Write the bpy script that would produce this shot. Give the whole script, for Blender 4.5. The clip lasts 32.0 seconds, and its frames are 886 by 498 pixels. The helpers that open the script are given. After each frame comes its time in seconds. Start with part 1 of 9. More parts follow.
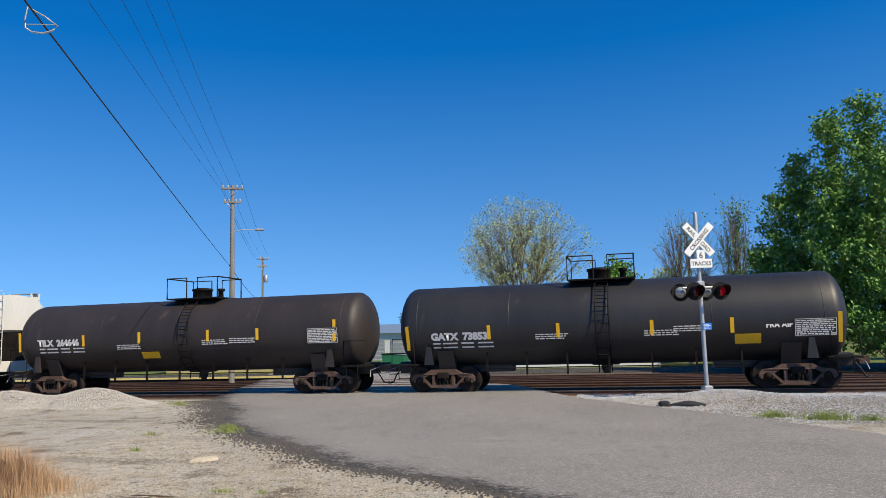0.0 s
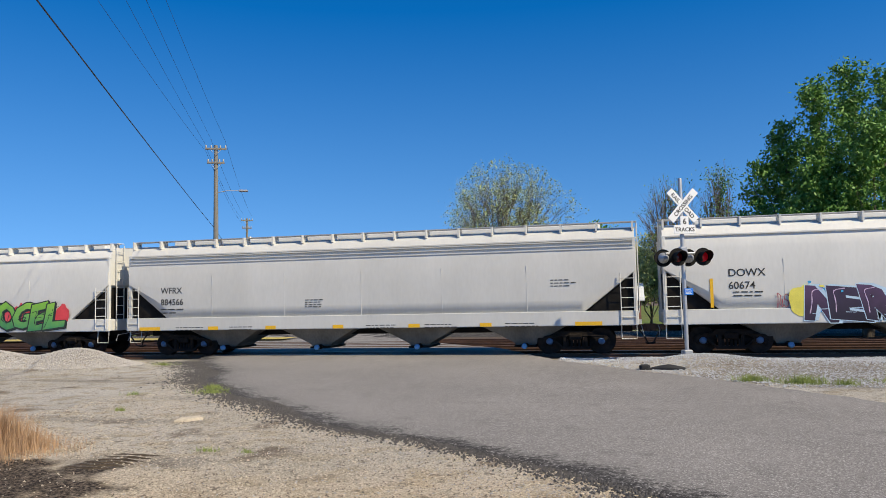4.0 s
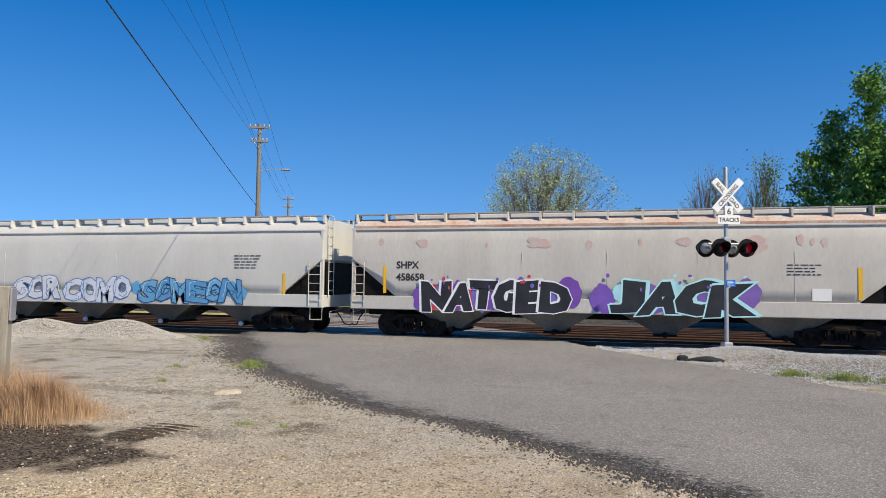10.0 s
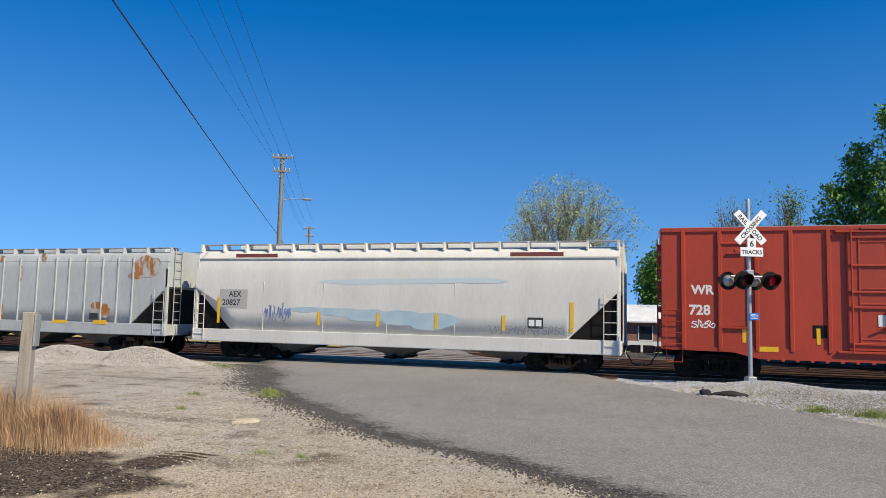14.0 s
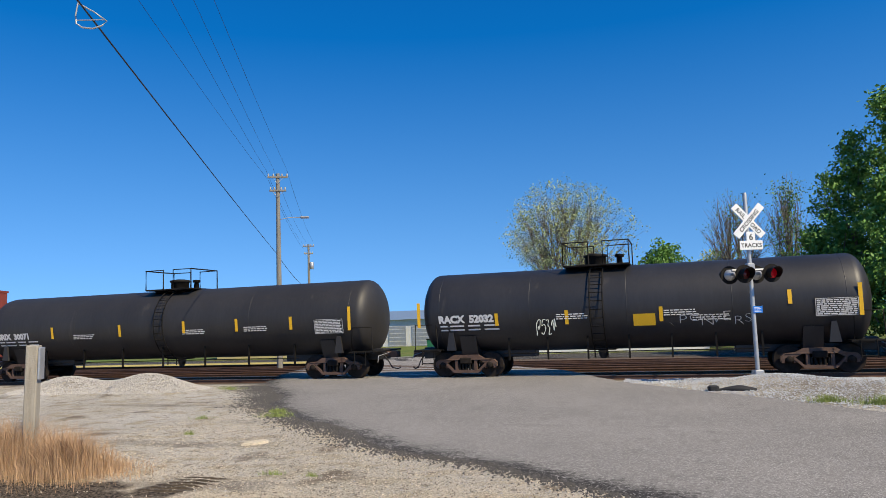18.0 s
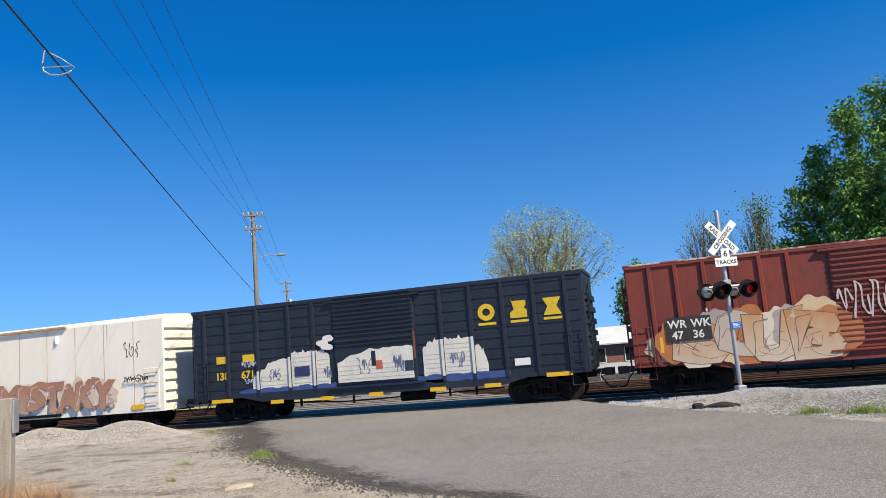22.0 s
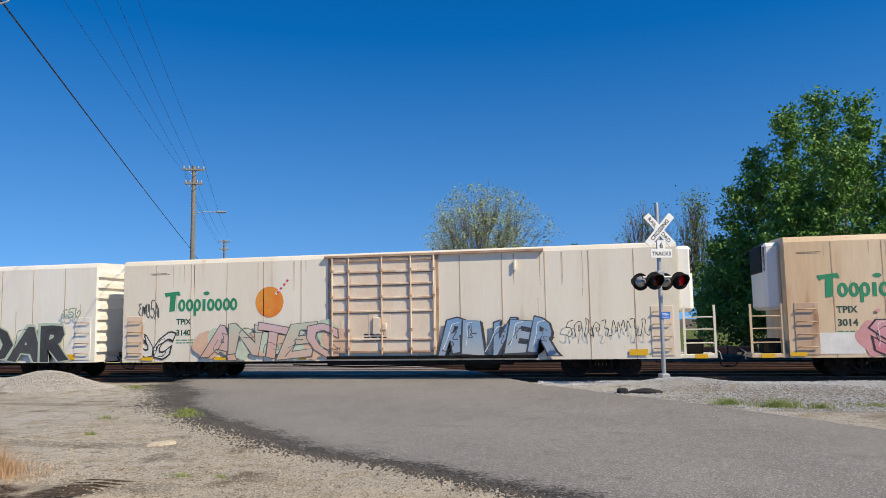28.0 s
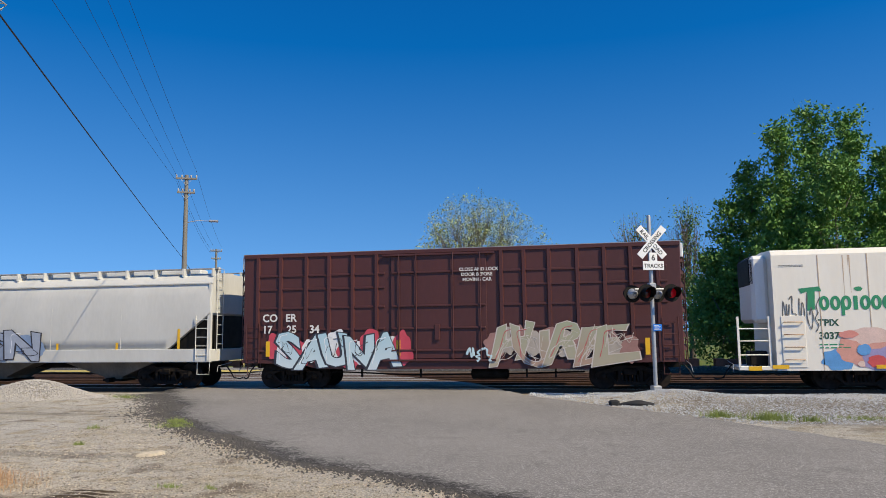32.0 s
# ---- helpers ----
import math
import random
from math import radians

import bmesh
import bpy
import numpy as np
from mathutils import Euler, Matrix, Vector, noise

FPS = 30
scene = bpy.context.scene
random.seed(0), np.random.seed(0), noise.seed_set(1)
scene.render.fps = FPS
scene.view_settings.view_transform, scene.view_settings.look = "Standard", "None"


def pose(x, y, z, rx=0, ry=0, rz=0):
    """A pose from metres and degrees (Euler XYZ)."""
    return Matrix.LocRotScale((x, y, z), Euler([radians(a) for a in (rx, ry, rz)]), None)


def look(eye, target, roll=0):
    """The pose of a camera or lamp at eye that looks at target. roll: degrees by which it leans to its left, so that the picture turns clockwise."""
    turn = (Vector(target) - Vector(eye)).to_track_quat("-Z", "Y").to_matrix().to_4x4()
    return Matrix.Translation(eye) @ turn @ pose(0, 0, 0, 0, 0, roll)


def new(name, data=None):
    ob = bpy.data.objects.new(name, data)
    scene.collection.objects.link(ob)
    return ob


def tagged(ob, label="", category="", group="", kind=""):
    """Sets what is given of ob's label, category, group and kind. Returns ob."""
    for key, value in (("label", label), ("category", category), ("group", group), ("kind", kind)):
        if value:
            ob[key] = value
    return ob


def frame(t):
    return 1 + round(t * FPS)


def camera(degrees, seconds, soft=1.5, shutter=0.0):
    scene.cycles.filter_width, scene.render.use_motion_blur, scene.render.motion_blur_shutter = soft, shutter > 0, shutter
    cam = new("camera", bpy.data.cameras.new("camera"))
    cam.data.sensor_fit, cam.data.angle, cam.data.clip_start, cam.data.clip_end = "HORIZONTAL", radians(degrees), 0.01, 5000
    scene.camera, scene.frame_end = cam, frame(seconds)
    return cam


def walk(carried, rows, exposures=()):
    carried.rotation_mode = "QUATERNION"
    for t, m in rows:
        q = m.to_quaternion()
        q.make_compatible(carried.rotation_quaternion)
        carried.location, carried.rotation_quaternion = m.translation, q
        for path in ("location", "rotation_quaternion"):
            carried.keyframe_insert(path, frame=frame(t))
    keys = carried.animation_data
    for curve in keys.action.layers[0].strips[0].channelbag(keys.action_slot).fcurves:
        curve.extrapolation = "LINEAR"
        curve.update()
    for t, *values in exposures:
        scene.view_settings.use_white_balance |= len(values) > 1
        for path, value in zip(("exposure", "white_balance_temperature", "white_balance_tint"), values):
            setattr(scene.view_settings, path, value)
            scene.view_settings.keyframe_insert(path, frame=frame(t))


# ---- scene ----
cam = camera(62.2, 32.0, soft=0.5)

# seconds, then the turn of the hand-held camera in degrees; the eye stays 2 m above the rail heads
WAY = (
    (0, 96.813, 1.652, 14.73), (0.5, 96.288, 1.443, 14.918), (1, 95.711, 1.61, 14.876), (1.5, 95.192, 1.689, 14.793),
    (2, 94.528, 1.543, 14.297), (2.5, 94.166, 1.324, 13.616), (3, 94.179, 1.156, 13.33), (3.5, 94.146, 1.162, 13.234),
    (4, 93.929, 1.189, 13.519), (4.5, 93.773, 1.081, 16.231), (6.5, 93.968, 0.283, 16.598), (7, 94.107, 0.359, 15.852),
    (7.5, 94.072, 0.3, 15.52), (8, 93.878, 0.168, 15.283), (8.5, 93.538, 0.012, 15.316), (9, 93.071, -0.112, 15.332),
    (9.5, 92.83, -0.285, 15.785), (10, 92.641, -0.607, 16.41), (10.5, 92.564, -0.689, 16.671), (11, 92.813, -0.665, 17.245),
    (11.5, 93.177, -0.757, 17.905), (12, 93.203, -0.99, 17.918), (12.5, 93.466, -1.186, 18.31), (13, 93.589, -1.414, 18.394),
    (13.5, 94.117, -1.472, 18.289), (14, 94.968, -1.169, 17.914), (14.5, 95.284, -0.806, 17.62), (15, 95.423, -0.657, 17.41),
    (15.5, 95.576, -0.493, 17.252), (17.5, 95.559, 1.637, 18.19), (18, 95.773, 1.998, 18.187), (18.5, 96.571, 3.792, 17.978),
    (19, 98.247, 3.965, 17.801), (19.5, 98.521, 4.264, 17.315), (20, 98.422, 4.549, 16.743), (20.5, 98.5, 4.749, 16.431),
    (21, 98.329, 4.679, 16.48), (21.5, 98.03, 4.594, 16.706), (22, 98.06, 4.84, 16.812), (22.5, 98.005, 4.838, 17.202),
    (23, 97.344, 4.735, 18.597), (23.5, 97.128, 4.803, 18.919), (24, 96.807, 4.464, 17.002), (24.5, 96.353, 2.86, 14.398),
    (26.5, 95.621, 1.516, 11.612), (27, 95.51, 1.404, 11.476), (27.5, 95.648, 1.076, 11.877), (28, 95.668, 0.987, 11.842),
    (28.5, 95.72, 0.972, 11.794), (29, 95.826, 1.008, 11.865), (29.5, 95.936, 0.712, 11.634), (30, 96.158, 0.544, 11.331),
    (30.5, 96.281, 0.319, 11.195), (31, 96.343, 0.516, 11.169), (31.5, 96.365, 0.489, 11.245), (32, 96.496, 0.661, 11.233),
)
EYE = (0.0, 0.0, 2.0)
walk(cam, [(t, pose(*EYE, rx, ry, rz)) for t, rx, ry, rz in WAY], [(0, 0.20, 6750, 10), (3, 0.12, 6750, 10), (8, 0.15, 6750, 10), (15.5, 0.15, 6750, 10), (17.5, 0.15, 6750, 10), (18.6, 0.35, 6750, 10), (20.5, 0.36, 6750, 10), (22.5, 0.30, 6750, 10), (23.6, 0.15, 6750, 10), (24.2, 0.00, 6750, 10), (26.5, 0.03, 6750, 10), (32, 0.06, 6750, 10)])

# ---- daylight ----
SUN = Vector((0.92, -0.49, 1.0)).normalized()
sky_world = bpy.data.worlds.new("sky")
scene.world = sky_world
sky_world.use_nodes = True
_n = sky_world.node_tree
_sky = _n.nodes.new("ShaderNodeTexSky")
_sky.sky_type = 'NISHITA'
_sky.sun_disc = False
_sky.sun_elevation = math.asin(SUN.z)
_sky.sun_rotation = math.atan2(SUN.x, SUN.y)
_sky.air_density, _sky.dust_density, _sky.ozone_density, _sky.altitude = 0.8, 0.0, 2.2, 600
# the air is very clear: the deep blue reaches down to the horizon
_dir, _map, _unit = _n.nodes.new("ShaderNodeTexCoord"), _n.nodes.new("ShaderNodeMapping"), _n.nodes.new("ShaderNodeVectorMath")
_unit.operation = 'NORMALIZE'
_map.inputs["Location"].default_value, _map.inputs["Scale"].default_value = (0, 0, 0.215), (1, 1, 0.75)
_n.links.new(_dir.outputs["Generated"], _map.inputs[0])
_n.links.new(_map.outputs[0], _unit.inputs[0])
_n.links.new(_unit.outputs[0], _sky.inputs["Vector"])
_hue, _up = _n.nodes.new("ShaderNodeHueSaturation"), _n.nodes.new("ShaderNodeSeparateXYZ")
_n.links.new(_dir.outputs["Generated"], _up.inputs[0])
for _slot, _low, _high in (("Saturation", 1.24, 1.46), ("Value", 1.06, 0.95), ("Hue", 0.497, 0.506)):
    _ease = _n.nodes.new("ShaderNodeMapRange")
    _ease.inputs[1].default_value, _ease.inputs[2].default_value, _ease.inputs[3].default_value, _ease.inputs[4].default_value = 0.04, 0.44, _low, _high
    _n.links.new(_up.outputs[2], _ease.inputs[0])
    _n.links.new(_ease.outputs[0], _hue.inputs[_slot])
_n.links.new(_sky.outputs[0], _hue.inputs["Color"])
_n.links.new(_hue.outputs[0], _n.nodes["Background"].inputs[0])
_n.nodes["Background"].inputs[1].default_value = 0.172
sun = new("sun", bpy.data.lights.new("sun", 'SUN'))
sun.data.energy, sun.data.angle, sun.data.color = 5.0, radians(0.53), (1.0, 0.88, 0.65)
sun.matrix_world = look(SUN * 100, (0, 0, 0))


# ---- materials ----
def paint(name, base, rough=0.5, metal=0.0, other=None, spread=0.5, size=2.0, stretch=(1, 1, 1),
          bump=0.0, bump_size=60.0, grime=None, grime_at=0.62, spec=0.5, fine=0.12, island=0.0):
    """A surface: base colour with grain, a second colour in soft patches, grime in streaks."""
    m = bpy.data.materials.new(name)
    m.use_nodes = True
    nt = m.node_tree
    N, L = nt.nodes, nt.links
    bs = N["Principled BSDF"]
    tc = N.new("ShaderNodeTexCoord")
    mp = N.new("ShaderNodeMapping")
    mp.inputs["Scale"].default_value = stretch
    L.new(tc.outputs["Object"], mp.inputs[0])

    def noise_tex(scale, detail, vec):
        t = N.new("ShaderNodeTexNoise")
        t.inputs["Scale"].default_value, t.inputs["Detail"].default_value = scale, detail
        L.new(vec, t.inputs["Vector"])
        return t.outputs["Fac"]

    def ramp(src, a, b):
        r = N.new("ShaderNodeMapRange")
        r.inputs[1].default_value, r.inputs[2].default_value = a, b
        L.new(src, r.inputs[0])
        return r.outputs[0]

    def mix(fac, c1, c2, mode='MIX'):
        x = N.new("ShaderNodeMix")
        x.data_type, x.blend_type = 'RGBA', mode
        if isinstance(fac, float):
            x.inputs[0].default_value = fac
        else:
            L.new(fac, x.inputs[0])
        for k, c in ((6, c1), (7, c2)):
            if isinstance(c, tuple):
                x.inputs[k].default_value = (*c, 1)
            else:
                L.new(c, x.inputs[k])
        return x.outputs[2]

    col = base
    if other:
        col = mix(ramp(noise_tex(size, 5, mp.outputs[0]), 0.5 - 0.3 * (1.05 - spread), 0.5 + 0.3 * (1.05 - spread)), base, other)
    if grime:
        col = mix(ramp(noise_tex(size * 1.7 + 0.3, 8, mp.outputs[0]), grime_at, grime_at + 0.16), col, grime)
    if island:
        g = N.new("ShaderNodeNewGeometry")
        col = mix(ramp(g.outputs["Random Per Island"], -1.0, 1.0 / island), col, tuple(min(1, c * 1.9 + 0.01) for c in base))
    if fine:
        lo = N.new("ShaderNodeMapRange")
        lo.inputs[1].default_value, lo.inputs[2].default_value = 0.3, 0.7
        lo.inputs[3].default_value, lo.inputs[4].default_value = 1 - fine, 1 + fine
        L.new(noise_tex(size * 14, 4, mp.outputs[0]), lo.inputs[0])
        col2 = N.new("ShaderNodeMix")
        col2.data_type, col2.blend_type = 'RGBA', 'MULTIPLY'
        col2.inputs[0].default_value = 1.0
        cmb = N.new("ShaderNodeCombineColor")
        for k in range(3):
            L.new(lo.outputs[0], cmb.inputs[k])
        if isinstance(col, tuple):
            col2.inputs[6].default_value = (*col, 1)
        else:
            L.new(col, col2.inputs[6])
        L.new(cmb.outputs[0], col2.inputs[7])
        col = col2.outputs[2]
    if isinstance(col, tuple):
        bs.inputs["Base Color"].default_value = (*col, 1)
    else:
        L.new(col, bs.inputs["Base Color"])
    bs.inputs["Roughness"].default_value, bs.inputs["Metallic"].default_value = rough, metal
    bs.inputs["Specular IOR Level"].default_value = spec
    if bump:
        bp = N.new("ShaderNodeBump")
        bp.inputs["Strength"].default_value, bp.inputs["Distance"].default_value = bump, 0.02
        L.new(noise_tex(bump_size, 6, tc.outputs["Object"]), bp.inputs["Height"])
        L.new(bp.outputs[0], bs.inputs["Normal"])
    return m


def glow(name, colour, power):
    m = bpy.data.materials.new(name)
    m.use_nodes = True
    b = m.node_tree.nodes["Principled BSDF"]
    b.inputs["Base Color"].default_value = (*colour, 1)
    b.inputs["Emission Color"].default_value = (*colour, 1)
    b.inputs["Emission Strength"].default_value = power
    b.inputs["Roughness"].default_value = 0.25
    return m


M_TANK = paint("black_tank_paint", (0.0135, 0.0138, 0.0165), 0.5, other=(0.023, 0.0225, 0.025), size=0.7, stretch=(1.4, 1, 0.25), grime=(0.07, 0.06, 0.05), grime_at=0.66, bump=0.05, bump_size=9)
M_TANK2 = paint("brownish_tank_paint", (0.022, 0.0175, 0.017), 0.58, other=(0.034, 0.027, 0.025), size=0.7, stretch=(1.4, 1, 0.25), grime=(0.09, 0.065, 0.05), grime_at=0.64, bump=0.05, bump_size=9)
M_TANK3 = paint("charcoal_tank_paint", (0.021, 0.0195, 0.019), 0.55, other=(0.029, 0.027, 0.026), size=0.6, stretch=(1.4, 1, 0.25), grime=(0.08, 0.07, 0.055), grime_at=0.66, bump=0.05, bump_size=9)
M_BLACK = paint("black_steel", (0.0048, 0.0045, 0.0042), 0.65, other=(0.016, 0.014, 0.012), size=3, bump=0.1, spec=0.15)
M_RUSTY = paint("rust_brown_steel", (0.075, 0.042, 0.03), 0.75, other=(0.12, 0.07, 0.05), size=4, grime=(0.03, 0.025, 0.022), bump=0.3)
M_TRUCK = paint("dusty_dark_truck_steel", (0.014, 0.0115, 0.010), 0.8, other=(0.028, 0.022, 0.018), size=4, bump=0.3, spec=0.12)
M_WHEEL = paint("worn_wheel_steel", (0.016, 0.014, 0.0125), 0.65, 0.2, other=(0.04, 0.03, 0.025), size=5, bump=0.15, spec=0.15)
M_RAIL = paint("rusty_rail", (0.13, 0.07, 0.045), 0.7, 0.2, other=(0.08, 0.045, 0.03), size=3, bump=0.2)
M_RAILHEAD = paint("polished_rail_head", (0.45, 0.43, 0.41), 0.3, 0.9, other=(0.3, 0.26, 0.22), size=6)
M_HOP = paint("pale_grey_hopper_paint", (0.61, 0.605, 0.57), 0.5, other=(0.55, 0.545, 0.51), size=0.8, stretch=(1, 1, 0.3), grime=(0.42, 0.41, 0.38), grime_at=0.7, bump=0.03, bump_size=6, fine=0.03)
M_HOP2 = paint("off_white_hopper_paint", (0.67, 0.665, 0.625), 0.5, other=(0.62, 0.615, 0.575), size=0.8, stretch=(1, 1, 0.3), grime=(0.45, 0.44, 0.40), grime_at=0.72, bump=0.03, bump_size=6, fine=0.03)
M_HOPOLD = paint("weathered_grey_hopper_paint", (0.57, 0.55, 0.50), 0.6, other=(0.50, 0.475, 0.43), size=0.9, stretch=(1, 1, 0.3), grime=(0.42, 0.24, 0.18), grime_at=0.69, bump=0.05, bump_size=6, fine=0.05)
M_HOPCREAM = paint("cream_white_hopper_paint", (0.70, 0.69, 0.63), 0.5, other=(0.62, 0.61, 0.55), size=0.9, stretch=(1, 1, 0.3), grime=(0.45, 0.42, 0.36), grime_at=0.68, bump=0.05, bump_size=6, fine=0.04)
M_HOPGREY = paint("rust_stained_blue_grey_paint", (0.46, 0.49, 0.49), 0.6, other=(0.41, 0.43, 0.42), size=0.8, stretch=(1, 1, 0.3), grime=(0.45, 0.20, 0.05), grime_at=0.72, bump=0.05, bump_size=6, fine=0.05)
M_REDBOX = paint("oxide_red_boxcar_paint", (0.41, 0.047, 0.019), 0.5, other=(0.34, 0.042, 0.018), size=0.8, stretch=(1, 1, 0.3), grime=(0.14, 0.035, 0.025), grime_at=0.68, bump=0.05, bump_size=8, fine=0.06)
M_REDOLD = paint("faded_red_boxcar_paint", (0.225, 0.038, 0.022), 0.6, other=(0.15, 0.032, 0.022), size=0.9, stretch=(1, 1, 0.25), grime=(0.08, 0.03, 0.022), grime_at=0.63, bump=0.06, bump_size=8, fine=0.08)
M_BROWNBOX = paint("maroon_boxcar_paint", (0.082, 0.024, 0.022), 0.5, other=(0.07, 0.022, 0.02), size=0.8, stretch=(1, 1, 0.3), grime=(0.05, 0.018, 0.016), grime_at=0.68, bump=0.05, bump_size=8, fine=0.06)
M_BLUEBOX = paint("dark_blue_boxcar_paint", (0.011, 0.017, 0.029), 0.5, other=(0.016, 0.023, 0.037), size=0.9, stretch=(1, 1, 0.3), grime=(0.05, 0.05, 0.055), grime_at=0.65, bump=0.05, bump_size=8, fine=0.08)
M_REEF = paint("white_reefer_paint", (0.84, 0.79, 0.68), 0.45, other=(0.78, 0.71, 0.58), size=0.9, stretch=(1, 1, 0.14), grime=(0.62, 0.45, 0.29), grime_at=0.62, bump=0.02, bump_size=5, fine=0.02)
M_REEFW = paint("clean_white_reefer_paint", (0.86, 0.83, 0.75), 0.45, other=(0.82, 0.77, 0.67), size=0.7, stretch=(1, 1, 0.2), grime=(0.60, 0.53, 0.43), grime_at=0.69, bump=0.02, bump_size=5, fine=0.02)
M_REEFTAN = paint("tan_soiled_reefer_paint", (0.78, 0.64, 0.46), 0.5, other=(0.64, 0.45, 0.27), size=0.9, stretch=(1, 1, 0.12), grime=(0.40, 0.21, 0.10), grime_at=0.60, bump=0.02, bump_size=5, fine=0.04)
M_REEFDOOR = paint("rust_stained_door_paint", (0.74, 0.58, 0.43), 0.5, other=(0.80, 0.70, 0.57), size=1.1, stretch=(1, 1, 0.3), grime=(0.50, 0.28, 0.16), grime_at=0.62, bump=0.02, bump_size=5, fine=0.04)
M_SEAM = paint("rust_streaked_seam", (0.46, 0.30, 0.18), 0.6, other=(0.62, 0.52, 0.40), size=2.5, stretch=(1, 1, 0.2), fine=0.1)
M_RODS = paint("rust_streaked_door_rods", (0.80, 0.72, 0.60), 0.55, other=(0.52, 0.33, 0.20), size=2.0, spread=0.35, stretch=(1, 1, 0.4), fine=0.1)
M_BARC = paint("stained_door_hardware", (0.50, 0.37, 0.26), 0.55, other=(0.34, 0.20, 0.12), size=2.5, fine=0.1)
M_LOCO = paint("dark_blue_locomotive_paint", (0.0049, 0.015, 0.0255), 0.42, other=(0.010, 0.027, 0.045), size=0.8, stretch=(1, 1, 0.3), grime=(0.075, 0.105, 0.135), grime_at=0.57, bump=0.04, bump_size=6, fine=0.08)
M_LOCOY = paint("yellow_locomotive_paint", (0.72, 0.50, 0.02), 0.45, other=(0.66, 0.45, 0.03), size=1, grime=(0.35, 0.24, 0.05), grime_at=0.7)
M_LOCOO = paint("dirty_orange_yellow_paint", (0.62, 0.30, 0.03), 0.5, other=(0.5, 0.22, 0.03), size=1.4, grime=(0.22, 0.10, 0.03), grime_at=0.6)
M_LOCOU = paint("dusty_brown_underframe", (0.085, 0.068, 0.056), 0.85, other=(0.045, 0.037, 0.031), size=1.2, bump=0.2, spec=0.15)
M_WHITE = paint("white_paint", (0.78, 0.78, 0.76), 0.5, fine=0.03)
M_STENCIL = paint("white_stencil", (0.72, 0.71, 0.68), 0.6, fine=0.05)
M_INK = paint("black_stencil", (0.03, 0.03, 0.03), 0.6, fine=0.05)
M_YEL = paint("yellow_reflective_sheet", (0.80, 0.46, 0.02), 0.35, fine=0.06)
M_ALU = paint("galvanised_steel", (0.46, 0.47, 0.48), 0.45, 0.5, other=(0.38, 0.39, 0.4), size=5)
M_SIGN = paint("white_sign_sheet", (0.80, 0.81, 0.80), 0.4, fine=0.02)
M_BLUESIGN = paint("blue_sign_sheet", (0.01, 0.16, 0.62), 0.4, fine=0.02)
M_RED = paint("dark_red_lens", (0.12, 0.006, 0.008), 0.15, fine=0)
M_REDON = glow("lit_red_lens", (0.4, 0.004, 0.012), 0.15)
M_WOOD = paint("grey_weathered_wood", (0.25, 0.235, 0.205), 0.85, other=(0.17, 0.16, 0.135), size=3, stretch=(3, 3, 0.2), bump=0.4, bump_size=30)
M_POST = paint("pale_weathered_post", (0.36, 0.33, 0.27), 0.8, other=(0.28, 0.25, 0.2), size=5, stretch=(3, 3, 0.3), grime=(0.18, 0.15, 0.12), bump=0.5, bump_size=40)
M_WIRE = paint("black_cable", (0.02, 0.02, 0.022), 0.6, fine=0)
M_STONE = paint("white_grey_stones", (0.245, 0.23, 0.21), 0.9, island=0.9, bump=0.3, fine=0.2, spec=0.15)
M_CRUMB = paint("dark_asphalt_crumbs", (0.05, 0.047, 0.045), 0.9, island=0.9, bump=0.3, fine=0.2, spec=0.15)
M_STONET = paint("tan_pebbles", (0.36, 0.31, 0.235), 0.9, island=0.9, bump=0.3, fine=0.2, spec=0.15)
M_BAY = paint("grimy_hopper_bay", (0.24, 0.225, 0.195), 0.8, other=(0.15, 0.14, 0.12), size=1.2, stretch=(1, 1, 0.4), bump=0.1, spec=0.15)
M_GRIT = paint("brown_grit", (0.11, 0.09, 0.07), 0.9, island=0.9, bump=0.3, fine=0.2, spec=0.15)
M_STONEG = paint("grey_ballast_stones", (0.29, 0.295, 0.30), 0.9, island=0.9, bump=0.3, fine=0.2, spec=0.15)
M_BALLAST = paint("brown_ballast_bed", (0.10, 0.070, 0.052), 0.95, other=(0.15, 0.11, 0.085), size=0.5, bump=0.9, bump_size=30, fine=0.35, spec=0.1)
M_TIE = paint("dark_creosote_tie", (0.05, 0.035, 0.027), 0.9, other=(0.09, 0.07, 0.055), size=3, bump=0.4)
M_GRASS = paint("grass_field", (0.10, 0.15, 0.035), 0.95, other=(0.15, 0.16, 0.05), size=0.15, bump=0.6, bump_size=20, fine=0.3, spec=0.1)
M_DRY = paint("dry_yellow_grass", (0.50, 0.40, 0.13), 0.95, other=(0.42, 0.34, 0.12), size=0.3, fine=0.3, bump=0.5, spec=0.1)
M_STRAW = paint("straw_stalks", (0.30, 0.195, 0.115), 0.9, island=0.7, size=8, fine=0.2, spec=0.1)
M_BLADE = paint("green_grass_blades", (0.15, 0.185, 0.05), 0.8, island=0.8, size=6, spec=0.2)
M_SOIL = paint("dark_damp_soil", (0.05, 0.038, 0.028), 0.95, other=(0.10, 0.075, 0.05), size=2, bump=0.8, bump_size=20, fine=0.3, spec=0.1)
M_BARK = paint("grey_brown_bark", (0.18, 0.155, 0.125), 0.9, other=(0.11, 0.09, 0.07), size=3, stretch=(3, 3, 0.4), bump=0.5)
M_LEAF = paint("deep_green_leaves", (0.066, 0.142, 0.022), 0.55, island=1.0, size=2, fine=0.15, spec=0.3)
M_LEAFY = paint("young_yellow_green_leaves", (0.23, 0.265, 0.105), 0.6, island=0.6, size=2, fine=0.15, spec=0.3)
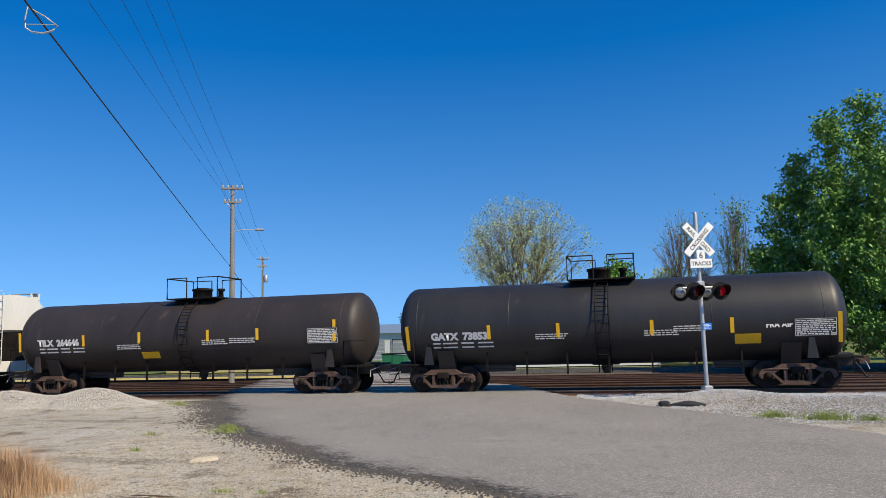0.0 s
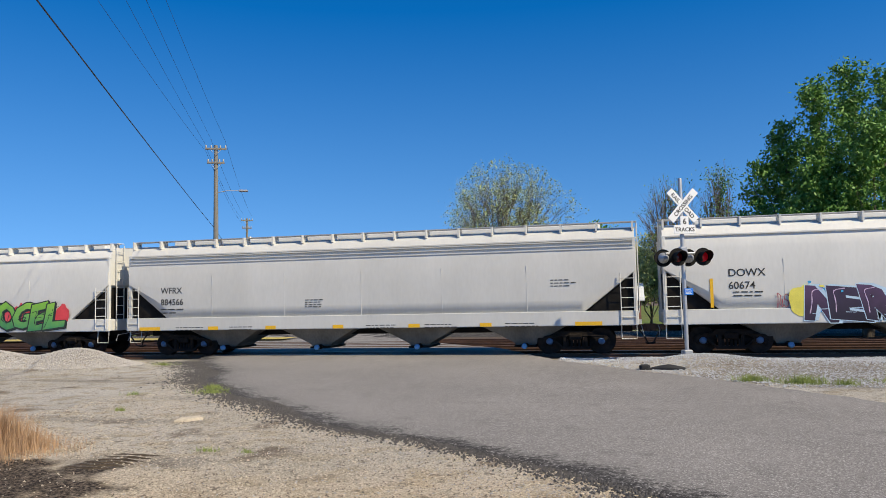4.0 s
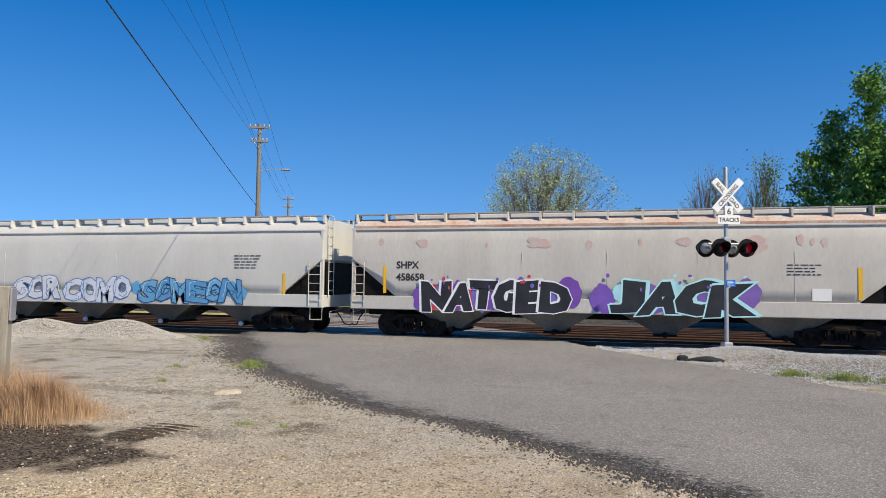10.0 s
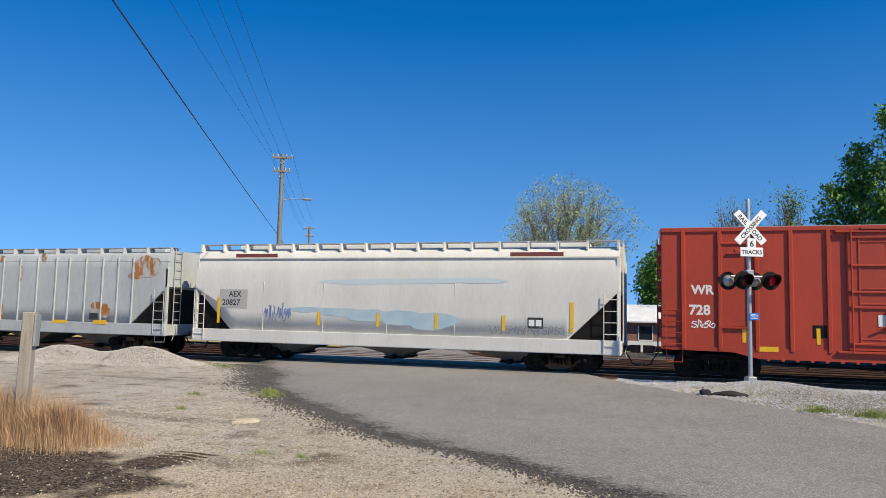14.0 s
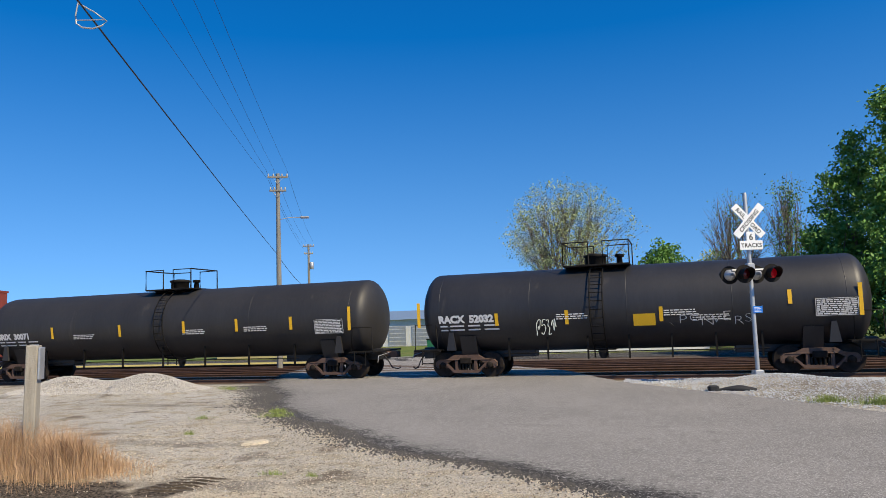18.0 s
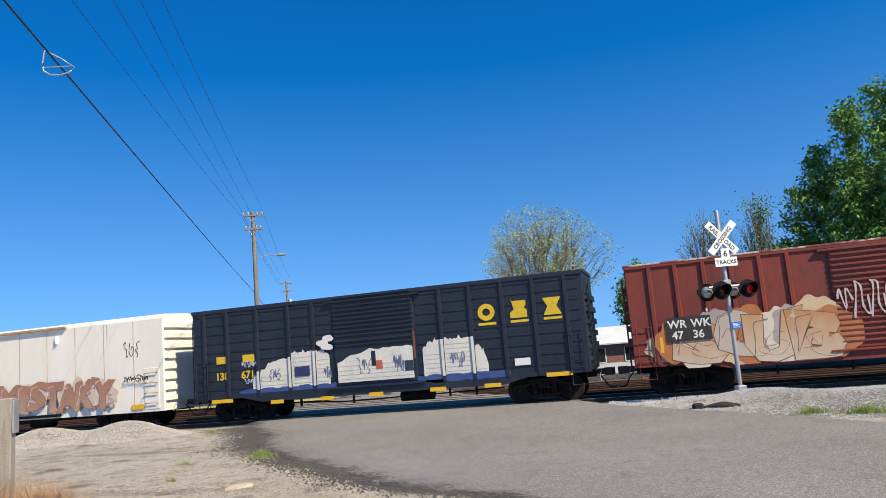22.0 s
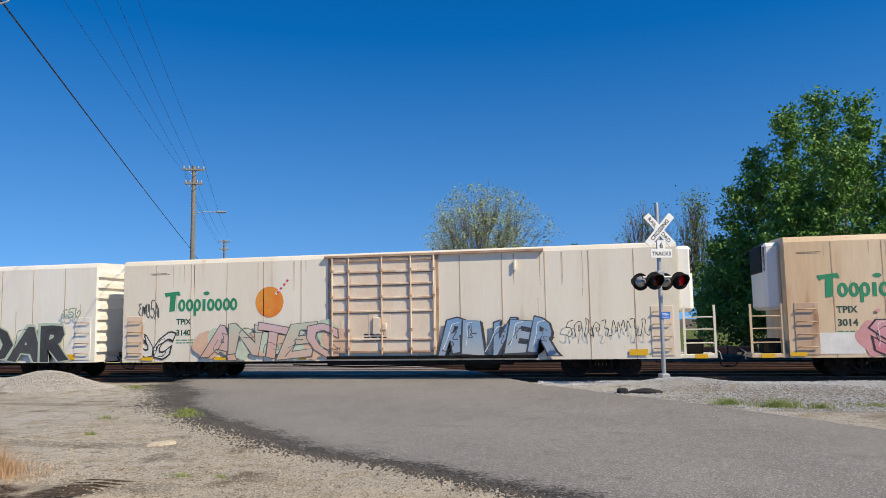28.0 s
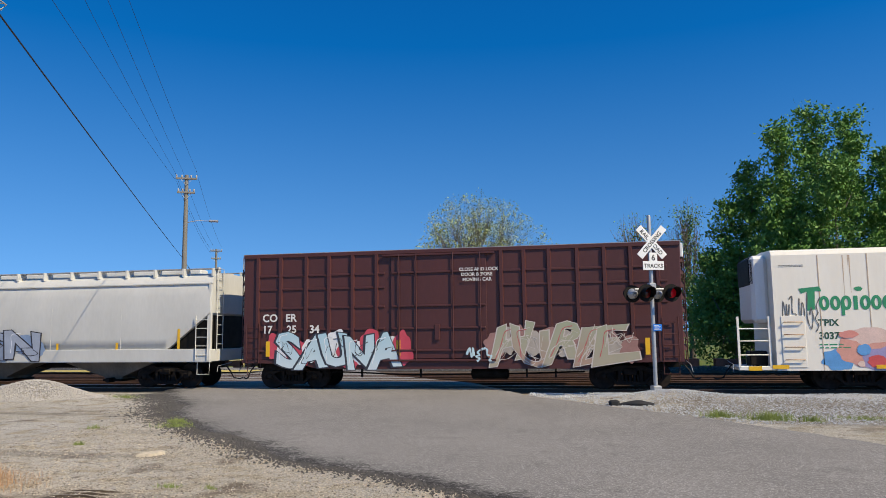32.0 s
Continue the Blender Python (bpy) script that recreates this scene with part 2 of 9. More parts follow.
M_LEAFM = paint("mid_green_leaves", (0.085, 0.16, 0.032), 0.6, island=0.9, size=2, fine=0.15, spec=0.3)
M_RUBBER = paint("black_rubber", (0.02, 0.02, 0.021), 0.8, size=4)
M_GLASSD = paint("dark_window_glass", (0.02, 0.025, 0.03), 0.08, fine=0, spec=0.8)
M_SILVER = paint("silver_car_paint", (0.55, 0.56, 0.58), 0.25, 0.6, fine=0)
M_CONC = paint("pale_concrete", (0.45, 0.43, 0.39), 0.85, other=(0.38, 0.36, 0.33), size=1.5, bump=0.2)
M_ROOFB = paint("blue_grey_metal_roof", (0.25, 0.33, 0.42), 0.4, 0.3, size=1)
M_WALL = paint("white_metal_siding", (0.66, 0.66, 0.64), 0.6, other=(0.6, 0.6, 0.58), size=0.6)
M_GREEN = paint("green_dumpster_paint", (0.02, 0.16, 0.07), 0.5, size=2)


def ground_material(name, road):
    """Stony ground or worn asphalt, mixed from plain regions with ragged borders, pebble by pebble."""
    m = bpy.data.materials.new(name)
    m.use_nodes = True
    N, L = m.node_tree.nodes, m.node_tree.links
    bs = N["Principled BSDF"]
    tc = N.new("ShaderNodeTexCoord")
    pos = N.new("ShaderNodeSeparateXYZ")
    L.new(tc.outputs["Object"], pos.inputs[0])

    def link(x, socket):
        if isinstance(x, (int, float)):
            socket.default_value = x
        elif isinstance(x, tuple):
            socket.default_value = (*x, 1)
        else:
            L.new(x, socket)

    def maths(op, a, b=0.0):
        n = N.new("ShaderNodeMath")
        n.operation = op
        link(a, n.inputs[0])
        link(b, n.inputs[1])
        return n.outputs[0]

    def tex(scale, detail=5.0):
        n = N.new("ShaderNodeTexNoise")
        n.inputs["Scale"].default_value, n.inputs["Detail"].default_value = scale, detail
        L.new(tc.outputs["Object"], n.inputs["Vector"])
        return n.outputs["Fac"]

    def ramp(x, a, b):
        n = N.new("ShaderNodeMapRange")
        n.inputs[1].default_value, n.inputs[2].default_value = a, b
        link(x, n.inputs[0])
        return n.outputs[0]

    def mix(f, a, b, mode='MIX'):
        n = N.new("ShaderNodeMix")
        n.data_type, n.blend_type = 'RGBA', mode
        link(f, n.inputs[0])
        link(a, n.inputs[6])
        link(b, n.inputs[7])
        return n.outputs[2]

    def cells(scale):
        n = N.new("ShaderNodeTexVoronoi")
        n.inputs["Scale"].default_value = scale
        L.new(tc.outputs["Object"], n.inputs["Vector"])
        s = N.new("ShaderNodeSeparateColor")
        L.new(n.outputs["Color"], s.inputs[0])
        return s.outputs[0], n.outputs["Distance"]

    def patch(cx, cy, rx, ry, rag):
        a = maths('DIVIDE', maths('SUBTRACT', pos.outputs[0], cx), rx)
        b = maths('DIVIDE', maths('SUBTRACT', pos.outputs[1], cy), ry)
        d = maths('SQRT', maths('ADD', maths('MULTIPLY', a, a), maths('MULTIPLY', b, b)))
        d = maths('ADD', d, maths('MULTIPLY', maths('SUBTRACT', tex(1.3, 8), 0.5), rag))
        return ramp(d, 1.05, 0.75)

    big, mid, small = tex(0.28), tex(1.6, 8), tex(9, 8)
    if road:
        at = N.new("ShaderNodeAttribute")
        at.attribute_name = "edge"
        c1, d1 = cells(70)
        col = mix(ramp(big, 0.35, 0.65), (0.215, 0.203, 0.191), (0.255, 0.24, 0.225))
        col = mix(ramp(mid, 0.55, 0.75), col, (0.185, 0.175, 0.165))
        rag = maths('ADD', maths('MULTIPLY', maths('SUBTRACT', mid, 0.5), 1.6), maths('MULTIPLY', maths('SUBTRACT', tex(11, 9), 0.5), 2.2))
        rim = ramp(maths('ADD', at.outputs["Fac"], rag), 0.95, 0.35)
        worn = ramp(maths('ADD', at.outputs["Fac"], maths('MULTIPLY', rag, 1.6)), 1.7, 0.5)
        col = mix(maths('MULTIPLY', worn, 0.4), col, (0.12, 0.114, 0.108))
        col = mix(rim, col, (0.05, 0.047, 0.045))
        col = mix(ramp(c1, 0.87, 0.92), col, mix(0.35, col, (0.5, 0.48, 0.45)))
        col = mix(ramp(tex(55, 3), 0.62, 0.68), col, (0.13, 0.123, 0.116))
        spread = 0.32
    else:
        c1, d1 = cells(62)
        col = mix(ramp(big, 0.35, 0.65), (0.55, 0.515, 0.45), (0.46, 0.41, 0.325))
        col = mix(ramp(mid, 0.5, 0.64), col, (0.42, 0.36, 0.265))
        col = mix(ramp(tex(0.9, 9), 0.57, 0.68), col, (0.22, 0.18, 0.135))
        sand = ramp(maths('ADD', pos.outputs[1], maths('MULTIPLY', big, 6.0)), 12.5, 8.5)
        col = mix(sand, col, mix(ramp(small, 0.4, 0.65), (0.60, 0.48, 0.315), (0.51, 0.385, 0.24)))
        col = mix(ramp(maths('ADD', pos.outputs[1], maths('MULTIPLY', mid, 1.2)), 24.6, 25.4), col, (0.15, 0.115, 0.09))
        for p in ((-7.3, 7.1, 1.6, 1.0, 2.0), (-8.3, 7.7, 1.6, 0.9, 1.8), (-10.5, 8.3, 2.4, 1.0, 1.4), (-8.7, 5.9, 2.4, 1.0, 1.8), (-6.55, 8.1, 0.5, 0.5, 1.8)):
            col = mix(patch(*p), col, mix(ramp(tex(26, 9), 0.42, 0.6), (0.030, 0.023, 0.017), (0.20, 0.155, 0.11)))
        for p in ((-8.2, 14.6, 2.2, 0.5, 1.0), (-9.5, 11.6, 2.6, 0.35, 1.2), (-14.5, 17.5, 2.5, 0.3, 1.0), (-9.3, 17.6, 0.9, 0.8, 1.0), (-6.5, 8.45, 0.8, 0.55, 1.8), (-5.6, 8.6, 0.5, 0.3, 1.8)):
            col = mix(maths('MULTIPLY', patch(*p), 0.35), col, (0.13, 0.115, 0.10))
        col = mix(maths('MULTIPLY', ramp(tex(6.0, 9), 0.6, 0.68), 0.75), col, (0.17, 0.14, 0.105))
        col = mix(ramp(tex(21.0, 6), 0.64, 0.7), col, (0.12, 0.10, 0.08))
        side = maths('SUBTRACT', maths('ADD', pos.outputs[0], maths('MULTIPLY', pos.outputs[1], 0.847)), 5.2)
        ragged = maths('ADD', side, maths('MULTIPLY', maths('SUBTRACT', tex(4.0, 9), 0.5), 2.2))
        crumbs = maths('MULTIPLY', maths('MULTIPLY', ramp(ragged, -0.9, 0.1), ramp(side, 3.0, 1.5)), ramp(pos.outputs[1], 9.5, 15.0))
        col = mix(maths('MULTIPLY', crumbs, 0.85), col, (0.085, 0.08, 0.075))
        col = mix(maths('MULTIPLY', patch(9.5, 20.0, 9.0, 4.2, 0.7), 0.8), col, mix(ramp(small, 0.35, 0.65), (0.14, 0.12, 0.095), (0.30, 0.275, 0.24)))
        spread = 0.36
    shade = ramp(c1, 0.0, 1.0)
    grey = N.new("ShaderNodeCombineColor")
    lo = N.new("ShaderNodeMapRange")
    lo.inputs[3].default_value, lo.inputs[4].default_value = 1 - spread, 1 + spread
    link(shade, lo.inputs[0])
    lo2 = N.new("ShaderNodeMapRange")
    lo2.inputs[1].default_value, lo2.inputs[2].default_value = 0.3, 0.7
    lo2.inputs[3].default_value, lo2.inputs[4].default_value = 0.82, 1.18
    link(tex(38, 6), lo2.inputs[0])
    v = maths('MULTIPLY', lo.outputs[0], lo2.outputs[0])
    for k in range(3):
        L.new(v, grey.inputs[k])
    col = mix(1.0, col, grey.outputs[0], 'MULTIPLY')
    L.new(col, bs.inputs["Base Color"])
    bs.inputs["Roughness"].default_value, bs.inputs["Specular IOR Level"].default_value = 0.92, 0.15
    bp = N.new("ShaderNodeBump")
    bp.inputs["Strength"].default_value, bp.inputs["Distance"].default_value = (0.35, 0.01) if road else (0.9, 0.025)
    L.new(maths('ADD', maths('MULTIPLY', d1, -1.0), small), bp.inputs["Height"])
    L.new(bp.outputs[0], bs.inputs["Normal"])
    return m


M_GRAVEL, M_ROAD = ground_material("pale_limestone_gravel_ground", False), ground_material("grey_asphalt", True)


# ---- mesh building ----
class Shape:
    """Collects boxes, prisms, tubes and lathes into one mesh."""

    def __init__(self):
        self.v, self.f, self.smooth = [], [], []

    def add(self, verts, faces, smooth=False):
        n = len(self.v)
        self.v += [tuple(p) for p in verts]
        self.f += [tuple(i + n for i in q) for q in faces]
        self.smooth += [smooth] * len(faces)
        return self

    def box(self, x0, x1, y0, y1, z0, z1, c=0.0):
        if c <= 0:
            v = [(x, y, z) for x in (x0, x1) for y in (y0, y1) for z in (z0, z1)]
            return self.add(v, [(0, 1, 3, 2), (4, 6, 7, 5), (0, 4, 5, 1), (2, 3, 7, 6), (0, 2, 6, 4), (1, 5, 7, 3)])
        c = min(c, (x1 - x0) / 2.1, (y1 - y0) / 2.1, (z1 - z0) / 2.1)
        outline = [(y0 + c, z0), (y1 - c, z0), (y1, z0 + c), (y1, z1 - c), (y1 - c, z1), (y0 + c, z1), (y0, z1 - c), (y0, z0 + c)]
        inner = [(min(max(y, y0 + c), y1 - c), min(max(z, z0 + c), z1 - c)) for y, z in outline]
        rings = [(x0, inner), (x0 + c, outline), (x1 - c, outline), (x1, inner)]
        v = [(x, y, z) for x, o in rings for y, z in o]
        f = [tuple(range(7, -1, -1)), tuple(range(24, 32))]
        for r in range(3):
            for k in range(8):
                f.append((8 * r + k, 8 * r + (k + 1) % 8, 8 * r + 8 + (k + 1) % 8, 8 * r + 8 + k))
        return self.add(v, f)

    def prism(self, outline, a, b, axis="y"):
        """A flat outline pushed from a to b along an axis; the outline's two numbers are the other two axes in order."""
        n = len(outline)

        def put(p, d):
            return {"x": (d, p[0], p[1]), "y": (p[0], d, p[1]), "z": (p[0], p[1], d)}[axis]
        v = [put(p, a) for p in outline] + [put(p, b) for p in outline]
        f = [tuple(range(n)), tuple(range(2 * n - 1, n - 1, -1))]
        f += [(k, k + n, (k + 1) % n + n, (k + 1) % n) for k in range(n)]
        return self.add(v, f)

    def tube(self, path, r, sides=6, smooth=True):
        pts = [Vector(p) for p in path]
        v, f = [], []
        for i, p in enumerate(pts):
            d = (pts[min(i + 1, len(pts) - 1)] - pts[max(i - 1, 0)]).normalized()
            a = d.cross(Vector((0, 0, 1)) if abs(d.z) < 0.9 else Vector((1, 0, 0))).normalized()
            b = d.cross(a)
            rr = r[i] if isinstance(r, (list, tuple)) else r
            v += [p + rr * (math.cos(2 * math.pi * k / sides) * a + math.sin(2 * math.pi * k / sides) * b) for k in range(sides)]
        for i in range(len(pts) - 1):
            for k in range(sides):
                f.append((i * sides + k, i * sides + (k + 1) % sides, (i + 1) * sides + (k + 1) % sides, (i + 1) * sides + k))
        e = (len(pts) - 1) * sides
        self.add(v, f, smooth)
        return self.add(v, [tuple(range(sides - 1, -1, -1)), tuple(range(e, e + sides))])

    def lathe(self, prof, axis="x", at=(0, 0, 0), sides=24, smooth=True):
        """prof: (along, radius) pairs, turned about the axis through at."""
        v, f = [], []
        for d, r in prof:
            for k in range(sides):
                c, s = r * math.cos(2 * math.pi * k / sides), r * math.sin(2 * math.pi * k / sides)
                p = {"x": (d, c, s), "y": (c, d, s), "z": (c, s, d)}[axis]
                v.append((p[0] + at[0], p[1] + at[1], p[2] + at[2]))
        for i in range(len(prof) - 1):
            for k in range(sides):
                f.append((i * sides + k, i * sides + (k + 1) % sides, (i + 1) * sides + (k + 1) % sides, (i + 1) * sides + k))
        self.add(v, f, smooth)
        e = (len(prof) - 1) * sides
        return self.add(v, [tuple(range(sides - 1, -1, -1)), tuple(range(e, e + sides))])

    def loft(self, sections, smooth=True, caps=True):
        """Sections of equal length, each a list of 3D points round a closed outline."""
        n = len(sections[0])
        v = [p for s in sections for p in s]
        f = []
        for i in range(len(sections) - 1):
            for k in range(n):
                f.append((i * n + k, i * n + (k + 1) % n, (i + 1) * n + (k + 1) % n, (i + 1) * n + k))
        self.add(v, f, smooth)
        if caps:
            e = (len(sections) - 1) * n
            self.add(v, [tuple(range(n - 1, -1, -1)), tuple(range(e, e + n))])
        return self

    def mesh(self, name, mats):
        me = bpy.data.meshes.new(name)
        me.from_pydata(self.v, [], self.f)
        mats = mats if isinstance(mats, (list, tuple)) else [mats]
        for m in mats:
            me.materials.append(m)
        me.polygons.foreach_set("use_smooth", self.smooth)
        bm = bmesh.new()
        bm.from_mesh(me)
        bmesh.ops.recalc_face_normals(bm, faces=bm.faces)
        bm.to_mesh(me)
        bm.free()
        return me


def part(name, shape, material, parent, label="", at=None):
    """ONE mesh object under a thing or a part."""
    ob = new(name, shape if isinstance(shape, bpy.types.Mesh) else shape.mesh(name, material))
    ob.parent = parent
    if at is not None:
        ob.matrix_basis = at if isinstance(at, Matrix) else Matrix.Translation(at)
    if label:
        tagged(ob, label)
    return ob


def thing(name, label, category, m=None, group="", kind="", shape=None, material=None):
    ob = new(name, shape.mesh(name, material) if shape else None)
    if m is not None:
        ob.matrix_basis = m
    return tagged(ob, label, category, group, kind)


_LETTERS = {}


def letters(text, size, mat, bold=0.0, squeeze=1.0, centre=False):
    """Flat letters in the plane facing -y, starting at x = 0, standing on z = 0."""
    key = (text, size, mat.name, bold, squeeze, centre)
    if key not in _LETTERS:
        cu = bpy.data.curves.new("letters", 'FONT')
        cu.body, cu.size, cu.resolution_u, cu.offset = text, size * 1.38, 3, bold
        cu.align_x = 'CENTER' if centre else 'LEFT'
        ob = bpy.data.objects.new("letters", cu)
        me = bpy.data.meshes.new_from_object(ob)
        bpy.data.objects.remove(ob)
        me.transform(Matrix(((squeeze, 0, 0, 0), (0, 0, -1, 0), (0, 1, 0, 0), (0, 0, 0, 1))))
        me.materials.clear()
        me.materials.append(mat)
        _LETTERS[key] = me
    return _LETTERS[key]


# ---- ground, road, tracks ----
TRACK_Y = 27.1
TRACKS = (27.1, 31.6, 36.0, 40.4, 44.8, 49.2)


def fall(y):
    """The ground behind the crossing drops gently away."""
    return -0.75 * min(max((y - 29.5) / 18, 0), 1)


def edge_left(y):
    """x of the road's left edge."""
    return float(np.interp(y, (-60, 0, 5, 7.81, 8.39, 9.03, 9.54, 10.18, 10.8, 11.7, 13.67, 17.47, 20.5, 23.5, 30, 60), (28, 8.32, 3.24, 0.4, -0.17, -0.85, -1.63, -2.55, -3.61, -4.94, -7.03, -10.68, -12.2, -14.6, -17.5, -32)))


def edge_right(y):
    return float(np.interp(y, (-60, 0, 8, 14.9, 17.1, 19.3, 20.7, 21.8, 23.9, 27, 30, 60), (40, 14, 8.2, 4.5, 3.0, 1.4, 0.3, -0.65, -2.1, -3.6, -5.0, -19)))


def mound(x, y, cx, cy, rx, ry, hgt):
    d = ((x - cx) / rx) ** 2 + ((y - cy) / ry) ** 2
    return hgt * math.exp(-d * 1.6)


def lie(x, y):
    """Height of the ground sheet."""
    z = fall(y) - 0.03
    z += 0.035 * noise.noise((x * 0.5, y * 0.5, 0)) * (1 if 3 < y < 25 else 0.2)
    if 14 < y < 27:
        z += mound(x, y, -17.9, 21.4, 2.0, 1.3, 0.62) + mound(x, y, -21.2, 21.2, 2.0, 1.4, 0.58)
        z += mound(x, y, 2.3, 22.7, 1.9, 1.2, 0.27) + mound(x, y, 5.2, 22.4, 2.6, 1.2, 0.12)
    if 25 < y < 52:
        z -= 0.12
    inside = edge_left(y) + 0.25 < x < edge_right(y) + 0.2
    return min(z, fall(y) - 0.05) if inside else z


def sheet(xs, ys, height, name, mat, smooth=True):
    v = [(x, y, height(x, y)) for y in ys for x in xs]
    n = len(xs)
    f = [(j * n + i, j * n + i + 1, (j + 1) * n + i + 1, (j + 1) * n + i) for j in range(len(ys) - 1) for i in range(n - 1)]
    return Shape().add(v, f, smooth)


def steps(*runs):
    out = []
    for a, b, d in runs:
        out += list(np.arange(a, b, d))
    return [float(x) for x in out] + [float(runs[-1][1])]


ground = thing("ground", "pale limestone gravel and tan sandy soil beside the road", "ground", kind="structure",
               shape=sheet(steps((-1500, -200, 130), (-200, -40, 10), (-40, 12, 0.4), (12, 60, 4), (60, 200, 14), (200, 1500, 130)),
                           steps((-900, -60, 80), (-60, 3, 4), (3, 27, 0.35), (27, 60, 1.5), (60, 200, 10), (200, 1500, 130)), lie, "ground", None), material=M_GRAVEL)


def strip(left, right, ys, height, name, mat, label, cat, cols=10):
    v, f = [], []
    for y in ys:
        a, b = left(y), right(y)
        v += [(a + (b - a) * k / cols, y, height(a + (b - a) * k / cols, y)) for k in range(cols + 1)]
    n = cols + 1
    for j in range(len(ys) - 1):
        f += [(j * n + k, j * n + k + 1, (j + 1) * n + k + 1, (j + 1) * n + k) for k in range(cols)]
    ob = thing(name, label, cat, kind="structure", shape=Shape().add(v, f, True), material=mat)
    at = ob.data.attributes.new("edge", 'FLOAT', 'POINT')
    at.data.foreach_set("value", [(right(y) - left(y)) * k / cols for y in ys for k in range(cols + 1)])
    return ob


def ragged(y, seed):
    return 0.16 * noise.noise((y * 2.1, seed, 0)) + 0.1 * noise.noise((y * 6.3, seed, 3))


YR = steps((-60, 3, 3), (3, 26, 0.18), (26, 60, 1.2))
road = strip(lambda y: edge_left(y) - 0.3 + ragged(y, 1), lambda y: edge_right(y) + ragged(y, 7), YR, lambda x, y: fall(y) + 0.012 * noise.noise((x * 0.7, y * 0.7, 5)) - 0.07 * max(0, min(1, (edge_left(y) + 0.05 - x) / 0.3)),
             "road", M_ROAD, "worn grey asphalt road crossing the tracks, its edge crumbling", "road", cols=48)
far_road = thing("far_road", "pale asphalt street running behind the tracks", "road", kind="structure",
                 shape=sheet(steps((-400, 400, 20)), [52.5, 55, 59.0], lambda x, y: fall(y) + 0.0, "far", None), material=M_ROAD)
field = thing("field", "green grass field behind the tracks", "grass", kind="structure",
              shape=sheet(steps((-600, 600, 20)), steps((59.5, 200, 9)), lambda x, y: fall(y) + 0.0, "field", None), material=M_GRASS)
verge = thing("verge", "dry yellow grass strip behind the tracks", "grass", kind="structure",
              shape=sheet(steps((-300, -24, 6)), [49.5, 51, 52.3], lambda x, y: fall(y) + 0.12, "verge", None), material=M_DRY)

bed = Shape()
for y in TRACKS:
    for a, b in ((-420, -17.0), (-2.2, 420)):
        z = fall(y)
        a, b = (a, edge_left(y) - 0.4) if a < -100 else (edge_right(y) + 0.4, b)
        bed.prism([(y - 2.3, z - 0.45), (y - 1.55, z - 0.17), (y + 1.55, z - 0.17), (y + 2.3, z - 0.45)], a, b, "x")
thing("ballast_bed", "brown rusty ballast between and under the tracks", "ballast", kind="structure", shape=bed, material=M_BALLAST)

for n, y in enumerate(TRACKS):
    tr = thing("railway_track", "rusty steel rails on dark wooden ties" if n else "worn steel rails on dark ties under the train", "track", group="tracks at the crossing", kind="structure")
    z = fall(y)
    for s in (-0.7535, 0.7535):
        r = Shape().prism([(y + s - 0.07, z - 0.17), (y + s + 0.07, z - 0.17), (y + s + 0.07, z - 0.155), (y + s + 0.012, z - 0.13), (y + s + 0.012, z - 0.045), (y + s + 0.036, z - 0.035),
                           (y + s + 0.036, z - 0.004), (y + s + 0.028, z), (y + s - 0.028, z), (y + s - 0.036, z - 0.004), (y + s - 0.036, z - 0.035), (y + s - 0.012, z - 0.045), (y + s - 0.012, z - 0.13), (y + s - 0.07, z - 0.155)], -420, 420, "x")
        ra = part("rail", r, M_RAIL, tr)
        if n == 0:
            part("rail_head", Shape().box(-420, 420, y + s - 0.03, y + s + 0.03, z - 0.003, z + 0.003), M_RAILHEAD, ra)
    tie = Shape().box(-0.115, 0.115, -1.3, 1.3, -0.18, 0, 0.015).mesh("tie", M_TIE)
    k = 0
    for x in np.arange(-34, 16, 0.55 if n < 3 else 1.1):
        if edge_left(y) - 0.3 < x < edge_right(y) + 0.3 or (n > 0 and x < -20):
            continue
        part("tie", tie, None, tr, at=(float(x) + random.uniform(-0.03, 0.03), y + random.uniform(-0.05, 0.05), z - 0.16))


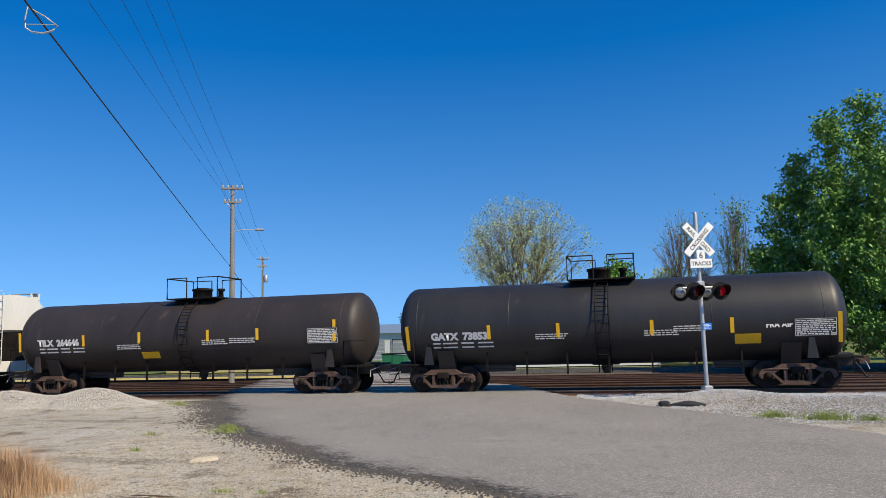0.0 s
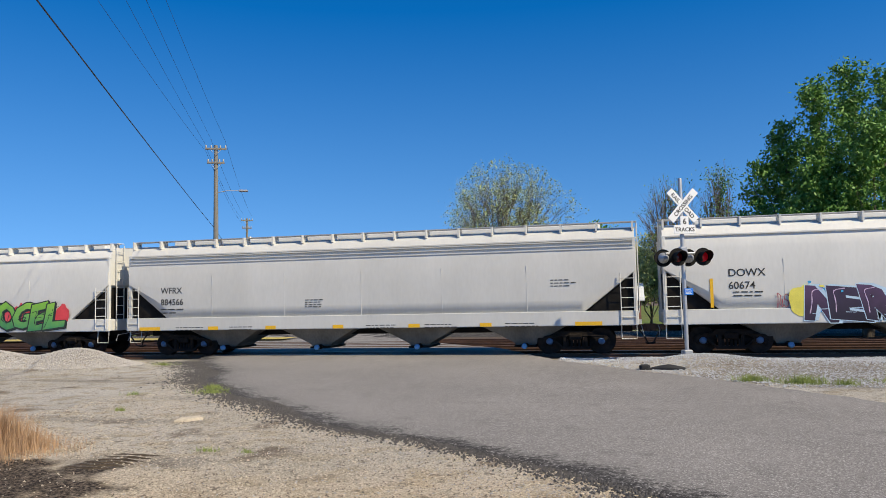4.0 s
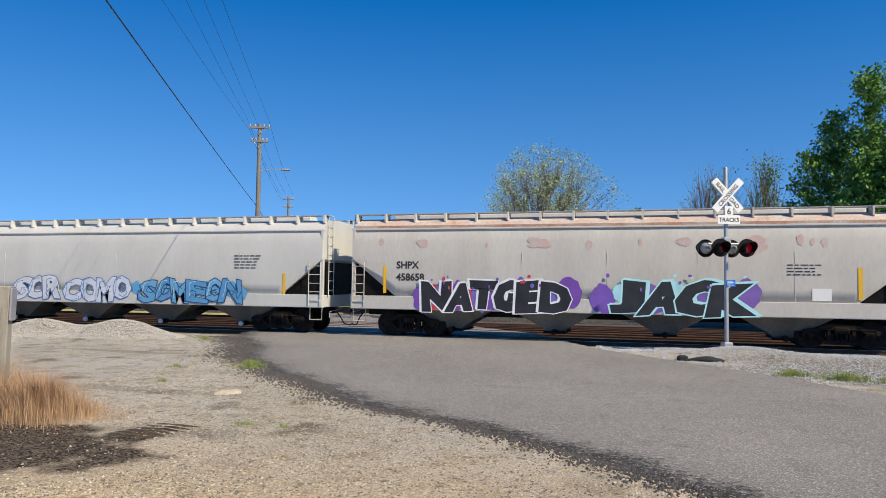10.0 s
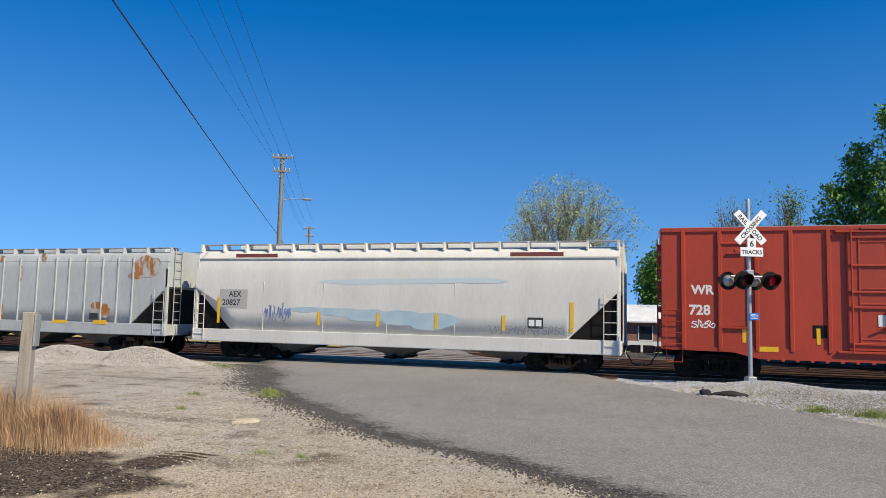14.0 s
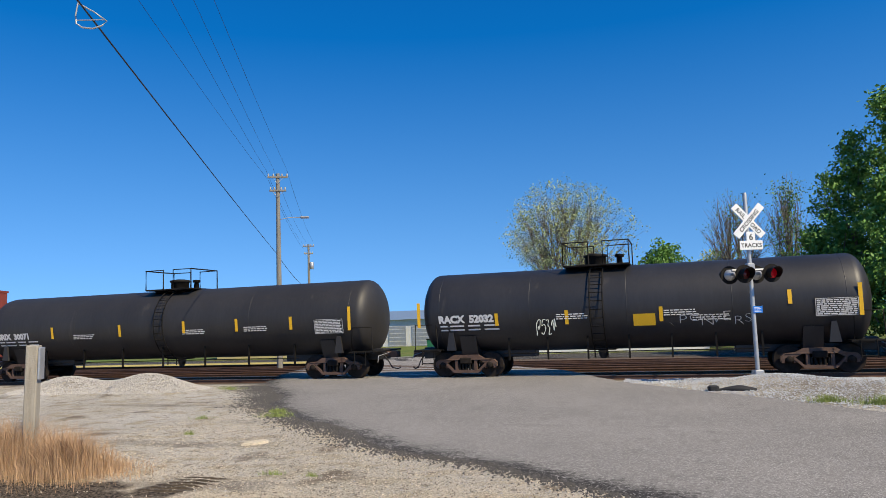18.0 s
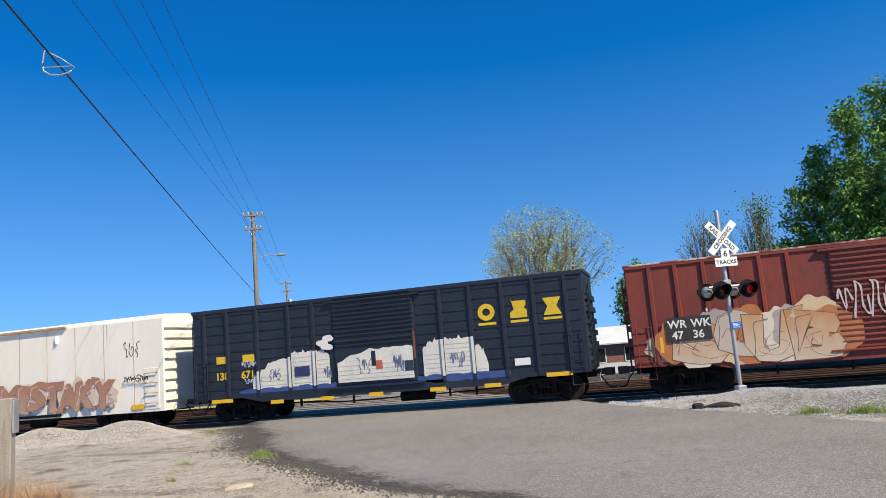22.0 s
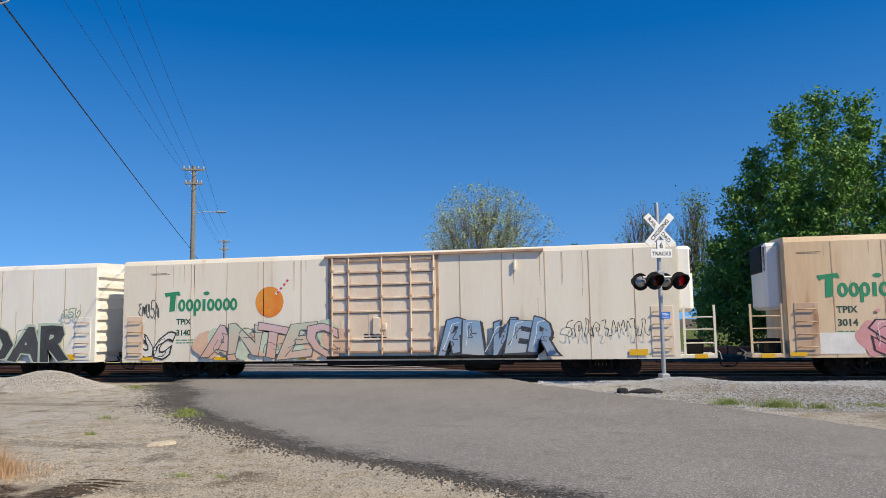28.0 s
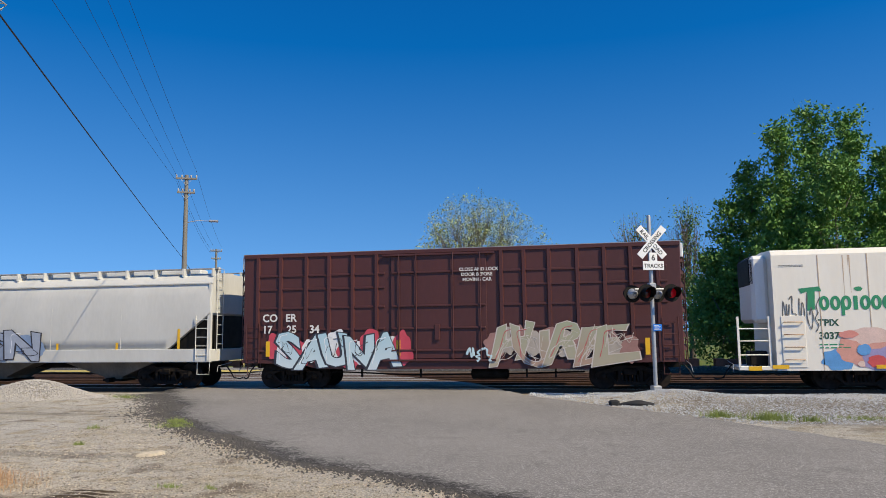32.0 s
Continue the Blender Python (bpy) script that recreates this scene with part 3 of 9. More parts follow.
# ---- crossing signal ----
def crossing_signal(x, y, z):
    sg = thing("crossing_signal", "white railroad crossbuck and twin red flashers on a silver mast", "crossing signal", pose(x, y, z, 0, 0, 20))
    part("mast", Shape().lathe([(0.0, 0.062), (5.55, 0.062), (5.6, 0.05)], "z", sides=14), M_ALU, sg)
    part("base", Shape().box(-0.14, 0.14, -0.14, 0.14, 0, 0.4, 0.03).box(-0.2, 0.2, -0.2, 0.2, -0.3, 0.05, 0.02), M_ALU, sg, "cast aluminium mast base")
    for k, (ang, word) in enumerate(((-48, "RAIL   ROAD"), (48, "CROSSING"))):
        bl = part("crossbuck_blade", Shape().box(-0.61, 0.61, -0.012, 0.012, -0.115, 0.115, 0.006), M_SIGN, sg, "white blade with black lettering", at=pose(0.02, -0.08 - 0.027 * k, 4.75, 0, -ang, 0))
        part("lettering", letters(word, 0.125, M_INK, 0.004, 1.0, True), None, bl, at=(0, -0.0145, -0.062))
    pl = part("tracks_plate", Shape().box(-0.34, 0.34, -0.012, 0.012, -0.135, 0.135, 0.006).box(-0.13, 0.13, -0.012, 0.012, 0.13, 0.4, 0.006), M_SIGN, sg, "white plate below the crossbuck", at=(0.03, -0.135, 4.02))
    part("lettering", letters("TRACKS", 0.12, M_INK, 0.004, 1.0, True), None, pl, at=(0, -0.0145, -0.06))
    part("lettering", letters("6", 0.18, M_INK, 0.005, 1.0, True), None, pl, at=(0, -0.0145, 0.16))
    part("cross_arm", Shape().tube([(-0.55, 0, 3.3), (0.55, 0, 3.3)], 0.04, 8).box(-0.12, 0.12, -0.1, 0.1, 3.24, 3.5, 0.03), M_ALU, sg)
    for sx in (-1, 1):
        for sy, nm in ((-1, "flasher_head"), (1, "flasher_head")):
            hx = sx * 0.4 + (-0.12 if sy > 0 else 0.12)
            hd = part(nm, Shape().lathe([(0.02, 0.05), (0.14, 0.16), (0.2, 0.17)], "y", (0, 0, 0), 18), M_BLACK if sy < 0 else M_ALU, sg, "black round signal head" if sy < 0 else "pale round signal head seen from behind", at=pose(hx, sy * 0.05, 3.18, 0, 0, 0 if sy > 0 else 180))
            part("backing_disc", Shape().lathe([(0.19, 0.27), (0.205, 0.27)], "y", (0, 0, 0), 24), M_BLACK, hd)
            lit = sy < 0 < sx
            part("lens", Shape().lathe([(0.205, 0.15), (0.235, 0.1), (0.245, 0.02)], "y", (0, 0, 0), 18), M_REDON if lit else M_RED, hd, "glowing red lens" if lit else "dark red lens")
            hood = Shape()
            sec = []
            for d, k in ((0.2, 0), (0.6, 1)):
                sec.append([(0.175 * math.cos(a), d - (0.2 * (1 - math.sin(a)) / 2 if k else 0), 0.175 * math.sin(a)) for a in np.linspace(-0.9, math.pi + 0.9, 14)]
                           + [(0.165 * math.cos(a), d - (0.2 * (1 - math.sin(a)) / 2 if k else 0), 0.165 * math.sin(a)) for a in np.linspace(math.pi + 0.9, -0.9, 14)])
            part("hood", hood.loft(sec), M_BLACK, hd)
    bs = part("emergency_sign", Shape().box(-0.14, 0.14, -0.006, 0.006, -0.1, 0.1, 0.005), M_BLUESIGN, sg, "small blue emergency notice sign", at=(0.1, -0.085, 2.14))
    for k in range(4):
        part("text_bar", Shape().box(-0.11, 0.05 + 0.05 * (k % 2), -0.009, -0.007, 0.05 - 0.037 * k, 0.064 - 0.037 * k), M_STENCIL, bs)
    return sg


crossing_signal(1.90, 23.3, -0.06)


# ---- utility poles and wires ----
def utility_pole(x, y, top, lamp, label):
    p = thing("utility_pole", label, "utility pole", pose(x, y, fall(y) - 0.3, 0, 0, 26), group="poles along the road")
    part("pole", Shape().lathe([(0, 0.19), (top * 0.5, 0.16), (top, 0.115)], "z", sides=12), M_WOOD, p)
    for k, zc in enumerate((top - 0.25, top - 1.15)):
        ca = part("crossarm", Shape().box(-0.66 + 0.12 * k, 0.66 - 0.12 * k, -0.16, -0.05, zc - 0.06, zc + 0.06, 0.012), M_WOOD, p)
        for s in (-0.6, -0.28, 0.28, 0.6):
            part("insulator", Shape().lathe([(0, 0.03), (0.05, 0.06), (0.09, 0.04), (0.14, 0.055), (0.18, 0.02)], "z", (s * (1 - 0.22 * k), -0.105, zc + 0.06), 10), M_CONC, ca)
        part("brace", Shape().tube([(-0.36, -0.12, zc - 0.02), (0, -0.17, zc - 0.45), (0.36, -0.12, zc - 0.02)], 0.015, 5), M_ALU, ca)
    if lamp:
        arm = part("lamp_arm", Shape().tube([(0.1, 0, top * 0.765), (0.7, 0.0, top * 0.775), (1.5, 0.0, top * 0.775)], 0.028, 6), M_ALU, p)
        part("lamp_head", Shape().box(1.4, 2.0, -0.13, 0.13, top * 0.775 - 0.07, top * 0.775 + 0.07, 0.05), M_ALU, arm, "grey street lamp head")
    else:
        part("transformer", Shape().lathe([(0, 0.2), (0.05, 0.24), (0.8, 0.24), (0.86, 0.15)], "z", (0.35, -0.1, top - 3.0), 14), M_ALU, p, "grey transformer can")
    return p


P1, P2, P3 = (-24.9, 42.0), (-42.2, 78.0), (-0.9, -7.0)
utility_pole(*P1, 13.0, True, "tall weathered wooden utility pole with a street lamp arm")
utility_pole(*P2, 13.0, False, "distant wooden utility pole with a transformer")
utility_pole(*P3, 13.0, False, "wooden utility pole with wires overhead")


def wire(name, a, b, sag, r, label):
    pts = []
    for k in range(25):
        t = k / 24
        p = Vector(a).lerp(Vector(b), t)
        p.z -= sag * 4 * t * (1 - t)
        pts.append(p)
    return thing(name, label, "cable", shape=Shape().tube(pts, r, 5), material=M_WIRE, group="overhead wires")


for far, near in (((-25.6, 42, 11.8), (-3.5, -7, 11.7)), ((-25.75, 42, 12.45), (-2.2, -7, 12.4)), ((-25.25, 42, 12.6), (-1.3, -7, 12.4)), ((-24.25, 42, 12.45), (-0.9, -7, 12.4))):
    wire("power_wire", far, near, 0.45, 0.007, "thin overhead power wire")
    wire("power_wire", (P2[0] + far[0] - P1[0], P2[1], far[2] - 0.3), far, 0.5, 0.009, "thin overhead power wire")
wire("fibre_cable", (-25.1, 42, 6.95), (-0.4, -7, 6.85), 0.12, 0.015, "thick black overhead cable")
wire("fibre_cable", (P2[0], P2[1], 6.6), (-25.1, 42, 6.95), 0.4, 0.02, "thick black overhead cable")
snow = thing("cable_storage_loop", "teardrop cable slack bracket hung on the overhead cable", "cable bracket", pose(-8.12, 8.2, 6.78, 0, 0, 20))
part("loop", Shape().tube([(-0.02, 0, 0.06), (-0.05, 0, -0.12), (-0.04, 0, -0.25), (0.05, 0, -0.31), (0.2, 0, -0.33), (0.33, 0, -0.29), (0.4, 0, -0.22), (0.22, 0, -0.08), (-0.02, 0, 0.06)], 0.012, 6), M_ALU, snow)
part("brace", Shape().tube([(-0.05, 0, -0.2), (0.37, 0, -0.2)], 0.008, 5), M_ALU, snow)

# ---- post, debris, brush ----
post = thing("marker_post", "pale weathered square wooden post in dry grass", "post", pose(-9.75, 9.0, -0.1, 0, 1.2, 25))
part("shaft", Shape().box(-0.09, 0.09, -0.09, 0.09, 0, 1.98, 0.015), M_POST, post)
part("side_plate", Shape().box(0.1, 0.13, -0.1, 0.1, 1.45, 1.95, 0.008), M_ALU, post, "grey metal plate on the post's side")


def stones(n, place, smin, smax, mat, name, label, seed):
    rng = np.random.RandomState(seed)
    base = np.array([(1, 0, 0), (-1, 0, 0), (0, 1, 0), (0, -1, 0), (0, 0, 1), (0, 0, -1)], float)
    tri = np.array([(0, 2, 4), (2, 1, 4), (1, 3, 4), (3, 0, 4), (2, 0, 5), (1, 2, 5), (3, 1, 5), (0, 3, 5)])
    vs, fs = [], []
    k = 0
    while k < n:
        x, y = place(rng)
        s = rng.uniform(smin, smax)
        a = rng.uniform(0, 6.28)
        q = base * (s * rng.uniform(0.7, 1.3), s * rng.uniform(0.6, 1.1), s * rng.uniform(0.5, 0.9)) + rng.uniform(-0.25, 0.25, (6, 3)) * s
        c, d = math.cos(a), math.sin(a)
        q = np.stack([q[:, 0] * c - q[:, 1] * d, q[:, 0] * d + q[:, 1] * c, q[:, 2]], 1)
        vs.append(q + (x, y, lie(x, y) + s * 0.25))
        fs.append(tri + 6 * k)
        k += 1
    sh = Shape()
    sh.v = np.concatenate(vs).tolist()
    sh.f = np.concatenate(fs).tolist()
    sh.smooth = [False] * len(sh.f)
    return thing(name, label, "gravel", kind="stuff", shape=sh, material=mat)


def at_pile(rng):
    while True:
        x, y = rng.uniform(-25, -14.5), rng.uniform(18.6, 23.6)
        if lie(x, y) > 0.04 and x < edge_left(y) - 0.6:
            return x, y


def at_verge(rng):
    y = 3 + 20.5 * rng.uniform() ** 1.2
    return edge_left(y) - 0.35 - abs(rng.normal(0, 1.1)) + 0.3 * rng.normal(), y


def at_yard(rng):
    return rng.uniform(-24, 0), rng.uniform(5, 23)


def at_signal(rng):
    while True:
        x, y = rng.uniform(-2, 14), rng.uniform(17, 25.3)
        if x > edge_right(y) + 0.15 and rng.uniform() < 0.25 + 3 * max(lie(x, y), 0) + 0.4 * (y > 23.5):
            return x, y


def yard_ok(rng):
    while True:
        x, y = at_yard(rng)
        if x < edge_left(y) - 0.5 and ((x + 7.7) / 2.3) ** 2 + ((y - 7.0) / 1.6) ** 2 > 1:
            return x, y


stones(15000, at_pile, 0.016, 0.042, M_STONE, "gravel_pile", "heaped pale crushed limestone beside the track", 3)
stones(7000, at_verge, 0.005, 0.016, M_STONE, "gravel_verge", "loose pale gravel along the road edge", 4)
def at_edge(rng):
    y = 6 + 17.5 * rng.uniform()
    return edge_left(y) + 0.25 - abs(rng.normal(0, 0.2 + 0.025 * y)), y


stones(20000, at_edge, 0.01, 0.03, M_CRUMB, "asphalt_crumbs", "dark asphalt crumbs along the road edge", 8)
def bare_soil(x, y):
    return ((x + 7.7) / 2.3) ** 2 + ((y - 7.0) / 1.6) ** 2 < 1


def near_yard(rng):
    while True:
        x, y = rng.uniform(-11, 3), 5.5 + 14 * rng.uniform() ** 1.3
        if x < edge_left(y) - 0.2 and (rng.uniform() < 0.12 or not bare_soil(x, y)):
            return x, y


stones(12000, near_yard, 0.006, 0.017, M_STONET, "fine_gravel", "fine pale gravel strewn over the sandy ground", 9)
stones(7000, near_yard, 0.006, 0.016, M_GRIT, "dark_grit", "small dark grit strewn over the sandy ground", 10)
stones(9000, yard_ok, 0.006, 0.02, M_STONE, "gravel_scatter", "scattered pale stones on sandy ground", 5)
stones(24000, at_signal, 0.011, 0.03, M_STONEG, "signal_ballast", "grey crushed stone round the signal mast", 6)

deb = thing("black_debris", "crumpled black plastic sheet lying on the ballast", "debris", pose(1.0, 21.0, lie(1.0, 21.0) - 0.02, 0, 0, 4) @ Matrix.Diagonal((1.1, 1.0, 0.62, 1)))
part("sheet", Shape().loft([[(x, -0.14 - 0.05 * math.sin(x * 5), 0.02), (x, 0.0, 0.06 + 0.15 * abs(math.sin(x * 3.1 + 1)) + 0.02), (x, 0.16, 0.16 + 0.08 * math.sin(x * 7)), (x, 0.1, 0.0)] for x in np.linspace(-0.5, 0.6, 12)]), M_RUBBER, deb)
part("box", Shape().box(-0.5, -0.25, -0.16, 0.1, 0.0, 0.26, 0.05), M_RUBBER, deb)


def blades(n, place, hmin, hmax, lean, width, mat, name, label, seed, cat="grass", dome=None):
    rng = np.random.RandomState(seed)
    v, f = [], []
    for k in range(n):
        x, y = place(rng)
        z = lie(x, y)
        hgt = hmin + (hmax - hmin) * rng.uniform() ** 1.8
        if dome:
            hgt *= max(0.25, 1.25 - 0.85 * (((x - dome[0]) / dome[2]) ** 2 + ((y - dome[1]) / dome[3]) ** 2))
        a = rng.uniform(0, 6.28)
        l = rng.uniform(0, lean) * hgt
        dx, dy = math.cos(a), math.sin(a)
        w = width * rng.uniform(0.6, 1.3)
        b = len(v)
        v += [(x - dy * w, y + dx * w, z - 0.02), (x + dy * w, y - dx * w, z - 0.02), (x + dx * l * 0.4 + dy * w * 0.7, y + dy * l * 0.4 - dx * w * 0.7, z + hgt * 0.6),
              (x + dx * l * 0.4 - dy * w * 0.7, y + dy * l * 0.4 + dx * w * 0.7, z + hgt * 0.6), (x + dx * l, y + dy * l, z + hgt)]
        f += [(b, b + 1, b + 2, b + 3), (b + 3, b + 2, b + 4)]
    sh = Shape().add(v, f)
    me = bpy.data.meshes.new(name)
    me.from_pydata(sh.v, [], sh.f)
    me.materials.append(mat)
    return tagged(new(name, me), label, cat, kind="stuff")


def around(cx, cy, rx, ry):
    def place(rng):
        a, r = rng.uniform(0, 6.28), min(abs(rng.normal(0, 0.6)) + 0.1 * rng.uniform(), 1.6)
        return cx + rx * r * math.cos(a), cy + ry * r * math.sin(a)
    return place


blades(7000, around(-10.0, 8.9, 1.6, 0.8), 0.18, 0.75, 1.0, 0.003, M_STRAW, "dry_brush", "tall dry straw grass round the wooden post", 11, dome=(-10.0, 8.9, 1.7, 1.0))
blades(6500, around(-8.75, 8.75, 0.95, 0.7), 0.12, 0.62, 1.1, 0.003, M_STRAW, "dry_brush", "tall dry straw grass round the wooden post", 12, dome=(-8.75, 8.75, 0.95, 0.75))
def off_road(cx, cy, rx, ry):
    pick = around(cx, cy, rx, ry)

    def place(rng):
        while True:
            x, y = pick(rng)
            if not edge_left(y) - 0.1 < x < edge_right(y) + 0.1:
                return x, y
    return place


for k, (cx, cy, rx, ry, n, hh) in enumerate(((2.9, 18.4, 0.4, 0.3, 700, 0.2), (3.9, 17.9, 0.45, 0.3, 900, 0.24), (4.7, 17.6, 0.3, 0.3, 400, 0.16), (5.9, 18.2, 0.9, 0.6, 400, 0.1), (7.6, 18.6, 0.7, 0.5, 300, 0.12), (-15.0, 22.0, 0.5, 0.3, 300, 0.16),
                                             (-8.9, 16.2, 0.6, 0.35, 420, 0.14), (-9.2, 15.4, 0.45, 0.3, 420, 0.13), (-9.6, 12.7, 0.16, 0.1, 90, 0.12), (-10.9, 14.9, 0.25, 0.2, 110, 0.12), (-5.6, 9.25, 0.25, 0.08, 80, 0.08), (-5.0, 9.25, 0.12, 0.06, 50, 0.08))):
    blades(n, off_road(cx, cy, rx, ry), 0.03, hh, 1.3, 0.005, M_BLADE, "grass_tuft", "green grass tuft in the gravel", 20 + k)

slab = thing("flat_stone", "flat pale stone slab lying on the gravel", "stone", pose(-7.42, 11.62, lie(-7.42, 11.62), 2, -3, 25))
part("slab", Shape().prism([(-0.22, -0.1), (0.05, -0.13), (0.24, -0.02), (0.16, 0.14), (-0.14, 0.11)], -0.02, 0.045, "z"), M_STONET, slab)
tread = thing("tyre_print", "dark ridged tyre print pressed into the soil", "tyre print", pose(-6.5, 8.5, lie(-6.5, 8.5)))
for k in range(6):
    y = -0.42 + 0.16 * k
    part("ridge", Shape().tube([(-0.5 + 0.03 * k + 0.16 * j, y + 0.025 * math.sin(j * 1.7 + k), -0.012) for j in range(6)], [0.014, 0.03, 0.024, 0.036, 0.028, 0.012], 6), M_SOIL, tread)


# ---- trees ----
def tree(x, y, hgt, rx, trunk_h, leaf, n, leaf_size, label, seed, blobs=26, sparse=0.0, bottom=0.25, spires=None):
    rng = np.random.RandomState(seed)
    t = thing("tree", label, "tree", pose(x, y, fall(y) - 0.1, 0, 0, 0))
    wood = Shape()
    r0 = hgt * (0.014 if sparse > 1 else 0.022)
    wood.tube([(0, 0, 0), (0.1, 0, hgt * 0.3), (-0.1, 0.1, hgt * 0.6), (0.05, 0, hgt * 0.93)], [r0, r0 * 0.75, r0 * 0.45, r0 * 0.1], 8)
    cs = []
    for k in range(blobs):
        u = rng.uniform(bottom, 1.0) if k else 0.97
        prof = math.sin(math.pi * min(1, (u - bottom) / (1 - bottom) * 0.72 + 0.25)) ** 0.8
        a = rng.uniform(0, 6.28)
        rr = rx * prof * rng.uniform(0.25, 0.92)
        c = np.array((rr * math.cos(a), rr * math.sin(a), hgt * u * 0.95))
        size = rx * rng.uniform(0.14, 0.3)
        if spires:
            sx, sy, top, wide = spires[k % len(spires)]
            q = rng.uniform(0.0, 1.0) ** 0.8
            rr = rx * wide * (0.12 + 0.88 * (1 - q) ** 0.8) * math.sqrt(rng.uniform(0.05, 1))
            c = np.array((sx * rx + rr * math.cos(a), sy * rx + rr * math.sin(a), hgt * (0.06 + (top - 0.06) * q)))
            size = rx * rng.uniform(0.08, 0.17)
        cs.append((c, size))
        if spires:
            wood.tube([(c[0] * 0.6 + sx * rx * 0.4, c[1] * 0.6 + sy * rx * 0.4, max(c[2] - rr * 0.9, 1.0)), tuple(c)], [r0 * 0.12, r0 * 0.04], 4)
            continue
        s = max(trunk_h, c[2] - rr * rng.uniform(0.7, 1.3)) if c[2] > trunk_h else trunk_h * 0.8
        s = min(s, hgt * 0.9)
        wood.tube([(0, 0, s), tuple(c * (0.5, 0.5, 0) + (0, 0, (s + c[2]) / 2 + 0.1)), tuple(c)], [r0 * 0.32, r0 * 0.2, r0 * 0.06], 5)
        for q in range(int(4.5 * sparse) if sparse > 1 else 3 if sparse else 1):
            e = c + np.clip(rng.normal(0, 1, 3), -1.1, 1.1) * cs[-1][1] * (1.0 if sparse > 1 else 0.8) + (0, 0, (0.7 if sparse > 1 else 0.15) * cs[-1][1])
            wood.tube([tuple(c * 0.7 + (0, 0, 0.3 * c[2] - 0.02 * hgt)), tuple(e)], [r0 * (0.15 if sparse > 1 else 0.1), r0 * 0.04], 4)
    for sx, sy, top, wide in spires or ():
        wood.tube([(0, 0, hgt * 0.12), (sx * rx * 0.7, sy * rx * 0.7, hgt * 0.3), (sx * rx, sy * rx, hgt * top * 0.95)], [r0 * 0.5, r0 * 0.35, r0 * 0.05], 6)
    part("trunk", wood, M_BARK, t)
    def unit(m):
        return m / np.linalg.norm(m, axis=1)[:, None]
    pick = rng.randint(len(cs), size=n)
    mid, rad = np.array([c for c, _ in cs])[pick], np.array([r for _, r in cs])[pick][:, None]
    p = mid + unit(rng.normal(0, 1, (n, 3))) * rad * rng.uniform(0.3, 1.15, (n, 1)) * (1, 1, 0.8)
    a = unit(rng.normal(0, 1, (n, 3)))
    b = unit(np.cross(a, rng.normal(0, 1, (n, 3))))
    s = leaf_size * rng.uniform(0.6, 1.4, (n, 1))
    v = np.stack((p - a * s, p + b * s * 0.5, p + a * s, p - b * s * 0.5), 1).reshape(-1, 3).tolist()
    f = np.arange(4 * n).reshape(-1, 4).tolist()
    me = bpy.data.meshes.new("crown")
    me.from_pydata(v, [], f)
    me.materials.append(leaf)
    part("crown", me, None, t)
    return t


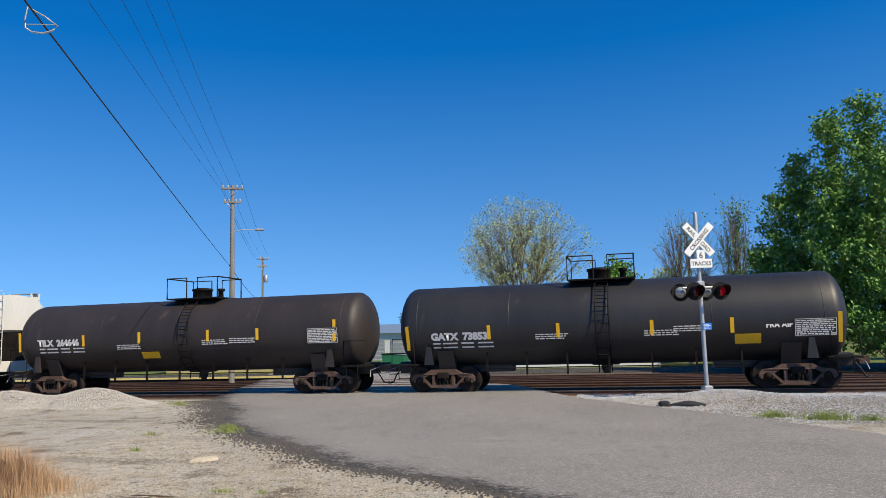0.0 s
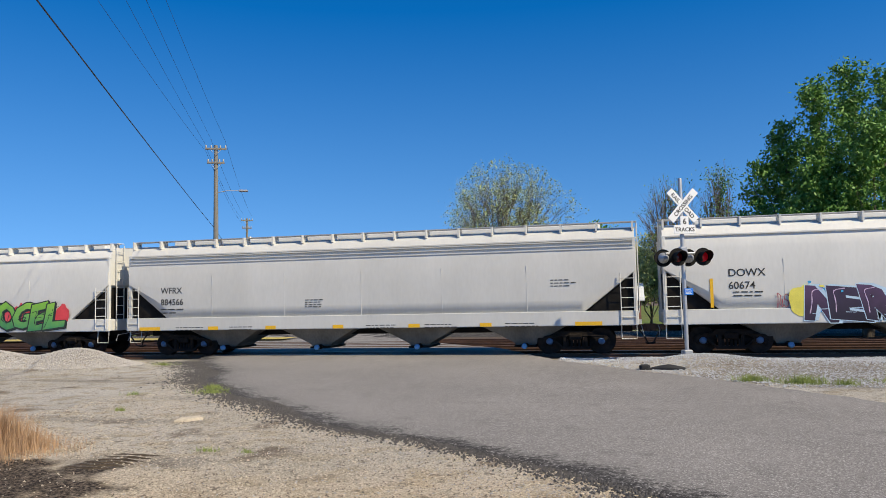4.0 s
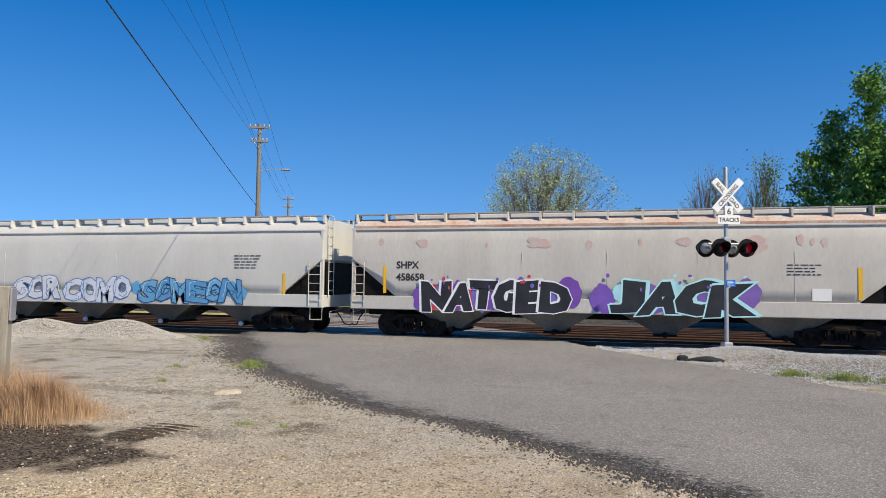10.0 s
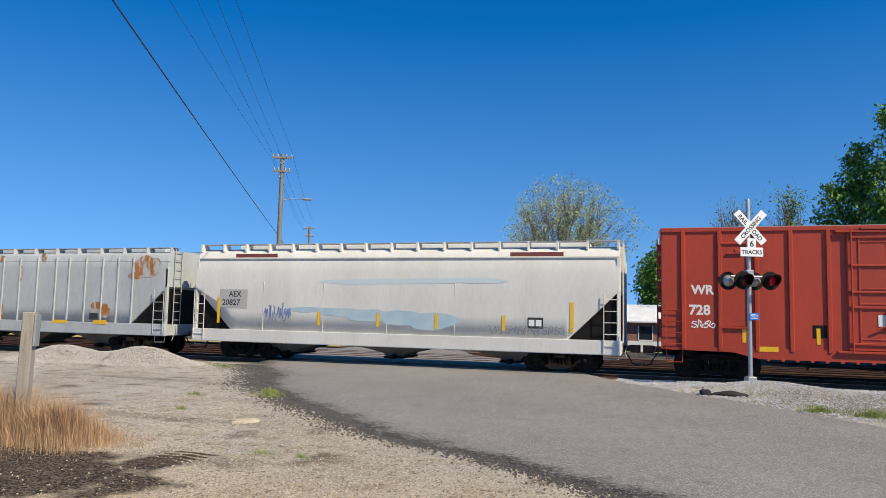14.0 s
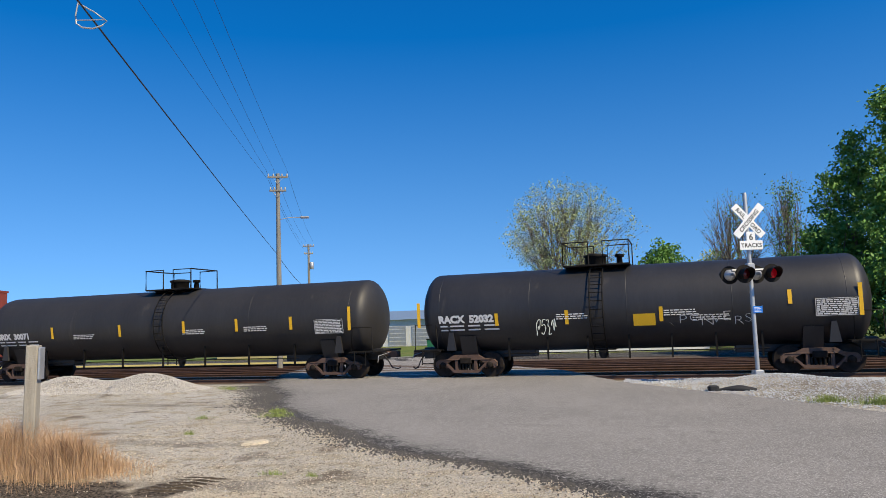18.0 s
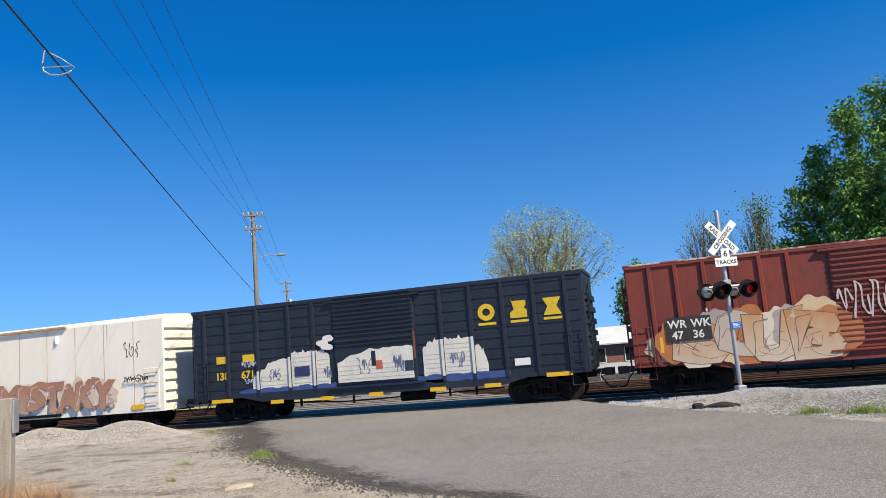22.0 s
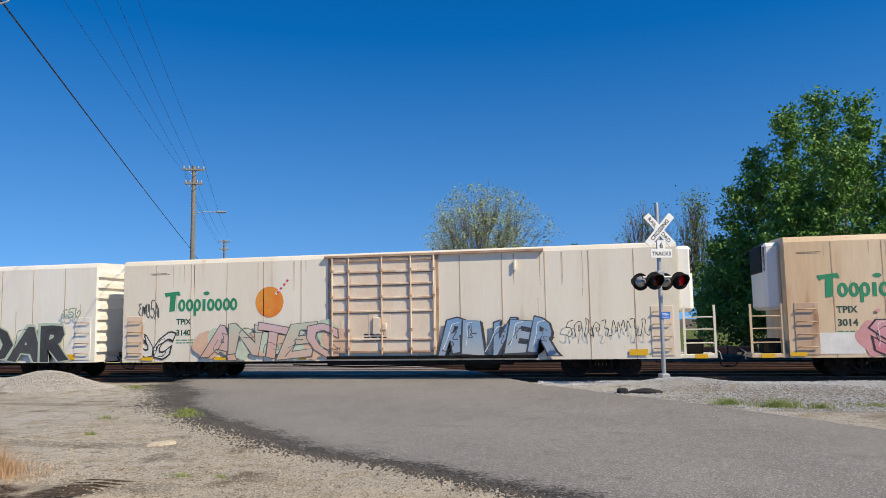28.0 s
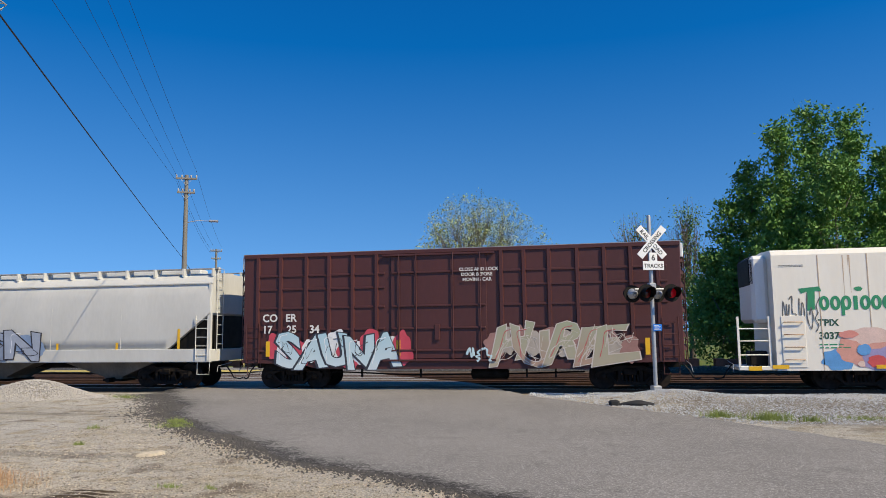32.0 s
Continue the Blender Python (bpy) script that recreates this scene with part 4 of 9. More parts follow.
def grown_tree(x, y, hgt, rx, leaf, label, seed, tips=900, per_tip=(4, 22), leaf_size=0.11, low=0.36, shell=0.5, leafy=1.0, vine=0, trunk=0.02, tilt=0.0):
    """A tree whose trunk forks into limbs, branches and twigs that reach points in a domed crown; leaves sit round the twig ends."""
    rng = np.random.RandomState(seed)
    t = thing("tree", label, "tree", pose(x, y, fall(y) - 0.1))
    r0 = hgt * trunk
    a = rng.uniform(0, 6.283, tips)
    u = rng.uniform(-0.55, 1, tips)
    q = shell + (1 - shell) * rng.uniform(0, 1, tips) ** 0.7
    wide = np.sqrt(np.maximum(0, 1 - np.maximum(u, 0) ** 2)) * (1 + np.minimum(u, 0) * 0.75)
    bump = 1 + 0.16 * np.sin(3 * a + seed) + 0.1 * np.sin(5 * a + 2 * u * 3)
    mid = hgt * (low + (1 - low) * 0.42)
    ends = np.stack((rx * q * wide * bump * np.cos(a) + tilt * u, rx * q * wide * bump * np.sin(a), mid + u * q * (hgt - mid) * (0.9 + 0.1 * bump)), 1)

    def gather(points, count):
        pick = points[rng.choice(len(points), count, replace=False)]
        for _ in range(4):
            near = np.argmin(((points[:, None] - pick[None]) ** 2).sum(2), 1)
            pick = np.array([points[near == k].mean(0) if (near == k).any() else pick[k] for k in range(count)])
        return pick, near
    twigs, to_twig = gather(ends, max(tips // 9, 6))
    limbs, to_limb = gather(twigs, max(tips // 90, 4))
    fork = np.array((0, 0, hgt * low * 0.75))
    limb_at = fork + (limbs - fork) * (0.5, 0.5, 0.45)
    twig_at = np.array([limb_at[to_limb[k]] + (twigs[k] - limb_at[to_limb[k]]) * 0.6 for k in range(len(twigs))])
    wood = Shape()
    wood.tube([(0, 0, 0), (0.04 * hgt * rng.uniform(-0.3, 0.3), 0, fork[2] * 0.5), tuple(fork)], [r0, r0 * 0.85, r0 * 0.7], 9)

    def limb(p, e, ra, rb, sides):
        m = (p + e) / 2 + rng.normal(0, 0.06, 3) * np.linalg.norm(e - p) + (0, 0, 0.06 * np.linalg.norm(e - p))
        wood.tube([tuple(p), tuple(m), tuple(e)], [ra, (ra + rb) / 2, rb], sides)
    for k in range(len(limb_at)):
        limb(fork, limb_at[k], r0 * 0.42, r0 * 0.2, 6)
    for k in range(len(twig_at)):
        limb(limb_at[to_limb[k]], twig_at[k], r0 * 0.17, r0 * 0.07, 4)
    for k in range(tips):
        limb(twig_at[to_twig[k]], ends[k], r0 * 0.055, r0 * 0.02, 3)
    part("trunk", wood, M_BARK, t)
    leafed = ends[rng.uniform(0, 1, tips) < leafy]
    count = rng.randint(per_tip[0], per_tip[1], len(leafed))
    p = np.repeat(leafed, count, 0) + rng.normal(0, 1, (count.sum(), 3)) * (0.26, 0.26, 0.2)
    if vine:
        h = rng.uniform(0.1, 0.92, vine)[:, None]
        spine = np.concatenate((0.3 * np.sin(9 * h), 0.2 * np.cos(7 * h), h * hgt), 1)
        p = np.concatenate((p, spine + rng.normal(0, 1, (vine, 3)) * np.concatenate((0.2 + 0.55 * np.abs(np.sin(11 * h + 1)), 0.2 + 0.4 * np.abs(np.sin(8 * h)), 0.3 + 0 * h), 1)))
    part("crown", leaf_mesh(p, leaf_size, leaf, rng), None, t)
    return t


def leaf_mesh(p, leaf_size, leaf, rng):
    n = len(p)

    def unit(m):
        return m / np.linalg.norm(m, axis=1)[:, None]
    a = unit(rng.normal(0, 1, (n, 3)))
    b = unit(np.cross(a, rng.normal(0, 1, (n, 3))))
    s = leaf_size * rng.uniform(0.6, 1.4, (n, 1))
    me = bpy.data.meshes.new("crown")
    me.from_pydata(np.stack((p - a * s, p + b * s * 0.5, p + a * s, p - b * s * 0.5), 1).reshape(-1, 3).tolist(), [], np.arange(4 * n).reshape(-1, 4).tolist())
    me.materials.append(leaf)
    return me


def lobed_tree(x, y, hgt, rx, leaf, label, seed, lobes, sprays=900, per_spray=120, leaf_size=0.12):
    """A dense crown of many upswept leaf sprays, gathered into lobes of different height."""
    rng = np.random.RandomState(seed)
    t = thing("tree", label, "tree", pose(x, y, fall(y) - 0.1))
    r0 = hgt * 0.022
    wood = Shape()
    wood.tube([(0, 0, 0), (0.1, 0, hgt * 0.3), (-0.1, 0.1, hgt * 0.6), (0.05, 0, hgt * 0.9)], [r0, r0 * 0.75, r0 * 0.45, r0 * 0.1], 8)
    pts = []
    for sx, sy, top, wide in lobes:
        wood.tube([(0, 0, hgt * 0.1), (sx * rx * 0.7, sy * rx * 0.7, hgt * 0.28), (sx * rx, sy * rx, hgt * top * 0.93)], [r0 * 0.5, r0 * 0.35, r0 * 0.05], 6)
        for k in range(int(sprays * (wide * top) / sum(w * h for _, _, h, w in lobes))):
            q = rng.uniform(0.02, 1.0)
            a = rng.uniform(0, 6.283)
            full = rx * wide * (1 - q ** 1.8) ** 0.85 * (0.72 + 0.28 * min(1, q / 0.25))
            full *= 1 + 0.3 * noise.noise((2.2 * math.cos(a) + sx * 5, 2.2 * math.sin(a), q * 5 + seed))
            rr = full * rng.uniform(0.1, 1.0) ** 0.45
            c = np.array((sx * rx + rr * math.cos(a), sy * rx + rr * math.sin(a), hgt * (0.07 + (top - 0.07) * q)))
            out = np.array((math.cos(a), math.sin(a), 0.75))
            s = rng.uniform(0.22, 0.42)
            m = rng.randint(per_spray // 2, per_spray * 3 // 2)
            along = rng.uniform(-0.75, 0.65, (m, 1))
            pts.append(c + out * along + rng.normal(0, 1, (m, 3)) * s * (1.0 - 0.5 * np.abs(along)) * (1, 1, 0.6))
            if k % 5 == 0:
                wood.tube([(c[0] * 0.5 + sx * rx * 0.5, c[1] * 0.5 + sy * rx * 0.5, max(c[2] - rr, 1.0)), tuple(c)], [r0 * 0.12, r0 * 0.04], 4)
    part("trunk", wood, M_BARK, t)
    part("crown", leaf_mesh(np.concatenate(pts), leaf_size, leaf, rng), None, t)
    return t


grown_tree(-9.9, 66.0, 15.6, 5.9, M_LEAFY, "spring tree with sparse yellow-green leaves", 1, 1200, (5, 20), 0.085, 0.33, 0.3)
grown_tree(4.1, 62.0, 13.0, 3.0, M_LEAFM, "half-bare tree with few leaves on bent limbs", 2, 700, (1, 8), 0.09, 0.4, 0.3, 0.12, 900, 0.02)
grown_tree(8.0, 62.0, 13.9, 1.9, M_LEAFM, "half-bare tree overgrown with green vines", 3, 480, (1, 8), 0.09, 0.3, 0.3, 0.16, 3600, 0.02)
LOBES = ((-0.04, 0.0, 1.0, 0.31), (0.34, 0.1, 0.985, 0.30), (-0.38, -0.1, 0.94, 0.32), (-0.68, 0.1, 0.80, 0.32), (0.64, 0.0, 0.84, 0.34), (-0.9, 0.0, 0.64, 0.34), (-1.1, 0.1, 0.46, 0.28), (0.9, 0.2, 0.72, 0.4), (0.0, -0.5, 0.78, 0.5), (-0.5, -0.4, 0.62, 0.42), (0.5, -0.4, 0.64, 0.45))
lobed_tree(14.7, 50.0, 16.9, 6.2, M_LEAF, "large dense dark green tree", 4, LOBES, 1000, 120, 0.12)
lobed_tree(24.6, 52.0, 16.0, 6.2, M_LEAF, "large dense dark green tree", 5, LOBES, 560, 110, 0.15)
grown_tree(10.2, 56.0, 8.0, 3.4, M_LEAFM, "bushy mid-green tree behind the tracks", 6, 520, (14, 40), 0.14, 0.15, 0.2)
grown_tree(-1.9, 75.0, 10.2, 2.6, M_LEAF, "dark green tree behind the street", 7, 420, (16, 40), 0.15, 0.25, 0.2)
grown_tree(2.6, 66.0, 8.2, 3.0, M_LEAFY, "leafy yellow-green shrub tree", 8, 520, (14, 36), 0.13, 0.12, 0.2)
for k, (x, y, hh, r) in enumerate(((-33, 110, 8.5, 4), (-28, 112, 7.5, 3.5), (-60, 130, 9, 5), (-110, 130, 8, 5), (-90, 150, 9, 6), (30, 60, 14, 6), (38, 62, 15, 6))):
    tree(x, y, hh, r, 2.0, M_LEAF if k % 2 else M_LEAFM, 5000, 0.22, "distant leafy green tree behind the street", 30 + k, 20, 0, 0.05)


# ---- buildings and street behind ----
def shed(x, y, w, d, hgt, label, roof):
    b = thing("storage_building", label, "building", pose(x, y, fall(y), 0, 0, 0))
    part("wall", Shape().box(0, w, 0, d, 0, hgt), M_WALL, b)
    part("roof", Shape().prism([(-0.4, hgt), (d + 0.4, hgt), (d / 2, hgt + d * 0.12)], -0.4, w + 0.4, "x"), roof, b)
    for k in range(int(w / 3.2)):
        dr = part("roller_door", Shape().box(0.5 + 3.2 * k, 2.9 + 3.2 * k, -0.06, 0.02, 0, hgt * 0.75), M_ALU, b)
        for j in range(5):
            part("door_slat", Shape().box(0.55 + 3.2 * k, 2.85 + 3.2 * k, -0.08, -0.06, 0.1 + j * hgt * 0.15, 0.1 + j * hgt * 0.15 + 0.06), M_WALL, dr)
    return b


shed(-40, 88, 30, 10, 3.4, "long low white storage building with a blue metal roof", M_ROOFB)


def low_block(x0, x1, y, eave, ridge, label, wall, roof, base):
    """A long low building: wall on a painted base, door, windows and a shallow roof."""
    z = fall(y)
    b = thing("low_building", label, "building", pose(x0, y, z))
    w = x1 - x0
    part("wall", Shape().box(0, w, 0, 3.4, 0.85, eave - z), wall, b)
    part("wall_base", Shape().box(-0.02, w + 0.02, -0.03, 3.42, 0, 0.85), base, b)
    part("roof", Shape().prism([(-0.45, eave - z), (-0.45, eave - z + 0.1), (2.2, ridge - z), (3.8, ridge - z - 0.1), (3.8, eave - z)], -0.3, w + 0.3, "x"), roof, b)
    for k in range(int(w / 2.6)):
        win = part("window", Shape().box(0.9 + 2.6 * k, 1.9 + 2.6 * k, -0.02, 0.05, 0.95, eave - z - 0.3), M_GLASSD, b)
        part("window_frame", Shape().box(0.82 + 2.6 * k, 0.9 + 2.6 * k, -0.05, 0.05, 0.9, eave - z - 0.25).box(1.9 + 2.6 * k, 1.98 + 2.6 * k, -0.05, 0.05, 0.9, eave - z - 0.25).box(0.9 + 2.6 * k, 1.9 + 2.6 * k, -0.05, 0.05, 0.87, 0.95), M_WHITE, win)
    return b


low_block(-14.5, 1.6, 60.5, 1.55, 3.0, "low brick building with a white metal roof", paint("red_brown_brick", (0.24, 0.11, 0.08), 0.85, other=(0.32, 0.17, 0.13), size=5, fine=0.3), paint("white_metal_roof", (0.72, 0.74, 0.76), 0.5, other=(0.6, 0.62, 0.63), size=1), M_WHITE)
low_block(-43.0, -30.5, 61.0, 1.5, 2.6, "low pale yellow building with a red roof", paint("pale_yellow_wall", (0.62, 0.52, 0.24), 0.8, other=(0.55, 0.45, 0.22), size=0.8), paint("faded_red_roof", (0.42, 0.12, 0.10), 0.6, other=(0.5, 0.2, 0.17), size=1), paint("yellow_painted_base", (0.60, 0.50, 0.22), 0.8, other=(0.5, 0.42, 0.2), size=0.9))
dump = thing("dumpster", "green steel dumpster beside the far street", "dumpster", pose(-21.5, 61, fall(61)))
part("bin", Shape().prism([(0, 0), (1.8, 0), (2.0, 1.2), (-0.1, 1.4)], 0, 1.4, "y"), M_GREEN, dump)
part("lid", Shape().box(-0.15, 2.05, -0.05, 1.45, 1.36, 1.44, 0.02), M_BLACK, dump)


def water_tower(x, y):
    w = thing("water_tower", "distant pale blue water tower", "water tower", pose(x, y, fall(y)))
    part("tank", Shape().lathe([(9, 0.5), (9.8, 2.2), (12.6, 2.4), (13.6, 1.2), (14, 0.1)], "z", sides=20), M_ROOFB, w)
    for k in range(4):
        a = k * 1.571 + 0.4
        part("leg", Shape().tube([(3.6 * math.cos(a), 3.6 * math.sin(a), 0), (2.0 * math.cos(a), 2.0 * math.sin(a), 10)], 0.2, 6), M_ROOFB, w)


water_tower(-180, 265)


def sedan(label):
    c = thing("sedan", label, "car")
    prof = [(-2.2, 0.32), (-2.25, 0.6), (-2.1, 0.88), (-1.2, 0.95), (-0.75, 1.38), (0.5, 1.42), (1.25, 0.95), (2.05, 0.82), (2.25, 0.55), (2.2, 0.32)]
    part("body", Shape().loft([[(px, yy, (pz if pz < 0.96 else 0.95 + (pz - 0.95) * k)) for px, pz in prof] for yy, k in ((-0.86, 0.0), (-0.84, 0.3), (-0.66, 1.0), (0.66, 1.0), (0.84, 0.3), (0.86, 0.0))], False), M_SILVER, c)
    for s in (-1, 1):
        part("side_window", Shape().prism([(-1.05, 0.99), (-0.7, 1.32), (0.42, 1.36), (1.02, 0.99)], s * 0.72, s * 0.79, "y"), M_GLASSD, c)
        for px in (-1.35, 1.4):
            wh = part("wheel", Shape().lathe([(-0.1, 0.22), (-0.09, 0.31), (0.09, 0.31), (0.1, 0.22)], "y", sides=20), M_RUBBER, c, at=(px, s * 0.78, 0.31))
            part("rim", Shape().lathe([(-0.112, 0.05), (-0.105, 0.2), (0.105, 0.2), (0.112, 0.05)], "y", sides=12), M_ALU, wh)
    return c


silver_car = sedan("silver sedan driving along the far street")


# ---- rolling stock ----
def frame_side(name, half, mat):
    """The cast side frame of a freight truck: arched top chord, dropped bottom chord and two columns round open windows."""
    def chord(path, w, t):
        o = [(x, z + w / 2) for x, z in path] + [(x, z - w / 2) for x, z in reversed(path)]
        s.prism(o, -t, t, "y")
    s = Shape()
    chord([(-half - 0.27, 0.47), (-half - 0.18, 0.56), (-half + 0.2, 0.61), (-0.46, 0.74), (0.46, 0.74), (half - 0.2, 0.61), (half + 0.18, 0.56), (half + 0.27, 0.47)], 0.15, 0.085)
    chord([(-half + 0.12, 0.52), (-0.46, 0.22), (0.46, 0.22), (half - 0.12, 0.52)], 0.11, 0.085)
    for x in (-0.36, 0.36):
        s.box(x - 0.06, x + 0.06, -0.08, 0.08, 0.2, 0.72, 0.015)
    for d in (-1, 1):
        s.prism([(d * (half - 0.2), 0.36), (d * (half - 0.17), 0.58), (d * (half + 0.17), 0.58), (d * (half + 0.24), 0.36), (d * (half + 0.15), 0.34), (d * (half + 0.13), 0.5), (d * (half - 0.12), 0.5), (d * (half - 0.14), 0.34)], -0.07, 0.07, "y")
    s.box(-half - 0.1, half + 0.1, -0.11, -0.08, 0.63, 0.665, 0.01)
    return s.mesh(name, mat)


WHEEL = Shape().lathe([(-0.075, 0.44), (-0.07, 0.455), (0.04, 0.46), (0.045, 0.485), (0.07, 0.485), (0.075, 0.42), (0.03, 0.38), (0.02, 0.2), (0.07, 0.13), (0.07, 0.05)], "y", sides=28).mesh("wheel", M_WHEEL)
WHEEL_L = Shape().lathe([(-0.075, 0.52), (-0.07, 0.535), (0.04, 0.54), (0.045, 0.565), (0.07, 0.565), (0.075, 0.49), (0.03, 0.45), (0.02, 0.2), (0.07, 0.13), (0.07, 0.05)], "y", sides=28).mesh("wheel", M_WHEEL)
AXLE = Shape().lathe([(-1.0, 0.08), (-0.6, 0.09), (0.6, 0.09), (1.0, 0.08)], "y", sides=12).mesh("axle", M_TRUCK)
CAP = Shape().lathe([(-0.1, 0.03), (-0.09, 0.09), (-0.05, 0.12), (0.06, 0.12)], "y", sides=14).mesh("bearing_cap", M_TRUCK)
CAPB = Shape().lathe([(-0.1, 0.03), (-0.09, 0.09), (-0.05, 0.12), (0.06, 0.12)], "y", sides=14).mesh("bearing_cap", paint("blue_bearing_cap", (0.08, 0.16, 0.28), 0.5, fine=0.1))
SPRING = Shape()
for _k in range(5):
    SPRING.tube([(-0.26 + 0.13 * _k, -0.02, 0.26), (-0.26 + 0.13 * _k, -0.02, 0.5)], 0.05, 8)
SPRING = SPRING.mesh("spring_nest", M_BLACK)
FRAME_R, FRAME_D = frame_side("side_frame", 0.89, M_RUSTY), frame_side("side_frame", 0.89, M_TRUCK)
AXLES = []


def freight_truck(car, x, rusty=False, blue=False):
    for s in (-1, 1):
        m = Matrix.Translation((x, s * 1.0, 0)) @ Matrix.Rotation(0 if s < 0 else math.pi, 4, 'Z')
        fr = part("side_frame", FRAME_R if rusty else FRAME_D, None, car, at=m)
        part("spring_nest", SPRING, None, fr)
    part("bolster", Shape().box(x - 0.22, x + 0.22, -1.15, 1.15, 0.5, 0.72, 0.03), M_TRUCK, car)
    for dx in (-0.89, 0.89):
        ax = part("axle", AXLE, None, car, at=(x + dx, 0, 0.46))
        AXLES.append((ax, 0.46))
        for s in (-1, 1):
            part("wheel", WHEEL, None, ax, at=Matrix.Translation((0, s * 0.755, 0)) @ Matrix.Rotation(0 if s < 0 else math.pi, 4, 'Z'))
            part("bearing_cap", CAPB if blue else CAP, None, ax, at=Matrix.Translation((0, s * 1.02, 0)) @ Matrix.Rotation(0 if s < 0 else math.pi, 4, 'Z'))


def coupler(car, x, d):
    """Draft gear, knuckle, cut lever and brake hose on the end x; d is the way it points."""
    s = Shape().box(min(x - d * 0.5, x + d * 0.25), max(x - d * 0.5, x + d * 0.25), -0.09, 0.09, 0.78, 0.98, 0.02)
    s.prism([(x + d * 0.2, -0.16), (x + d * 0.5, -0.2), (x + d * 0.56, -0.02), (x + d * 0.46, 0.16), (x + d * 0.2, 0.14)], 0.74, 1.0, "z")
    part("coupler", s, M_RUSTY, car)
    part("brake_hose", Shape().tube([(x, -0.32, 0.82), (x + d * 0.18, -0.32, 0.6), (x + d * 0.3, -0.26, 0.36), (x + d * 0.48, -0.12, 0.3), (x + d * 0.58, -0.05, 0.36)], 0.026, 6), M_RUBBER, car)
    part("cut_lever", Shape().tube([(x + d * 0.1, 0.1, 0.95), (x + d * 0.12, -0.5, 0.9), (x + d * 0.12, -1.2, 0.85), (x + d * 0.16, -1.35, 0.62)], 0.014, 5), M_ALU, car)


def ladder(car, x0, x1, y, z0, z1, n, mat, name="ladder"):
    s = Shape()
    for x in (x0, x1):
        s.tube([(x, y, z0), (x, y, z1)], 0.018, 5)
    for k in range(n):
        z = z0 + (z1 - z0) * (k + 0.5) / n
        s.tube([(x0, y, z), (x1, y, z)], 0.014, 5)
    return part(name, s, mat, car)


def stirrup(car, x, mat):
    part("stirrup_step", Shape().tube([(x - 0.25, -1.5, 1.0), (x - 0.25, -1.52, 0.55), (x + 0.25, -1.52, 0.55), (x + 0.25, -1.5, 1.0)], 0.02, 5), mat, car)


def plate(name, car, x0, x1, z0, z1, mat, y, label="", t=0.005):
    return part(name, Shape().box(x0, x1, y - t, y, z0, z1), mat, car, label)


def bars(car, x, z, w, n, h, y, mat, seed):
    """Small unreadable stencil lines."""
    rng = random.Random(seed)
    s = Shape()
    for k in range(n):
        a = x
        while a < x + w * rng.uniform(0.75, 1.0):
            b = a + rng.uniform(1.2, 4.0) * h
            s.box(a, b, y - 0.003, y, z - k * h * 1.7 - h * 0.5, z - k * h * 1.7)
            a = b + h * 0.8
    return tagged(part("stencil_lines", s, mat, car), kind="stuff")


def words(car, text, x, z, size, y, mat, bold=0.0, squeeze=1.0):
    return part("lettering", letters(text, size, mat, bold, squeeze), None, car, at=(x, y, z))




# -- graffiti: strokes thickened into flat ribbons, laid over a rim and a cloud --
HOOKS = (
    ((0, 0.1), (0.2, 0.9), (0.45, 0.2), (0.6, 0.95), (0.85, 0.1), (1, 0.7)), ((0.1, 0), (0, 0.6), (0.4, 1), (0.9, 0.8), (0.8, 0.4), (0.4, 0.35), (0.5, 0.65)), ((0, 0.9), (0.5, 1), (0.3, 0.5), (0.9, 0.45), (0.5, 0), (1, 0.1)),
    ((0, 0.2), (0.5, 0), (1, 0.35), (0.6, 0.6), (0.1, 0.55), (0.3, 0.95), (1, 0.9)), ((1, 1), (0.2, 0.8), (0.6, 0.5), (0, 0.4), (0.7, 0.15), (0.2, 0)), ((0, 0), (0.35, 0.75), (0.1, 1), (0.7, 0.9), (0.5, 0.3), (1, 0), (1, 0.6)),
    ((0.2, 1), (0, 0.3), (0.6, 0), (1, 0.5), (0.6, 0.8), (0.4, 0.4)), ((0, 0.5), (0.3, 1), (0.5, 0.1), (0.75, 1), (1, 0.45)))


def ribbon(path, w, y, shape):
    """A flat stroke with round corners in the plane y."""
    fine = []
    for a, b in zip(path, path[1:]):
        for k in range(4):
            fine.append((a[0] + (b[0] - a[0]) * k / 4, a[1] + (b[1] - a[1]) * k / 4))
    fine.append(path[-1])
    for _ in range(2):
        fine = [fine[0]] + [tuple((p[j] + 2 * q[j] + r[j]) / 4 for j in (0, 1)) for p, q, r in zip(fine, fine[1:], fine[2:])] + [fine[-1]]
    v, f = [], []
    for i, p in enumerate(fine):
        a, b = fine[max(i - 1, 0)], fine[min(i + 1, len(fine) - 1)]
        dx, dz = b[0] - a[0], b[1] - a[1]
        l = math.hypot(dx, dz) or 1
        ww = w / 2 * (0.85 + 0.3 * math.sin(i * 1.7))
        yi = y - 0.00012 * i
        v += [(p[0] - dz / l * ww, yi, p[1] + dx / l * ww), (p[0] + dz / l * ww, yi, p[1] - dx / l * ww)]
    for i in range(len(fine) - 1):
        f.append((2 * i, 2 * i + 1, 2 * i + 3, 2 * i + 2))
    shape.add(v, f)


def blob(cx, cz, rx, rz, y, shape, seed, n=26, low=0.0):
    o = []
    for k in range(n):
        a = 6.2832 * k / n
        r = 1 + 0.28 * noise.noise((2 * math.cos(a), 2 * math.sin(a), seed * 1.37))
        o.append((cx + rx * r * math.cos(a), y, max(low, cz + rz * r * math.sin(a))))
    shape.add(o, [tuple(range(n))])


